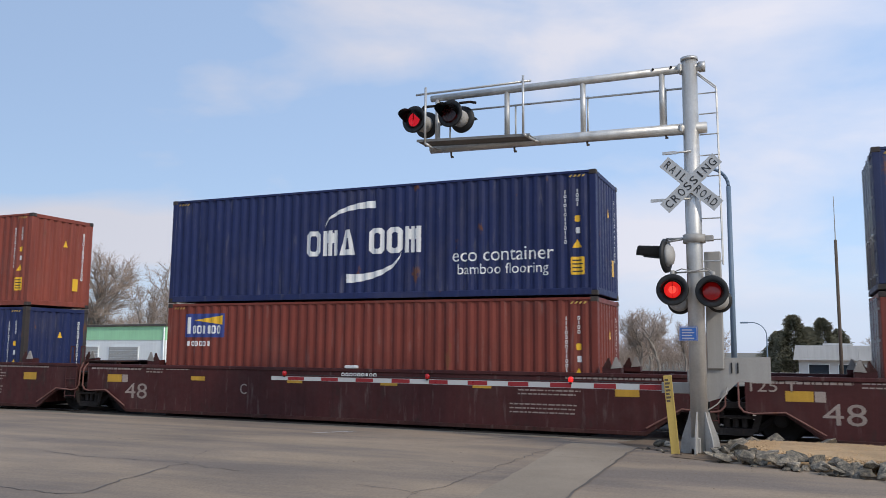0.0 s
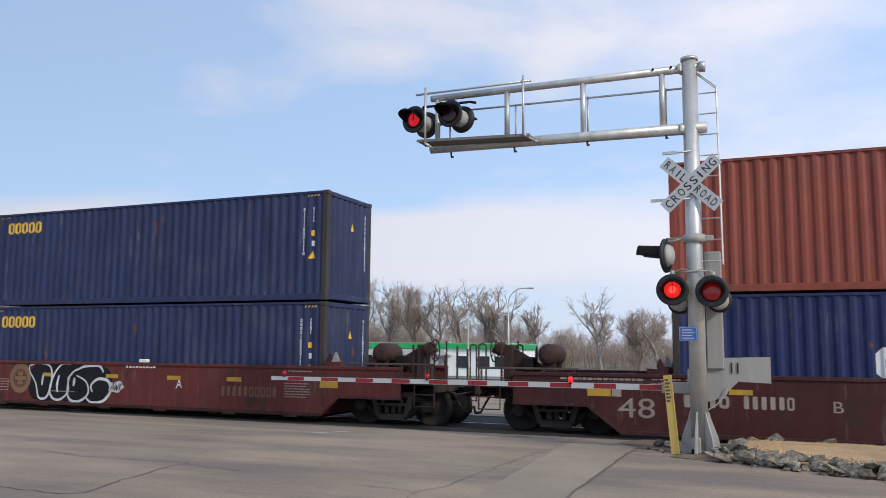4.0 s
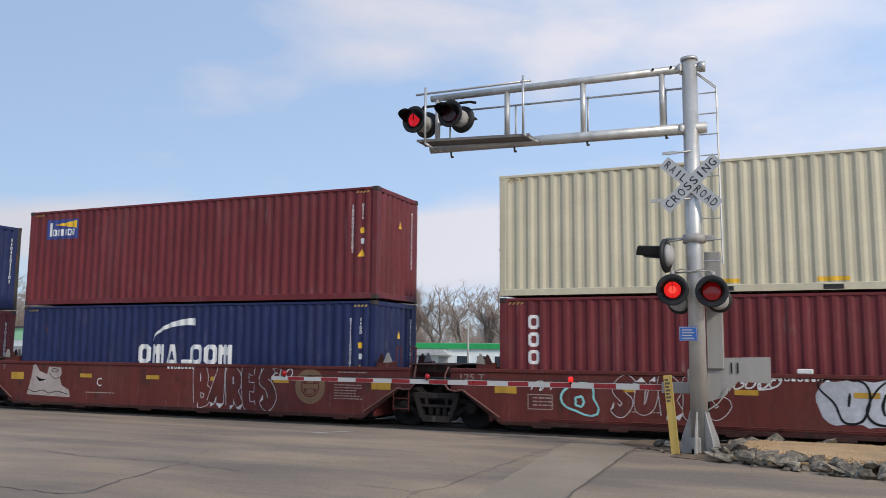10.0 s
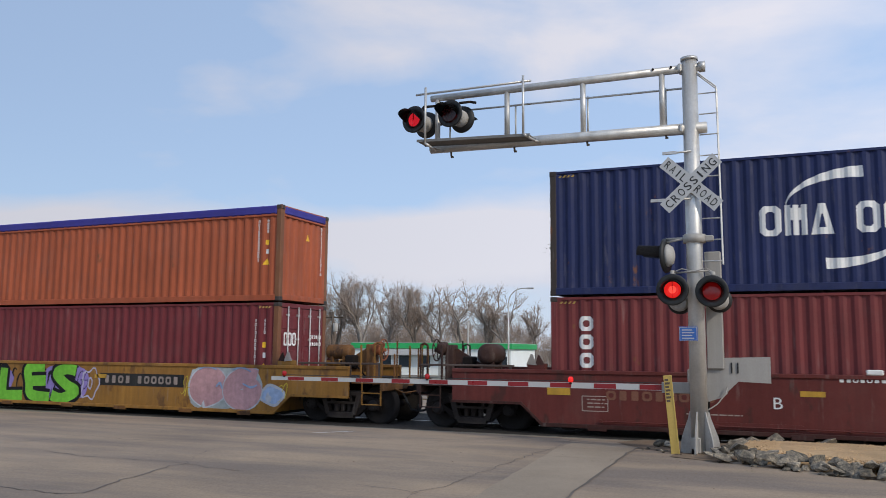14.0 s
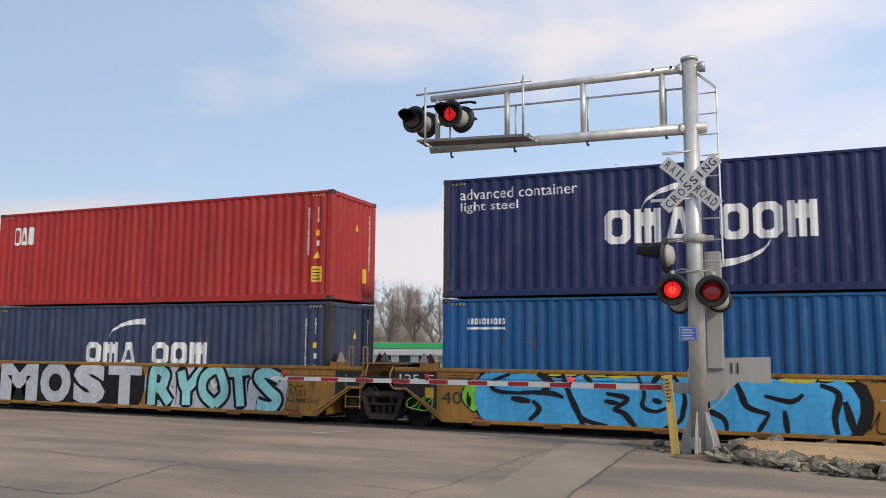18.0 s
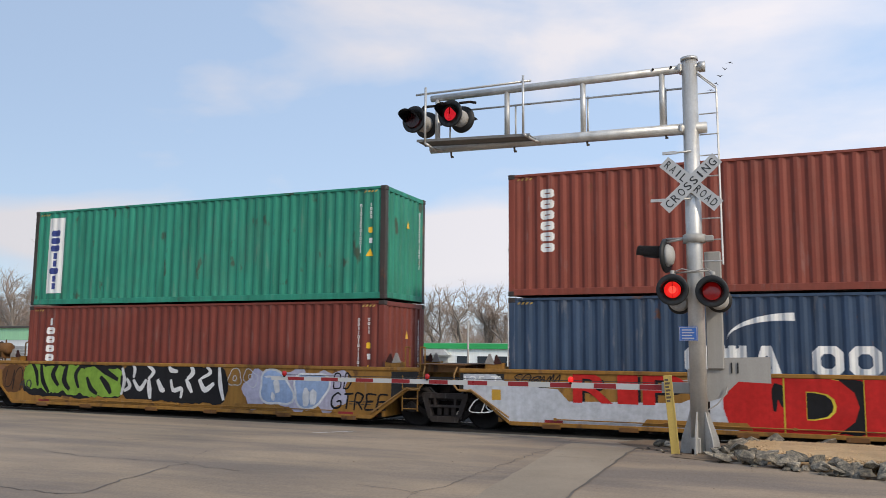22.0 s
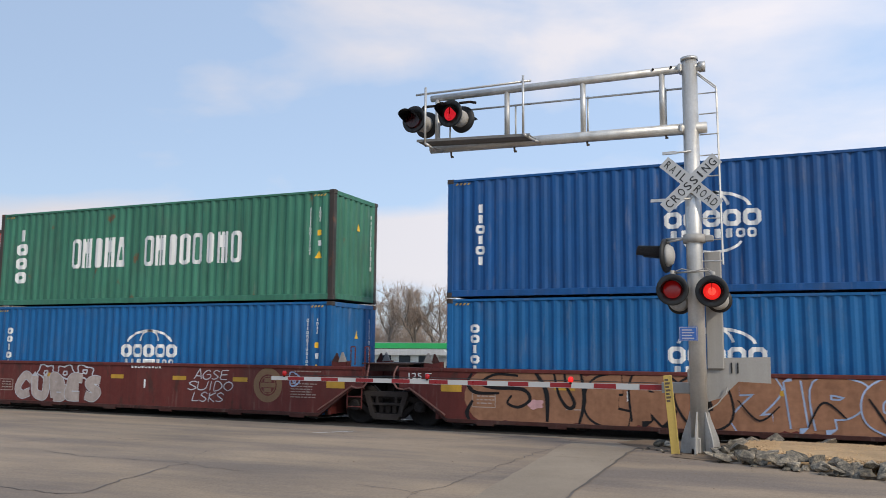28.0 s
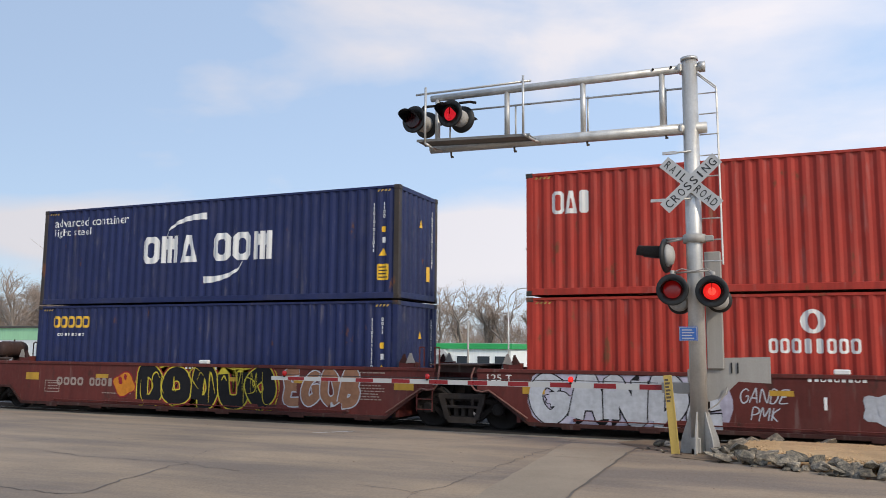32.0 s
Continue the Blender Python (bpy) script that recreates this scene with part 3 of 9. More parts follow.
def box_meshes(h):
    """The meshes that all containers of one height share."""
    if h in BOXES:
        return BOXES[h]
    base = GREY_PAINT
    d = {}
    d["side"] = mesh_of("side_panel", ribbed_side(h), base)
    bm = ribbed_side(h)
    bmesh.ops.rotate(bm, verts=bm.verts[:], cent=(CL / 2, 0, 0), matrix=Matrix.Rotation(math.pi, 3, "Z"))
    d["back"] = mesh_of("side_panel", bm, base)
    d["end"] = mesh_of("end_panel", ribbed_end(h), base)
    bm = bmesh.new()
    box(bm, -0.075, 0.075, -0.08, 0.08, 0.11, h - 0.11, 0.012)
    d["post"] = mesh_of("corner_post", bm, base)
    bm = bmesh.new()
    box(bm, 0.14, CL - 0.14, -0.03, 0.03, h - 0.075, h - 0.012, 0.008)
    d["top_rail"] = mesh_of("top_rail", bm, base)
    bm = bmesh.new()
    box(bm, 0.14, CL - 0.14, -0.035, 0.030, 0.022, 0.165, 0.008)
    box(bm, 0.14, CL - 0.14, -0.045, 0.10, 0.016, 0.028)
    d["bottom_rail"] = mesh_of("bottom_rail", bm, base)
    bm = bmesh.new()
    box(bm, -0.05, 0.05, -1.06, 1.06, h - 0.13, h - 0.012, 0.01)
    d["header"] = mesh_of("end_header", bm, base)
    bm = bmesh.new()
    box(bm, -0.05, 0.05, -1.06, 1.06, 0.03, 0.18, 0.01)
    d["sill"] = mesh_of("end_sill", bm, base)
    bm = bmesh.new()
    box(bm, -0.089, 0.089, -0.081, 0.081, 0, 0.118, 0.014)
    for yy in (-0.083, 0.083):
        lathe(bm, [(0.035, yy - 0.001), (0.035, yy + 0.001)], (0, 0, 0.06), "y", 8)
    d["casting"] = mesh_of("corner_casting", bm, base)
    bm = bmesh.new()
    for i in range(44):
        x = 0.15 + i * 0.27
        box(bm, x, x + 0.15, -1.14, 1.14, h - 0.03, h - 0.016)
    box(bm, 0.1, CL - 0.1, -1.17, 1.17, h - 0.05, h - 0.03)
    d["roof"] = mesh_of("roof", bm, base)
    bm = bmesh.new()
    box(bm, 0.1, CL - 0.1, -1.14, 1.14, 0.12, 0.16)
    for i in range(20):
        box(bm, 0.4 + i * 0.6, 0.46 + i * 0.6, -1.12, 1.12, 0.03, 0.12)
    d["floor"] = mesh_of("floor_frame", bm, base)
    # one leaf of the end doors, looking towards +x
    bm = bmesh.new()
    box(bm, -0.03, 0.0, -0.535, 0.535, 0.19, h - 0.14)
    for i in range(5):
        z = 0.3 + i * (h - 0.6) / 5
        box(bm, 0.0, 0.018, -0.46, 0.46, z + 0.06, z + (h - 0.6) / 5 - 0.06, 0.008)
    d["leaf"] = mesh_of("door_leaf", bm, base)
    bm = bmesh.new()
    tube(bm, (0.05, 0, 0.12), (0.05, 0, h - 0.10), 0.017, n=8)
    for z in (0.3, 1.0, 1.9, h - 0.35):
        box(bm, 0.0, 0.06, -0.04, 0.04, z, z + 0.05)
    box(bm, 0.04, 0.07, -0.02, 0.30, 1.10, 1.14)
    d["rod"] = mesh_of("lock_rod", bm, base)
    BOXES[h] = d
    return d


def doors(c, d, paint, rod_paint, facing):
    """Two leaves with two rods each on one end; facing 1 is the +x end."""
    turn = pose(CL - 0.035, 0, 0) if facing > 0 else pose(0.035, 0, 0, 0, 0, 180)
    for s in (-1, 1):
        leaf = shared("door_leaf", d["leaf"], paint, c, turn @ pose(0, s * 0.545, 0))
        for r in (-0.24, 0.26):
            shared("lock_rod", d["rod"], rod_paint, leaf, pose(0.005, r, 0))


TRAIN = []


def container(x, z, paint, label, h=CH, door_end=-1, post_paint=None, side=True, top_rail=True, serial=True, placard=False, light=WHITE_DECAL, seed=1):
    """A forty-foot steel box with its left bottom front edge at x; the top of its support at z."""
    c = thing("shipping_container", pose(x, YC, z), label, "shipping container", "stacked containers on the train")
    TRAIN.append((c, x, z))
    d = box_meshes(h)
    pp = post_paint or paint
    if side:
        shared("side_panel", d["side"], paint, c)
    shared("side_panel", d["back"], paint, c)
    for x0 in (0.089, CL - 0.089):
        for y0 in (-1, 1):
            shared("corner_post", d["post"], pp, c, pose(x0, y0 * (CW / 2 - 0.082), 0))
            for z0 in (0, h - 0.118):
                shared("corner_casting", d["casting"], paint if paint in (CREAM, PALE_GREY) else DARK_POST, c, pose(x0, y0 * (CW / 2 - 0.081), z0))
    for y0, t in ((-1, 0), (1, 180)):
        m = pose(0, -CW / 2 + 0.032, 0) if y0 < 0 else pose(CL, CW / 2 - 0.032, 0, 0, 0, 180)
        if top_rail:
            shared("top_rail", d["top_rail"], paint, c, m)
        shared("bottom_rail", d["bottom_rail"], paint, c, m)
    for x0 in (0.06, CL - 0.06):
        shared("end_header", d["header"], paint, c, pose(x0, 0, 0))
        shared("end_sill", d["sill"], paint, c, pose(x0, 0, 0))
    shared("roof", d["roof"], paint, c)
    shared("floor_frame", d["floor"], pp, c)
    if door_end > 0:
        doors(c, d, paint, GALV, 1)
        shared("end_panel", d["end"], paint, c, pose(CL, 0, 0, 0, 0, 180))
    else:
        doors(c, d, paint, GALV, -1)
        shared("end_panel", d["end"], paint, c)
    if serial:
        k = h / CH
        bm = mark_column(bmesh.new(), 11.42, 11.48, 1.18 * k, 2.46 * k, 12, 0.5, seed)
        part("serial_marking", lay_ribbed(bm), light, c, "column of small white stencil bars")["kind"] = "stuff"
        bm = mark_column(bmesh.new(), 11.71, 11.77, 2.05 * k, 2.47 * k, 4, 0.5, seed + 3)
        bar(bm, 11.70, 11.80, 1.42 * k, 1.56 * k)
        part("type_marking", lay_ribbed(bm), light, c, "short column of white stencil bars")["kind"] = "stuff"
        bm = bar(bmesh.new(), 11.68, 11.80, 1.69 * k, 1.84 * k, 0.02)
        part("weight_decal", lay_ribbed(bm), YELLOW_DECAL, c, "small yellow square decal")
        bm = sheet_poly(bmesh.new(), [(11.62, 1.09 * k), (11.84, 1.09 * k), (11.73, 1.29 * k)])
        part("warning_decal", lay_ribbed(bm), YELLOW_DECAL, c, "yellow triangle warning decal")
        # hazard strokes under the top corners and marks on the closed end
        bm = bmesh.new()
        for x0 in (0.22, 11.55):
            for i in range(4):
                a = x0 + i * 0.1
                sheet_poly(bm, [(a, h - 0.16), (a + 0.05, h - 0.16), (a + 0.09, h - 0.11), (a + 0.04, h - 0.11)])
        part("hazard_stripes", lay_ribbed(bm, flat=True, off=0.008), HAZARD_YELLOW, c, "yellow hazard strokes at the top corners")["kind"] = "stuff"
        if door_end < 0:
            bm = mark_column(bmesh.new(), 0.80, 0.88, 0.9 * k, 2.5 * k, 11, 0.5, seed + 1)
            sheet_poly(bm, [(0.02, 1.95 * k), (0.20, 1.95 * k), (0.11, 2.17 * k)])
            for f in bm.faces[-1:]:
                f.material_index = 1
            if placard:
                bar(bm, 0.48, 0.70, 0.55, 0.95)
                bm.faces.ensure_lookup_table()
                bm.faces[-1].material_index = 1
            for v in bm.verts:
                v.co = Vector((CL - 0.012, v.co.x, v.co.z))
            for f in bm.faces:
                f.normal_update()
                if f.normal.x < 0:
                    f.normal_flip()
            part("end_marking", bm, (light, YELLOW_DECAL), c, "white serial bars and yellow triangle")["kind"] = "stuff"
    if placard:
        bm = bar(bmesh.new(), 11.58, 11.90, 0.47, 0.88, 0.02)
        pl = part("caution_placard", lay_ribbed(bm, 0.005), YELLOW_DECAL, c, "yellow caution placard")
        bm = bmesh.new()
        for i in range(4):
            bar(bm, 11.62, 11.86 - 0.03 * (i % 2), 0.53 + i * 0.085, 0.56 + i * 0.085)
        part("placard_print", lay_ribbed(bm, 0.008), BLACK_SHEET, pl)
    return c


def sign(c, name, bm, material, label="", split=None):
    """Paint a sign on the side; split along an axis where its pieces stand apart."""
    if name == "trade_mark":
        for piece in islands(bm, split or 0):
            part("trade_mark_block", lay_ribbed(piece), material, c, label)
        return None
    return part(name, lay_ribbed(bm), material, c, label)


def two_word_mark(c, x0, x1, z0, z1, sw1=None, sw2=None, seed=5, material=WHITE_DECAL):
    """Six white blocks in two groups with crescent strokes over and under them."""
    sign(c, "trade_mark", mark_row(bmesh.new(), x0, x1, z0, z1, 6, 0.0, 0.14, seed, (2,), "omaoom"), material, "large white trade mark block")
    if sw1:
        sign(c, "upper_crescent", swoosh(bmesh.new(), *sw1), material, "white crescent stroke")
    if sw2:
        sign(c, "lower_crescent", swoosh(bmesh.new(), *sw2, up=False), material, "white crescent stroke")


def globe_mark(c, cx, z, full, material=WHITE_DECAL):
    """Two rows of white blocks under arcs like a globe."""
    sign(c, "trade_mark", mark_row(bmesh.new(), cx - 1.02, cx + 1.02, z, z + 0.36, 5, 0.0, 0.1, 3), material, "white trade mark block")
    bm = mark_row(bmesh.new(), cx - 0.92, cx + 0.92, z - 0.25, z - 0.05, 8, 0.5, 0.2, 4)
    sign(c, "trade_mark", bm, material, "small white trade mark block")
    bm = arc_band(bmesh.new(), cx, z + 0.38, 0.82, 0.40, 0.07, 8, 172)
    arc_band(bm, cx, z + 0.38, 0.38, 0.40, 0.06, 12, 168)
    if full:
        arc_band(bm, cx, z - 0.28, 0.62, 0.30, 0.06, 190, 350)
    sign(c, "globe_arcs", bm, material, "white arcs like the lines of a globe")


def column_mark(c, x0, x1, z0, z1, n, material=WHITE_DECAL, seed=1, label="white trade mark block"):
    sign(c, "trade_mark", mark_column(bmesh.new(), x0, x1, z0, z1, n, 0.3, seed), material, label, 2)


def beacon_mark(c, x0, x1, z0, z1):
    p = sign(c, "trade_mark_panel", bar(bmesh.new(), x0, x1, z0, z1), NAVY_DECAL, "blue and yellow trade mark panel")
    e = 0.05
    part("panel_field", lay_ribbed(bar(bmesh.new(), x0 + e, x1 - e, z0 + e, z1 - e), 0.007), NAVY_DECAL, p)
    zm = (z0 + z1) / 2
    part("panel_beam", lay_ribbed(sheet_poly(bmesh.new(), [(x0 + 0.3, zm + 0.14), (x1 - e, zm + 0.02), (x1 - e, z1 - e)]), 0.010), YELLOW_DECAL, p)
    bm = mark_row(bmesh.new(), x0 + 0.25, x1 - 0.1, z0 + 0.1, zm, 6, 0.3, 0.2, 2)
    bar(bm, x0 + 0.1, x0 + 0.2, z0 + 0.1, z1 - 0.1)
    for piece in islands(bm):
        part("panel_block", lay_ribbed(piece, 0.010), WHITE_DECAL, p)


def small_words(c, text, x0, x1, z0, z1, material=WHITE_DECAL):
    for piece in islands(letters(bmesh.new(), text, x0, x1, z0, z1)):
        part("letter", lay_ribbed(piece), material, c, "white letter of the words " + text)


LOW, HIGH = 0.20, 3.13
# left edges of the stacks along the train at the start
X = {"a": 1.57, "b": -16.23, "c": -33.91, "d": -54.75, "e": -70.29, "f": -85.57, "g": -101.01, "h": -116.44, "i": -136.01,
     "j": -151.42, "k": -166.73, "l": -182.17, "m": -197.6, "n": -217.2, "o": -232.53, "p": -247.9, "q": -263.09, "r": -278.58}

NAVY = painted("navy_container_paint", (0.016, 0.025, 0.090), rust=0.10, seed=1)
NAVY_DULL = painted("dull_navy_container_paint", (0.026, 0.036, 0.092), rust=0.13, streak=0.3, seed=2)
NAVY_OLD = painted("faded_slate_blue_container_paint", (0.038, 0.054, 0.104), rust=0.14, streak=0.32, seed=3)
BROWN_BOX = painted("brown_container_paint", (0.180, 0.040, 0.027), rust=0.08, seed=4)
RUST_BOX = painted("red_brown_container_paint", (0.240, 0.058, 0.038), rust=0.08, seed=5)
MAROON = painted("maroon_container_paint", (0.155, 0.026, 0.030), rust=0.07, seed=6)
MAROON_DULL = painted("dull_maroon_container_paint", (0.165, 0.034, 0.034), rust=0.10, seed=7)
ORANGE = painted("faded_orange_container_paint", (0.365, 0.090, 0.038), rust=0.14, seed=8)
RED_BOX = painted("red_container_paint", (0.385, 0.030, 0.027), rust=0.06, seed=9)
RED_SOFT = painted("faded_red_container_paint", (0.400, 0.040, 0.026), rust=0.20, streak=0.3, seed=10)
CREAM = painted("cream_container_paint", (0.600, 0.545, 0.395), scuff=0.03, rust=0.03, streak=0.1, seed=11)
PALE_GREY = painted("pale_grey_container_paint", (0.505, 0.560, 0.560), scuff=0.05, rust=0.02, streak=0.08, seed=12)
SEA_GREEN = painted("sea_green_container_paint", (0.024, 0.240, 0.160), rust=0.26, streak=0.32, seed=13, rust_rgb=(0.05, 0.055, 0.035))
DARK_GREEN = painted("weathered_green_container_paint", (0.045, 0.180, 0.118), rust=0.16, streak=0.3, seed=14)
OLD_GREY = painted("rusty_grey_container_paint", (0.500, 0.470, 0.385), rust=0.26, rust_rgb=(0.20, 0.085, 0.035), streak=0.3, seed=15, rust_low=True)
BRIGHT_BLUE = painted("bright_blue_container_paint", (0.006, 0.112, 0.300), rust=0.07, seed=16)
MID_BLUE = painted("mid_blue_container_paint", (0.007, 0.080, 0.250), rust=0.07, seed=17)
TEAL_BLUE = painted("blue_container_paint", (0.008, 0.084, 0.228), rust=0.10, seed=18)
SLATE_BOX = painted("faded_grey_blue_container_paint", (0.040, 0.070, 0.122), rust=0.16, streak=0.32, scuff=0.3, seed=23)
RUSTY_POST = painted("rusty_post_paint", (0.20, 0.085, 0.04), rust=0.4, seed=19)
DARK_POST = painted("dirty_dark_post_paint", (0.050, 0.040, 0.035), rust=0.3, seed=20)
TARP_BLUE = surface("violet_blue_tarpaulin", (0.035, 0.030, 0.230), rough=0.7, vary=0.12, grain=8, bump=0.4)


def stacks():
    container(X["a"], LOW, BROWN_BOX, "brown corrugated steel container resting in the well car", seed=11)
    container(X["a"], HIGH, NAVY_DULL, "dull navy corrugated container stacked on a brown one", seed=12)

    c = container(X["b"], LOW, BROWN_BOX, "brown corrugated container with a small blue panel at its corner", seed=21)
    beacon_mark(c, 0.62, 1.95, 1.96, 2.61)
    sign(c, "small_mark", mark_row(bmesh.new(), 0.7, 1.5, 1.72, 1.86, 6, 0.3, 0.2, 3), WHITE_DECAL)
    c = container(X["b"], HIGH, NAVY, "navy corrugated container with white words eco container bamboo flooring", placard=True, seed=22)
    two_word_mark(c, 4.46, 7.83, 1.14, 1.80, (5.04, 6.52, 1.92, 2.51), (5.72, 7.25, 0.42, 1.13))
    small_words(c, "eco container", 8.64, 11.18, 0.86, 1.17)
    small_words(c, "bamboo flooring", 8.79, 11.05, 0.47, 0.80)

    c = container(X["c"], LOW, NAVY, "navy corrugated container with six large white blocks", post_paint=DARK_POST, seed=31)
    two_word_mark(c, 3.86, 8.38, 1.15, 1.79, (4.78, 6.16, 1.93, 2.46))
    container(X["c"], HIGH, RUST_BOX, "red-brown corrugated container with dark rusty posts", post_paint=None, placard=True, seed=32)

    for z, s in ((LOW, 41), (HIGH, 42)):
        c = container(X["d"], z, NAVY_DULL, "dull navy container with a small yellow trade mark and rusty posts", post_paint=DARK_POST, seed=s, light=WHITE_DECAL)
        sign(c, "trade_mark", mark_row(bmesh.new(), 0.52, 1.95, 2.24, 2.60, 5, 0.0, 0.08, 6), SEACO_YELLOW, "yellow trade mark block")

    c = container(X["e"], LOW, NAVY, "navy corrugated container with six large white blocks", seed=51)
    two_word_mark(c, 4.03, 8.51, 1.14, 1.79, (4.93, 6.25, 1.91, 2.46))
    sign(c, "outlined_words_panel", loop_band(bmesh.new(), cut_box(8.60, 11.35, 0.85, 1.43, 0.02), cut_box(8.65, 11.30, 0.90, 1.38, 0.01)), WHITE_DECAL, "white outlined panel")
    small_words(c, "eco container", 8.8, 11.15, 0.97, 1.28)
    side_door_container(X["e"], HIGH)

    c = container(X["f"], LOW, MAROON, "maroon corrugated container with an upright white trade mark", seed=61)
    column_mark(c, 0.71, 0.97, 1.32, 2.53, 3, seed=61)
    c = container(X["f"], HIGH, CREAM, "clean cream corrugated container with two black fork pockets", seed=62, light=GREY_PAINT)
    for x0 in (4.86, 6.96):
        part("fork_pocket", lay_flat(bar(bmesh.new(), x0, x0 + 0.38, 0.02, 0.13), -CW / 2 - 0.006), BLACK_SHEET, c, "black fork pocket")
        sign(c, "pocket_decal", bar(bmesh.new(), x0 - 0.1, x0 + 0.5, 0.20, 0.29), YELLOW_DECAL, "yellow bar over the fork pocket")

    c = container(X["g"], LOW, NAVY, "navy corrugated container with six white blocks and a crescent", seed=71)
    two_word_mark(c, 4.57, 7.85, 1.22, 1.76, (5.09, 6.57, 1.86, 2.49))
    c = container(X["g"], HIGH, MAROON, "maroon corrugated container with a small blue and yellow panel", seed=72)
    beacon_mark(c, 0.74, 1.99, 2.00, 2.61)

    c = container(X["h"], LOW, MAROON_DULL, "dull maroon container with an upright white trade mark", seed=81)
    column_mark(c, 0.67, 0.99, 1.26, 2.49, 3, seed=61)
    bm = mark_row(bmesh.new(), -0.80, -0.05, 2.05, 2.42, 3, 0.3, 0.1, 61)
    for v in bm.verts:
        v.co = Vector((CL - 0.006, v.co.x, v.co.z))
    for piece in islands(bm, 1):
        part("end_trade_mark", piece, WHITE_DECAL, c, "white trade mark block on the end")
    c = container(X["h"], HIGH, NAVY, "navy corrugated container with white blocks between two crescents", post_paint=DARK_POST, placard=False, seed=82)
    two_word_mark(c, 4.52, 7.85, 1.16, 1.80, (5.07, 6.55, 1.80, 2.54), (5.80, 7.30, 0.44, 1.15))
    sign(c, "repaint_patch", bar(bmesh.new(), 8.07, 8.93, 0.51, 0.73, 0.02), LIGHT_BLUE_DECAL, "light blue repaint patch")

    c = container(X["i"], LOW, MAROON, "maroon container with its doors at the leading end", door_end=1, post_paint=RUSTY_POST, h=2.896, seed=91)
    column_mark(c, 0.60, 0.90, 1.37, 2.58, 3, seed=61)
    bm = mark_row(bmesh.new(), -0.95, -0.35, 1.75, 2.1, 3, 0.3, 0.1, 61)
    mark_row(bm, 0.35, 0.95, 1.95, 2.05, 6, 0.5, 0.2, 62)
    mark_row(bm, 0.35, 0.95, 1.75, 1.85, 6, 0.5, 0.2, 63)
    for v in bm.verts:
        v.co = Vector((CL - 0.008, v.co.x, v.co.z))
    for piece in islands(bm, 1):
        part("door_marking", piece, WHITE_DECAL, c, "white trade mark blocks on the doors")
    c = container(X["i"], HIGH, ORANGE, "orange open-top container with a violet-blue tarpaulin over it", h=2.591, post_paint=RUSTY_POST, top_rail=False, seed=92)
    column_mark(c, 0.80, 1.06, 0.49, 2.0, 6, seed=92)
    bm = bmesh.new()
    box(bm, 0.17, CL - 0.17, -CW / 2 - 0.006, CW / 2 + 0.006, 2.591 - 0.25, 2.591 - 0.02, 0.03)
    box(bm, -0.006, CL + 0.006, -CW / 2 + 0.17, CW / 2 - 0.17, 2.591 - 0.25, 2.591 - 0.03, 0.03)
    part("tarpaulin", bm, TARP_BLUE, c, "violet-blue tarpaulin cover")
    bm = box(bmesh.new(), 0.17, CL - 0.17, -CW / 2 - 0.012, -CW / 2 + 0.05, 2.591 - 0.31, 2.591 - 0.255, 0.01)
    part("tarpaulin_rail", bm, ORANGE, c)
    bm = box(bmesh.new(), CL - 0.05, CL + 0.012, -CW / 2 + 0.17, CW / 2 - 0.17, 2.591 - 0.31, 2.591 - 0.255, 0.01)
    part("tarpaulin_rail", bm, ORANGE, c)

    c = container(X["j"], LOW, TEAL_BLUE, "blue corrugated container with a small row of white bars", seed=101)
    sign(c, "trade_mark", mark_row(bmesh.new(), 0.63, 1.60, 2.28, 2.42, 10, 0.4, 0.2, 7), WHITE_DECAL, "small white trade mark block")
    sign(c, "small_print", bar(bmesh.new(), 0.63, 1.60, 2.16, 2.21), WHITE_DECAL, "thin white line of small print")
    advanced_box(X["j"], 102)

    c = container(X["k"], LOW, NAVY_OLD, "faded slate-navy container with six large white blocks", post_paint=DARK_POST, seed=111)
    two_word_mark(c, 3.87, 8.36, 1.18, 1.82, (4.77, 6.10, 1.96, 2.49))
    c = container(X["k"], HIGH, RED_BOX, "bright red corrugated container with a small white trade mark", placard=True, seed=112)
    sign(c, "trade_mark", mark_row(bmesh.new(), 0.65, 1.53, 1.88, 2.43, 3, 0.34, 0.08, 2, (), "oai"), WHITE_DECAL, "white trade mark block")

    c = container(X["l"], LOW, SLATE_BOX, "faded slate-blue container with six large white blocks", seed=121)
    two_word_mark(c, 3.92, 8.45, 1.20, 1.81, (4.84, 6.17, 1.96, 2.49))
    c = container(X["l"], HIGH, RUST_BOX, "red-brown container with an upright white trade mark", seed=122)
    column_mark(c, 0.80, 1.12, 0.99, 2.52, 6, seed=92)

    c = container(X["m"], LOW, BROWN_BOX, "brown container with an upright white trade mark", seed=131)
    column_mark(c, 0.77, 1.09, 1.22, 2.55, 5, seed=93)
    c = container(X["m"], HIGH, SEA_GREEN, "scuffed sea-green container with an upright white panel", post_paint=DARK_POST, seed=132)
    p = sign(c, "trade_mark_panel", bar(bmesh.new(), 0.58, 1.21, 0.35, 2.66), WHITE_DECAL, "upright white trade mark panel")
    for piece in islands(mark_column(bmesh.new(), 0.72, 1.07, 0.45, 2.30, 8, 0.3, 4), 2):
        part("panel_block", lay_ribbed(piece, 0.008), NAVY_DECAL, p)

    c = container(X["n"], LOW, BRIGHT_BLUE, "bright blue container with a white globe mark", seed=141)
    globe_mark(c, 6.13, 1.42, False)
    column_mark(c, 0.57, 0.83, 0.75, 2.27, 6, seed=7)
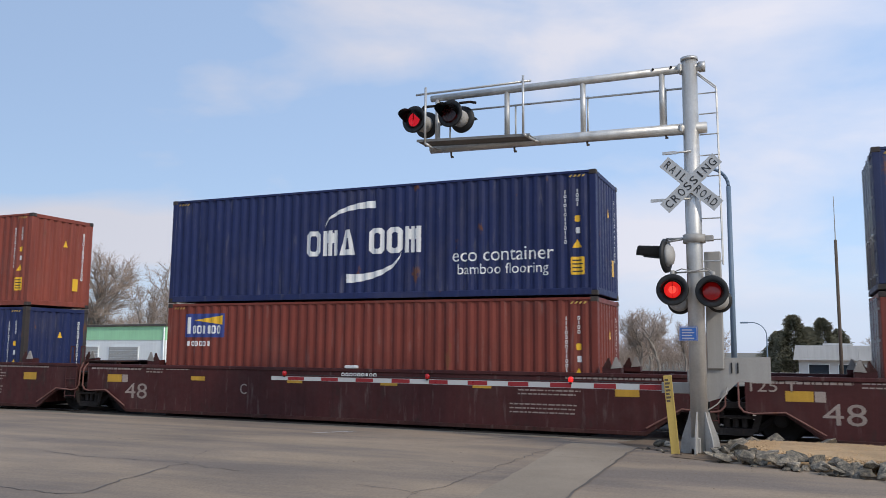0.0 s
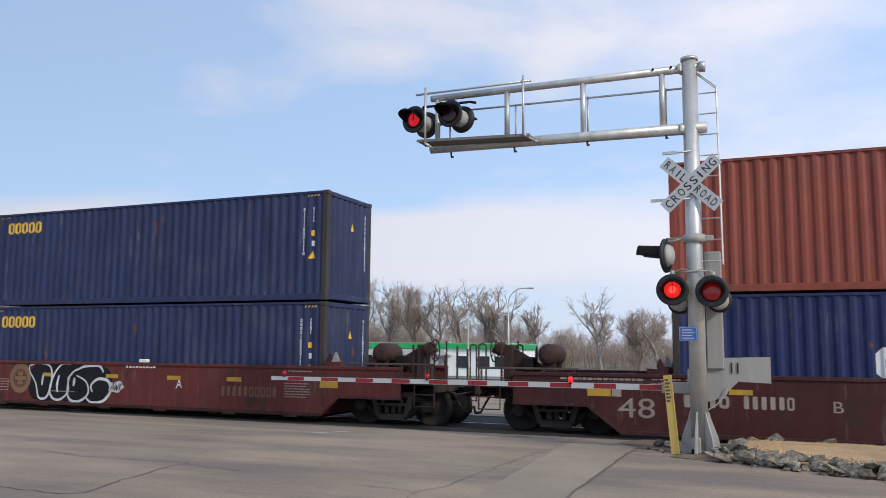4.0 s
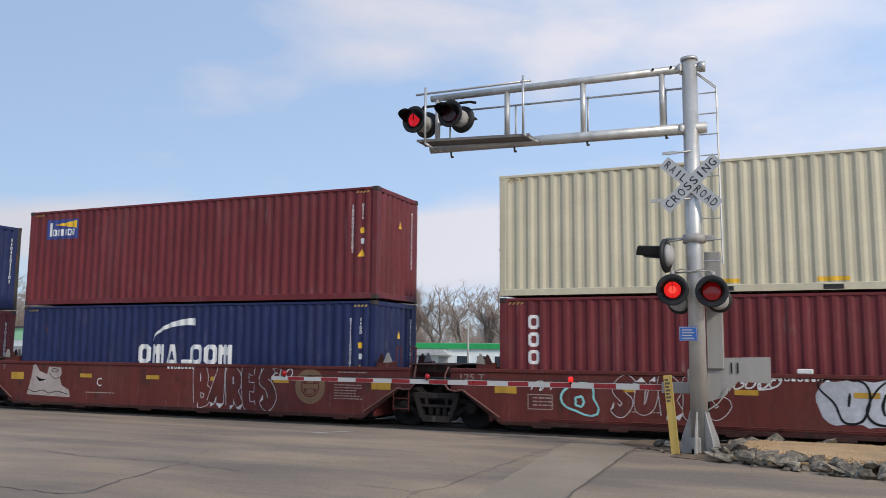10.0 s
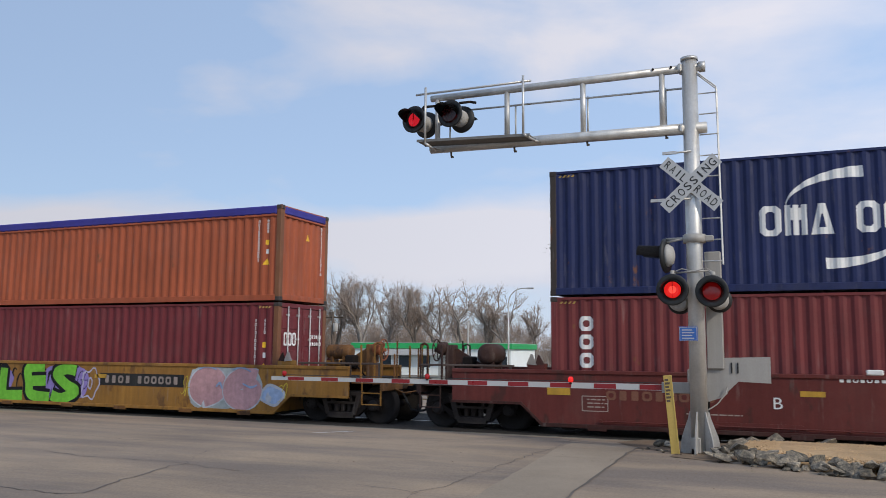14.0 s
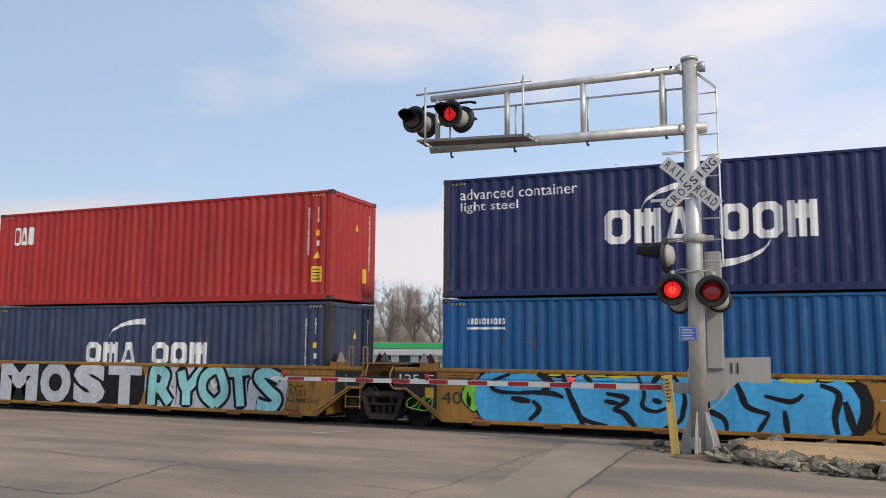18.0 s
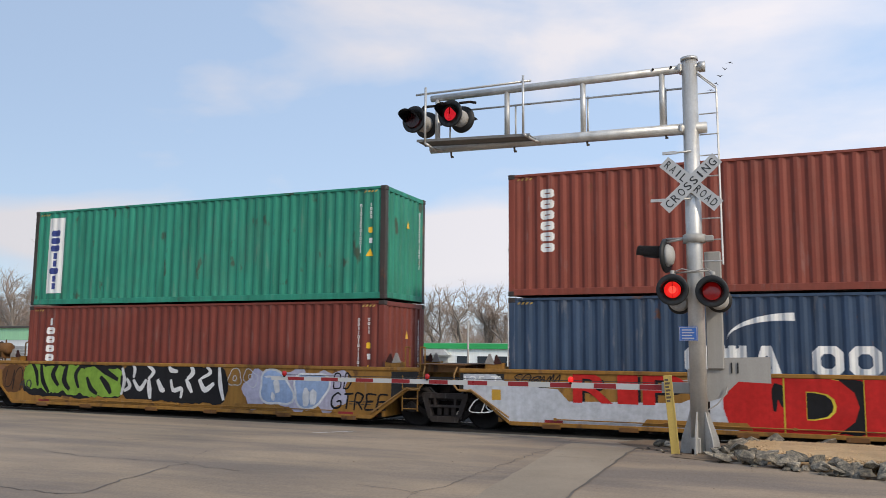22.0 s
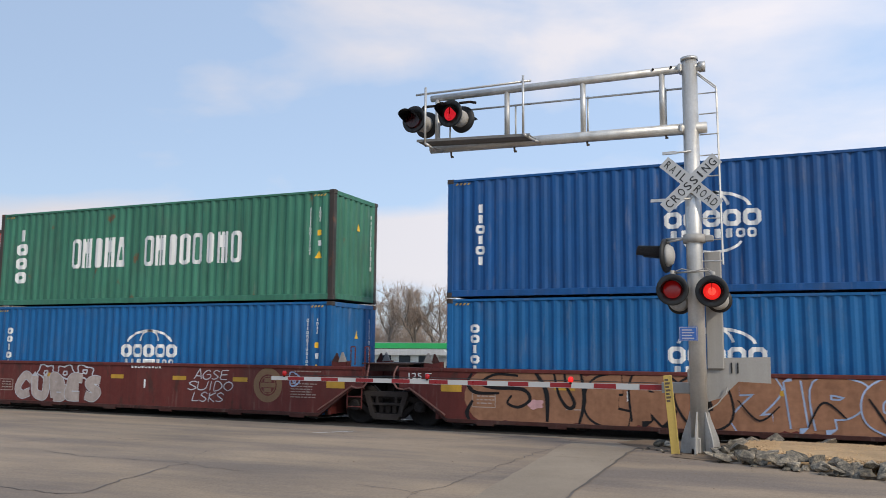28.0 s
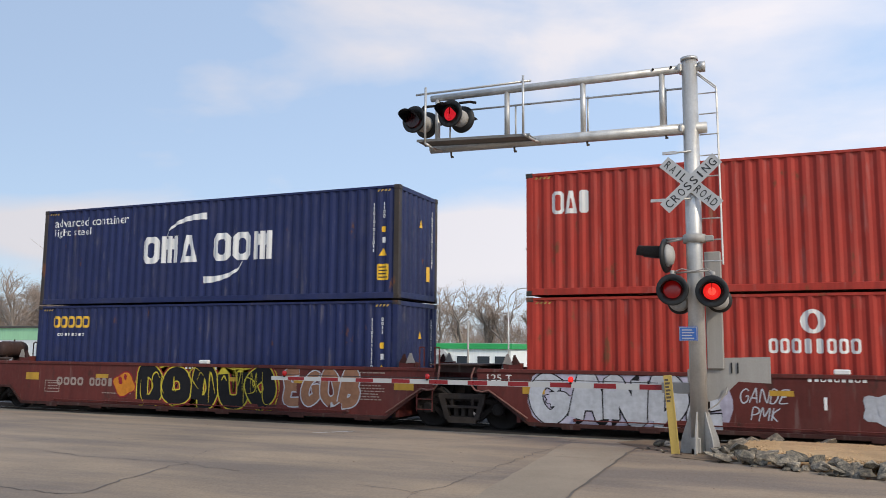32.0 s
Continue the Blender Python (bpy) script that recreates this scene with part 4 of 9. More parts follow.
    c = container(X["n"], HIGH, OLD_GREY, "grey container streaked with rust, five large navy blocks", post_paint=RUSTY_POST, placard=False, seed=142, light=NAVY_DECAL)
    bm = bmesh.new()
    for i in range(5):
        x0 = 3.23 + i * 1.21
        loop_band(bm, [(x0 + 0.39 + 0.39 * math.cos(a * math.pi / 8), 1.53 + 0.49 * math.sin(a * math.pi / 8)) for a in range(16)],
                  [(x0 + 0.39 + 0.21 * math.cos(a * math.pi / 8), 1.53 + 0.29 * math.sin(a * math.pi / 8)) for a in range(16)])
    sign(c, "trade_mark", bm, NAVY_DECAL, "large navy ring")
    bm = mark_row(bmesh.new(), 1.43, 2.62, 2.26, 2.53, 4, 0.2, 0.15, 8)
    mark_row(bm, 0.60, 1.31, 2.06, 2.14, 5, 0.4, 0.2, 9)
    sheet_poly(bm, [(0.85, 2.18), (1.05, 2.18), (0.97, 2.56), (0.93, 2.56)])
    sign(c, "small_mark", bm, NAVY_DECAL)
    for x0, x1, z0, z1 in ((6.05, 6.9, 0.22, 0.50), (7.0, 8.4, 0.25, 0.62), (9.4, 10.3, 0.24, 0.48)):
        sign(c, "repair_patch", bar(bmesh.new(), x0, x1, z0, z1), PALE_GREY, "clean pale grey repair patch")

    c = container(X["o"], LOW, BRIGHT_BLUE, "bright blue container with a white globe mark", seed=151)
    globe_mark(c, 6.19, 1.42, False)
    column_mark(c, 0.62, 0.84, 0.85, 2.30, 6, seed=7)
    c = container(X["o"], HIGH, MID_BLUE, "blue corrugated container with a large white globe mark", seed=152)
    globe_mark(c, 6.18, 1.42, True)
    column_mark(c, 0.75, 0.98, 0.74, 2.26, 6, seed=8)

    c = container(X["p"], LOW, BRIGHT_BLUE, "bright blue container with a white globe mark", seed=161)
    globe_mark(c, 6.23, 1.40, False)
    column_mark(c, 0.59, 0.83, 0.8, 2.27, 6, seed=7)
    c = container(X["p"], HIGH, DARK_GREEN, "weathered green container with two groups of white blocks", post_paint=DARK_POST, serial=True, seed=162)
    bm = mark_row(bmesh.new(), 3.04, 5.23, 1.08, 1.96, 5, 0.3, 0.2, 3, (), "omima")
    mark_row(bm, 5.83, 9.31, 1.07, 1.94, 8, 0.4, 0.2, 5, (), "omiooimo")
    sign(c, "trade_mark", bm, WHITE_DECAL, "tall white trade mark block")
    column_mark(c, 0.78, 1.21, 0.64, 2.39, 4, seed=10)

    c = container(X["q"], LOW, RED_SOFT, "faded red container with a round white mark", seed=171)
    sign(c, "round_mark", loop_band(bmesh.new(), [(6.07 + 0.24 * math.cos(a * math.pi / 8), 2.31 + 0.25 * math.sin(a * math.pi / 8)) for a in range(16)],
                                    [(6.07 + 0.1 * math.cos(a * math.pi / 8), 2.31 + 0.17 * math.sin(a * math.pi / 8)) for a in range(16)]), WHITE_DECAL, "round white mark")
    sign(c, "trade_mark", mark_row(bmesh.new(), 5.20, 6.95, 1.66, 1.96, 8, 0.4, 0.18, 6), WHITE_DECAL, "white trade mark block")
    c = container(X["q"], HIGH, RED_SOFT, "faded red container with a small white trade mark", placard=True, seed=172)
    sign(c, "trade_mark", mark_row(bmesh.new(), 0.62, 1.54, 1.89, 2.42, 3, 0.34, 0.08, 2, (), "oai"), WHITE_DECAL, "white trade mark block")

    c = container(X["r"], LOW, NAVY, "navy container with a small yellow trade mark", seed=181)
    sign(c, "trade_mark", mark_row(bmesh.new(), 0.61, 2.06, 2.24, 2.58, 5, 0.0, 0.08, 6), SEACO_YELLOW, "yellow trade mark block")
    sign(c, "small_mark", mark_row(bmesh.new(), 0.8, 1.9, 2.0, 2.08, 8, 0.5, 0.2, 6), WHITE_DECAL)
    advanced_box(X["r"], 182)


def advanced_box(x, seed):
    c = container(x, HIGH, NAVY, "navy container with white words advanced container light steel", post_paint=DARK_POST, placard=True, seed=seed)
    two_word_mark(c, 3.92, 8.42, 1.13, 1.90, (4.80, 6.17, 1.91, 2.51), (6.14, 7.46, 0.52, 1.12))
    small_words(c, "advanced container", 0.45, 3.35, 2.36, 2.62)
    small_words(c, "light steel", 0.47, 1.92, 2.02, 2.30)


def side_door_container(x, z):
    """Pale container whose long side is four pairs of tall doors between ribbed strips."""
    c = container(x, z, PALE_GREY, "pale grey container with four pairs of side doors", side=False, serial=False, seed=52)
    y = -CW / 2
    fields = [(0.35, 2.75), (3.40, 5.80), (6.40, 8.80), (9.45, 11.85)]
    edges = [0.17] + [v for f in fields for v in f] + [CL - 0.17]
    for a, b in zip(edges[0::2], edges[1::2]):
        n = max(2, int((b - a) / 0.16))
        w = (b - a) / n
        pts = [(a, y + 0.07)]
        for i in range(n):
            d = y + 0.015 + 0.03 * (i % 2)
            pts += [(a + i * w + 0.012, d), (a + (i + 1) * w - 0.012, d)]
        pts.append((b, y + 0.07))
        bm = bmesh.new()
        lo = [bm.verts.new((px, py, 0.16)) for px, py in pts]
        hi = [bm.verts.new((px, py, CH - 0.07)) for px, py in pts]
        for i in range(len(pts) - 1):
            bm.faces.new((lo[i], lo[i + 1], hi[i + 1], hi[i]))
        part("ribbed_strip", bm, PALE_GREY, c)
    ribs = ((0.30, 0.50), (1.00, 1.17), (1.26, 1.43), (1.52, 1.69), (2.02, 2.24))
    for a, b in fields:
        bm = bmesh.new()
        box(bm, a, a + 0.03, y + 0.035, y + 0.07, 0.16, CH - 0.07)
        box(bm, b - 0.03, b, y + 0.035, y + 0.07, 0.16, CH - 0.07)
        box(bm, a + 0.03, b - 0.03, y + 0.035, y + 0.07, CH - 0.16, CH - 0.07)
        mid = (a + b) / 2
        box(bm, mid - 0.04, mid + 0.04, y + 0.06, y + 0.07, 0.16, CH - 0.16)
        part("door_frame", bm, GRATING, c, "grey rubber door seals")
        for s, x0, x1 in ((-1, a + 0.04, mid - 0.018), (1, mid + 0.018, b - 0.04)):
            bm = bmesh.new()
            box(bm, x0, x0 + 0.10, y + 0.012, y + 0.06, 0.18, CH - 0.18, 0.004)
            box(bm, x1 - 0.10, x1, y + 0.012, y + 0.06, 0.18, CH - 0.18, 0.004)
            leaf = part("side_door", bm, PALE_GREY, c)
            prof = [(0.18, 0.012)]
            for z0, z1 in ribs:
                prof += [(z0, 0.012), (z0 + 0.07, 0.055), (z1 - 0.03, 0.055), (z1, 0.012)]
            prof.append((CH - 0.18, 0.012))
            bm = bmesh.new()
            left = [bm.verts.new((x0 + 0.10, y + d, zz)) for zz, d in prof]
            right = [bm.verts.new((x1 - 0.10, y + d, zz)) for zz, d in prof]
            for i in range(len(prof) - 1):
                bm.faces.new((left[i], right[i], right[i + 1], left[i + 1]))
            part("door_panel", face_front(bm), PALE_GREY, leaf, "pressed door panel with five ribs")
            xr = x1 - 0.10 if s < 0 else x0 + 0.10
            bm = tube(bmesh.new(), (xr, y - 0.012, 0.12), (xr, y - 0.012, CH - 0.10), 0.017, n=8)
            for zz in (0.13, 0.95, 1.75, CH - 0.16):
                box(bm, xr - 0.035, xr + 0.035, y - 0.014, y + 0.02, zz, zz + 0.05)
            part("lock_rod", bm, PALE_GREY, leaf)
            for zz in (0.22, 0.92, 1.62, 2.40):
                xh = x0 - 0.02 if s < 0 else x1 + 0.02
                part("door_hinge", box(bmesh.new(), xh - 0.05, xh + 0.05, y + 0.0, y + 0.03, zz, zz + 0.06, 0.006), PALE_GREY, leaf)
            xh = xr + s * 0.04
            bm = chain(bmesh.new(), [(xr, y - 0.02, 0.78), (xr + (-s if s > 0 else 1) * 0.0 + (0.26 if s > 0 else -0.26), y - 0.025, 0.80)], 0.012, 6)
            part("door_handle", bm, PALE_GREY, leaf)
        part("lock_box", box(bmesh.new(), mid - 0.09, mid + 0.09, y - 0.02, y + 0.015, 1.20, 1.32, 0.01), PALE_GREY, c)
    bm = mark_row(bmesh.new(), 10.9, 11.7, 2.52, 2.60, 9, 0.5, 0.2, 5)
    part("serial_marking", lay_flat(bm, y + 0.003), GREY_PAINT, c, "row of grey serial bars")
    part("warning_decal", lay_flat(bar(bmesh.new(), 11.3, 11.42, 2.0, 2.2), y + 0.003), YELLOW_DECAL, c, "small yellow decal")


stacks()

# ---- well cars ----
SIDE_Y = -1.50
WHEELS = []
TRUCK = {}


def truck_meshes():
    if TRUCK:
        return TRUCK
    bm = bmesh.new()
    box(bm, -0.22, 0.22, -0.95, 0.95, 0.48, 0.74, 0.03)
    lathe(bm, [(0.30, 0.74), (0.30, 0.80), (0.2, 0.86)], n=16)
    TRUCK["bolster"] = mesh_of("truck", bm, DARK_STEEL)
    # one cast side frame: bowed top and bottom chords, spring nest, bearing ends
    bm = bmesh.new()
    top = [(-1.12, 0.62), (-0.80, 0.70), (-0.42, 0.80), (0.42, 0.80), (0.80, 0.70), (1.12, 0.62)]
    low = [(1.12, 0.50), (0.72, 0.50), (0.40, 0.24), (-0.40, 0.24), (-0.72, 0.50), (-1.12, 0.50)]
    slab(bm, top + [(1.12, 0.52), (0.78, 0.58), (0.42, 0.67), (-0.42, 0.67), (-0.78, 0.58), (-1.12, 0.52)], -0.09, 0.09)
    slab(bm, [(-0.86, 0.56), (-0.44, 0.20), (0.44, 0.20), (0.86, 0.56), (0.72, 0.56), (0.36, 0.32), (-0.36, 0.32), (-0.72, 0.56)], -0.09, 0.09)
    for s in (-1, 1):
        box(bm, s * 0.89 - 0.16, s * 0.89 + 0.16, -0.10, 0.08, 0.36, 0.64, 0.02)
    TRUCK["frame"] = mesh_of("side_frame", bm, DARK_STEEL)
    # the basket in its middle: a tapering window with a bar across, over the springs
    # basket and springs get the paler, sunlit dust colour; the arms stay dark
    bm = bmesh.new()
    slab(bm, [(-0.60, 0.84), (0.60, 0.84), (0.58, 0.72), (-0.58, 0.72)], -0.12, 0.04)
    slab(bm, [(-0.40, 0.30), (0.40, 0.30), (0.34, 0.16), (-0.34, 0.16)], -0.13, 0.04)
    for s in (-1, 1):
        slab(bm, [(s * 0.60, 0.78), (s * 0.46, 0.78), (s * 0.30, 0.24), (s * 0.42, 0.24)], -0.12, 0.04)
        box(bm, s * 0.26 - 0.03, s * 0.26 + 0.03, -0.10, 0.04, 0.52, 0.72)
    box(bm, -0.40, 0.40, -0.11, 0.04, 0.50, 0.56, 0.01)
    TRUCK["basket"] = mesh_of("bolster_window", bm, TRUCK_LIT_DUST)
    bm = bmesh.new()
    for sx in (-0.18, 0.0, 0.18):
        prof = []
        for i in range(9):
            prof += [(0.075, 0.32 + i * 0.022), (0.060, 0.331 + i * 0.022)]
        lathe(bm, prof, (sx, 0, 0), "z", 8)
    TRUCK["springs"] = mesh_of("spring_nest", bm, TRUCK_LIT_DUST)
    bm = bmesh.new()
    tube(bm, (0, -1.05, 0), (0, 1.05, 0), 0.085, n=12)
    for s in (-1, 1):
        prof = [(0.10, 0.60), (0.16, 0.62), (0.36, 0.66), (0.41, 0.67), (0.44, 0.66), (0.515, 0.655), (0.515, 0.69), (0.485, 0.70), (0.475, 0.80), (0.42, 0.80), (0.38, 0.76), (0.20, 0.74), (0.17, 0.80), (0.10, 0.80)]
        lathe(bm, [(r, s * h) for r, h in prof], (0, 0, 0), "y", 28)
        lathe(bm, [(0.13, s * 1.0), (0.14, s * 1.06), (0.14, s * 1.16), (0.10, s * 1.19)], (0, 0, 0), "y", 14)
        for k in range(3):
            a = k * 2 * math.pi / 3
            lathe(bm, [(0.022, s * 1.19), (0.022, s * 1.22)], (0.07 * math.cos(a), 0, 0.07 * math.sin(a)), "y", 6)
    TRUCK["wheelset"] = mesh_of("wheelset", bm, WHEEL_STEEL)
    return TRUCK


def truck(car, x):
    d = truck_meshes()
    t = shared("truck", d["bolster"], None, car, pose(x, 0, 0), "dark greasy cast steel truck, darker for the shade under the car")
    for s in (-1, 1):
        shared("side_frame", d["frame"], None, t, pose(0, s * 1.06, 0))
        shared("spring_nest", d["springs"], None, t, pose(0, s * 1.06, 0))
        shared("bolster_window", d["basket"], None, t, pose(0, s * 1.08, 0, 0, 0, 0 if s < 0 else 180))
    for dx in (-0.89, 0.89):
        w = shared("wheelset", d["wheelset"], None, t, pose(dx, 0, 0.485))
        WHEELS.append((w, dx))


def brake_wheel(name, parent, x, y, z, r, material):
    """An upright spoked hand wheel looking along x."""
    bm = bmesh.new()
    n = 20
    ring = [Vector((x, y + r * math.cos(2 * math.pi * i / n), z + r * math.sin(2 * math.pi * i / n))) for i in range(n)]
    chain(bm, ring + ring[:1], 0.018, 6)
    for i in range(0, n, 4):
        tube(bm, (x, y, z), ring[i], 0.014, n=6)
    tube(bm, (x - 0.05, y, z), (x + 0.05, y, z), 0.05, n=10)
    return part(name, bm, material, parent)


def tank(name, parent, x0, x1, y, z, r, material):
    bm = lathe(bmesh.new(), [(r * 0.5, x0), (r * 0.9, x0 + 0.04), (r, x0 + 0.10), (r, x1 - 0.10), (r * 0.9, x1 - 0.04), (r * 0.5, x1)], (0, y, z), "x", 18)
    for xx in (x0 + 0.2, x1 - 0.2):
        box(bm, xx - 0.03, xx + 0.03, y - r * 0.8, y + r * 0.8, z - r - 0.12, z - r * 0.5)
    return part(name, bm, material, parent, "rusty air reservoir tank")


def well_car(key, paint, kind, left, right, label):
    """One platform of a well car. kind: forty or fortyeight; left and right: 'art' (shares a truck) or 'end' (coupler)."""
    car = thing("well_car", pose(X[key], YC, 0), label, "railway car", "well cars of the train")
    TRAIN.append((car, X[key], 0.0))
    lng = kind == "fortyeight"
    zt, zb = (1.38, 0.10) if lng else (1.43, 0.20)
    s0 = -1.05 if lng else 0.15        # where the deep side begins
    half = CL / 2
    reach = {"art": 2.55 if lng else 1.10, "end": 3.5 if lng else 2.30}

    def ends(f):
        """x of a point f metres beyond the left or right end of the stack"""
        return (-f, CL + f)

    xl, xr = -reach[left], CL + reach[right]
    up = 0.62 if lng else 0.90
    upl = 0.66 if left == "end" else up
    upr = 0.66 if right == "end" else up
    rise = 0.75 if lng else 0.95
    sl, rl = (-0.12, 0.50) if left == "end" and not lng else (s0, rise)
    sr, rr = (-0.12, 0.50) if right == "end" and not lng else (s0, rise)
    prof = [(sl, zb), (CL - sr, zb), (CL - sr + rr, upr), (xr, upr), (xr, zt), (xl, zt), (xl, upl), (sl - rl, upl)]
    for s in (-1, 1):
        bm = slab(bmesh.new(), prof, s * 1.50, s * 1.45)
        part("side_plate", bm, paint, car)
        bm = bmesh.new()
        box(bm, xl, xr, s * 1.46 - 0.07, s * 1.46 + 0.07, zt - 0.07, zt + 0.015, 0.012)
        part("top_chord", bm, paint, car)
        bm = bmesh.new()
        w = 0.035
        box(bm, sl, CL - sr, s * 1.50 - w, s * 1.50 + w, zb - 0.01, zb + 0.08, 0.01)
        for a, b in (((sl, zb), (sl - rl, upl)), ((CL - sr, zb), (CL - sr + rr, upr))):
            slab(bm, [(a[0], a[1]), (b[0], b[1]), (b[0], b[1] + 0.07), (a[0], a[1] + 0.07)], s * 1.50 - w, s * 1.50 + w)
        box(bm, xl, sl - rl, s * 1.50 - w, s * 1.50 + w, upl, upl + 0.06)
        box(bm, CL - sr + rr, xr, s * 1.50 - w, s * 1.50 + w, upr, upr + 0.06)
        part("bottom_sill", bm, paint if paint is YELLOW_CAR else SILL_BROWN, car)
        if not lng:
            for x0 in (0.9, 2.6, 5.0, 7.0, 9.3, 11.2):
                bm = box(bmesh.new(), x0, x0 + 0.42, s * 1.50 - 0.040, s * 1.50 + 0.03, zb - 0.055, zb + 0.05, 0.01)
                part("jacking_pad", bm, SILL_BROWN if paint is BROWN_CAR else GRIME_YELLOW, car)
        if not lng and key in "efhlmqr":
            bm = bmesh.new()
            tube(bm, (1.2, s * 1.545, 0.36), (11.0, s * 1.545, 0.36), 0.014, n=6)
            for x0 in (1.2, 3.6, 6.1, 8.5, 11.0):
                box(bm, x0 - 0.03, x0 + 0.03, s * 1.50 - 0.06, s * 1.50 + 0.06, 0.33, 0.39)
            part("brake_pipe", bm, paint, car)
            for x0, x1 in ((3.2, 5.2), (8.0, 9.2)):
                bm = slab(bmesh.new(), [(x0, 0.44), (x1, 0.44), (x1 + 0.12, 0.30), (x0 - 0.12, 0.30)], s * 1.50 - 0.02, s * 1.50 + 0.01)
                part("sill_stiffener", bm, paint, car)
    for x0 in (0.3, 3.2, 6.0, 8.8, 11.7):
        bm = box(bmesh.new(), x0, x0 + 0.3, -1.46, 1.46, zb - 0.06, 0.19, 0.01)
        part("cross_beam", bm, DARK_STEEL, car)
    for f, side in ((xl, left), (xr, right)):
        sgn = -1 if f < 0 else 1
        wall = s0 - rise * 0.3 if sgn < 0 else CL - s0 + rise * 0.3
        if not lng:
            wall = -0.12 if sgn < 0 else CL + 0.12
        bm = slab(bmesh.new(), [(wall - 0.04, 0.25), (wall + 0.04, 0.25), (wall + 0.04, 1.34), (wall - 0.04, 1.34)], -1.44, 1.44)
        part("end_bulkhead", bm, paint, car)
        bm = bmesh.new()
        a, b = sorted((wall, f))
        box(bm, a, b, -1.44, 1.44, 1.08, 1.14)
        box(bm, a, b, -0.30, 0.30, 0.72, 1.08, 0.02)
        part("end_deck", bm, DARK_STEEL, car)
        # steel guides that steer the container corners into the well
        for y0 in (-1.22, 1.22):
            x0 = -0.10 if sgn < 0 else CL + 0.10
            bm = slab(bmesh.new(), [(x0, zt), (x0 + sgn * 0.42, zt), (x0 + sgn * 0.42, zt + 0.13), (x0 + sgn * 0.34, zt + 0.15), (x0 + sgn * 0.22, zt + 0.13), (x0, zt + 0.15)], y0 - 0.12, y0 + 0.12)
            guide = part("corner_guide", bm, paint, car)
            bm = slab(bmesh.new(), [(x0 + sgn * 0.01, zt + 0.13), (x0 + sgn * 0.23, zt + 0.11), (x0 + sgn * 0.16, zt + 0.34), (x0 + sgn * 0.13, zt + 0.34)], y0 - 0.13, y0 - 0.10)
            part("guide_flap", bm, SILL_BROWN, guide)
            bm = slab(bmesh.new(), [(x0 + sgn * 0.19, zt + 0.11), (x0 + sgn * 0.43, zt + 0.13), (x0 + sgn * 0.33, zt + 0.36), (x0 + sgn * 0.29, zt + 0.36)], y0 - 0.135, y0 - 0.105)
            part("guide_flap", bm, WORN_EDGE, guide, "flap worn to pale bare steel")
        if side == "art":
            g = f + sgn * (0.53 if not lng else 0.24)
            bm = bmesh.new()
            a, b = sorted((f, g))
            box(bm, a, b, -0.26, 0.26, 0.78, 1.12, 0.03)
            lathe(bm, [(0.30, 0.76), (0.34, 0.82), (0.34, 1.02), (0.26, 1.10)], (g, 0, 0), "z", 14)
            part("articulation_casting", bm, DARK_STEEL, car)
            if sgn > 0:
                # step, grab irons and a cross-over deck over the joint
                bm = bmesh.new()
                box(bm, f - 0.35, f + 0.95, -0.95, 0.95, zt + 0.07, zt + 0.10)
                for yy in (-0.8, 0, 0.8):
                    box(bm, f - 0.3, f + 0.9, yy - 0.03, yy + 0.03, zt - 0.1, zt + 0.07)
                part("crossover_deck", bm, GRIME_YELLOW if paint is YELLOW_CAR else GRIME_BROWN, car)
                for xx in (f - 0.42, f - 0.02):
                    bm = chain(bmesh.new(), [(xx, -1.40, zt), (xx, -1.40, zt + 0.50), (xx + 0.10, -1.36, zt + 0.50), (xx + 0.10, -1.36, zt + 0.05)], 0.018, 6)
                    part("grab_iron", bm, paint if kind != "yellow" else YELLOW_CAR, car)
                bm = bmesh.new()
                for i in range(3):
                    tube(bm, (f - 0.42, -1.54, 0.95 - i * 0.24), (f - 0.02, -1.54, 0.95 - i * 0.24), 0.014, n=6)
                for xx in (f - 0.42, f - 0.02):
                    tube(bm, (xx, -1.54, 1.25), (xx, -1.54, 0.42), 0.014, n=6)
                part("side_ladder", bm, paint, car)
            up_here = upl if sgn < 0 else upr
            slope = [(sl - rl, upl), (sl - 0.02, zb + 0.16)] if sgn < 0 else [(CL - sr + rr, upr), (CL - sr + 0.02, zb + 0.16)]
            bm = chain(bmesh.new(), [(f + sgn * 0.10, -1.40, zt + 0.04), (f + sgn * 0.13, -1.53, zt - 0.14), (f + sgn * 0.12, -1.55, up_here + 0.16), (f + sgn * 0.03, -1.56, up_here + 0.05),
                                     (f - sgn * 0.14, -1.56, up_here + 0.02), (slope[0][0], -1.56, slope[0][1] + 0.06), (slope[1][0], -1.56, slope[1][1])], 0.020, 6)
            part("train_line_pipe", bm, PIPE_YELLOW if paint is YELLOW_CAR else PIPE_BROWN, car, "dusty bent air pipe")
            bm = chain(bmesh.new(), [(f, -0.9, 0.95), (f + sgn * 0.3, -0.95, 0.72), (f + sgn * 0.7, -0.95, 0.66), (f + sgn * 1.1, -0.9, 0.8)], 0.03, 7)
            part("brake_hose", bm, RUBBER, car)
        else:
            coupler_end(car, f, sgn, paint, zt)
    # trucks: its own at a coupler end, the shared one at its left joint
    gap = 17.74 if lng else 15.40
    if left == "art":
        truck(car, -(gap - CL) / 2)
    else:
        truck(car, -2.6 if lng else -1.92)
    if right == "end":
        truck(car, CL + (2.6 if lng else 1.92))
    return car


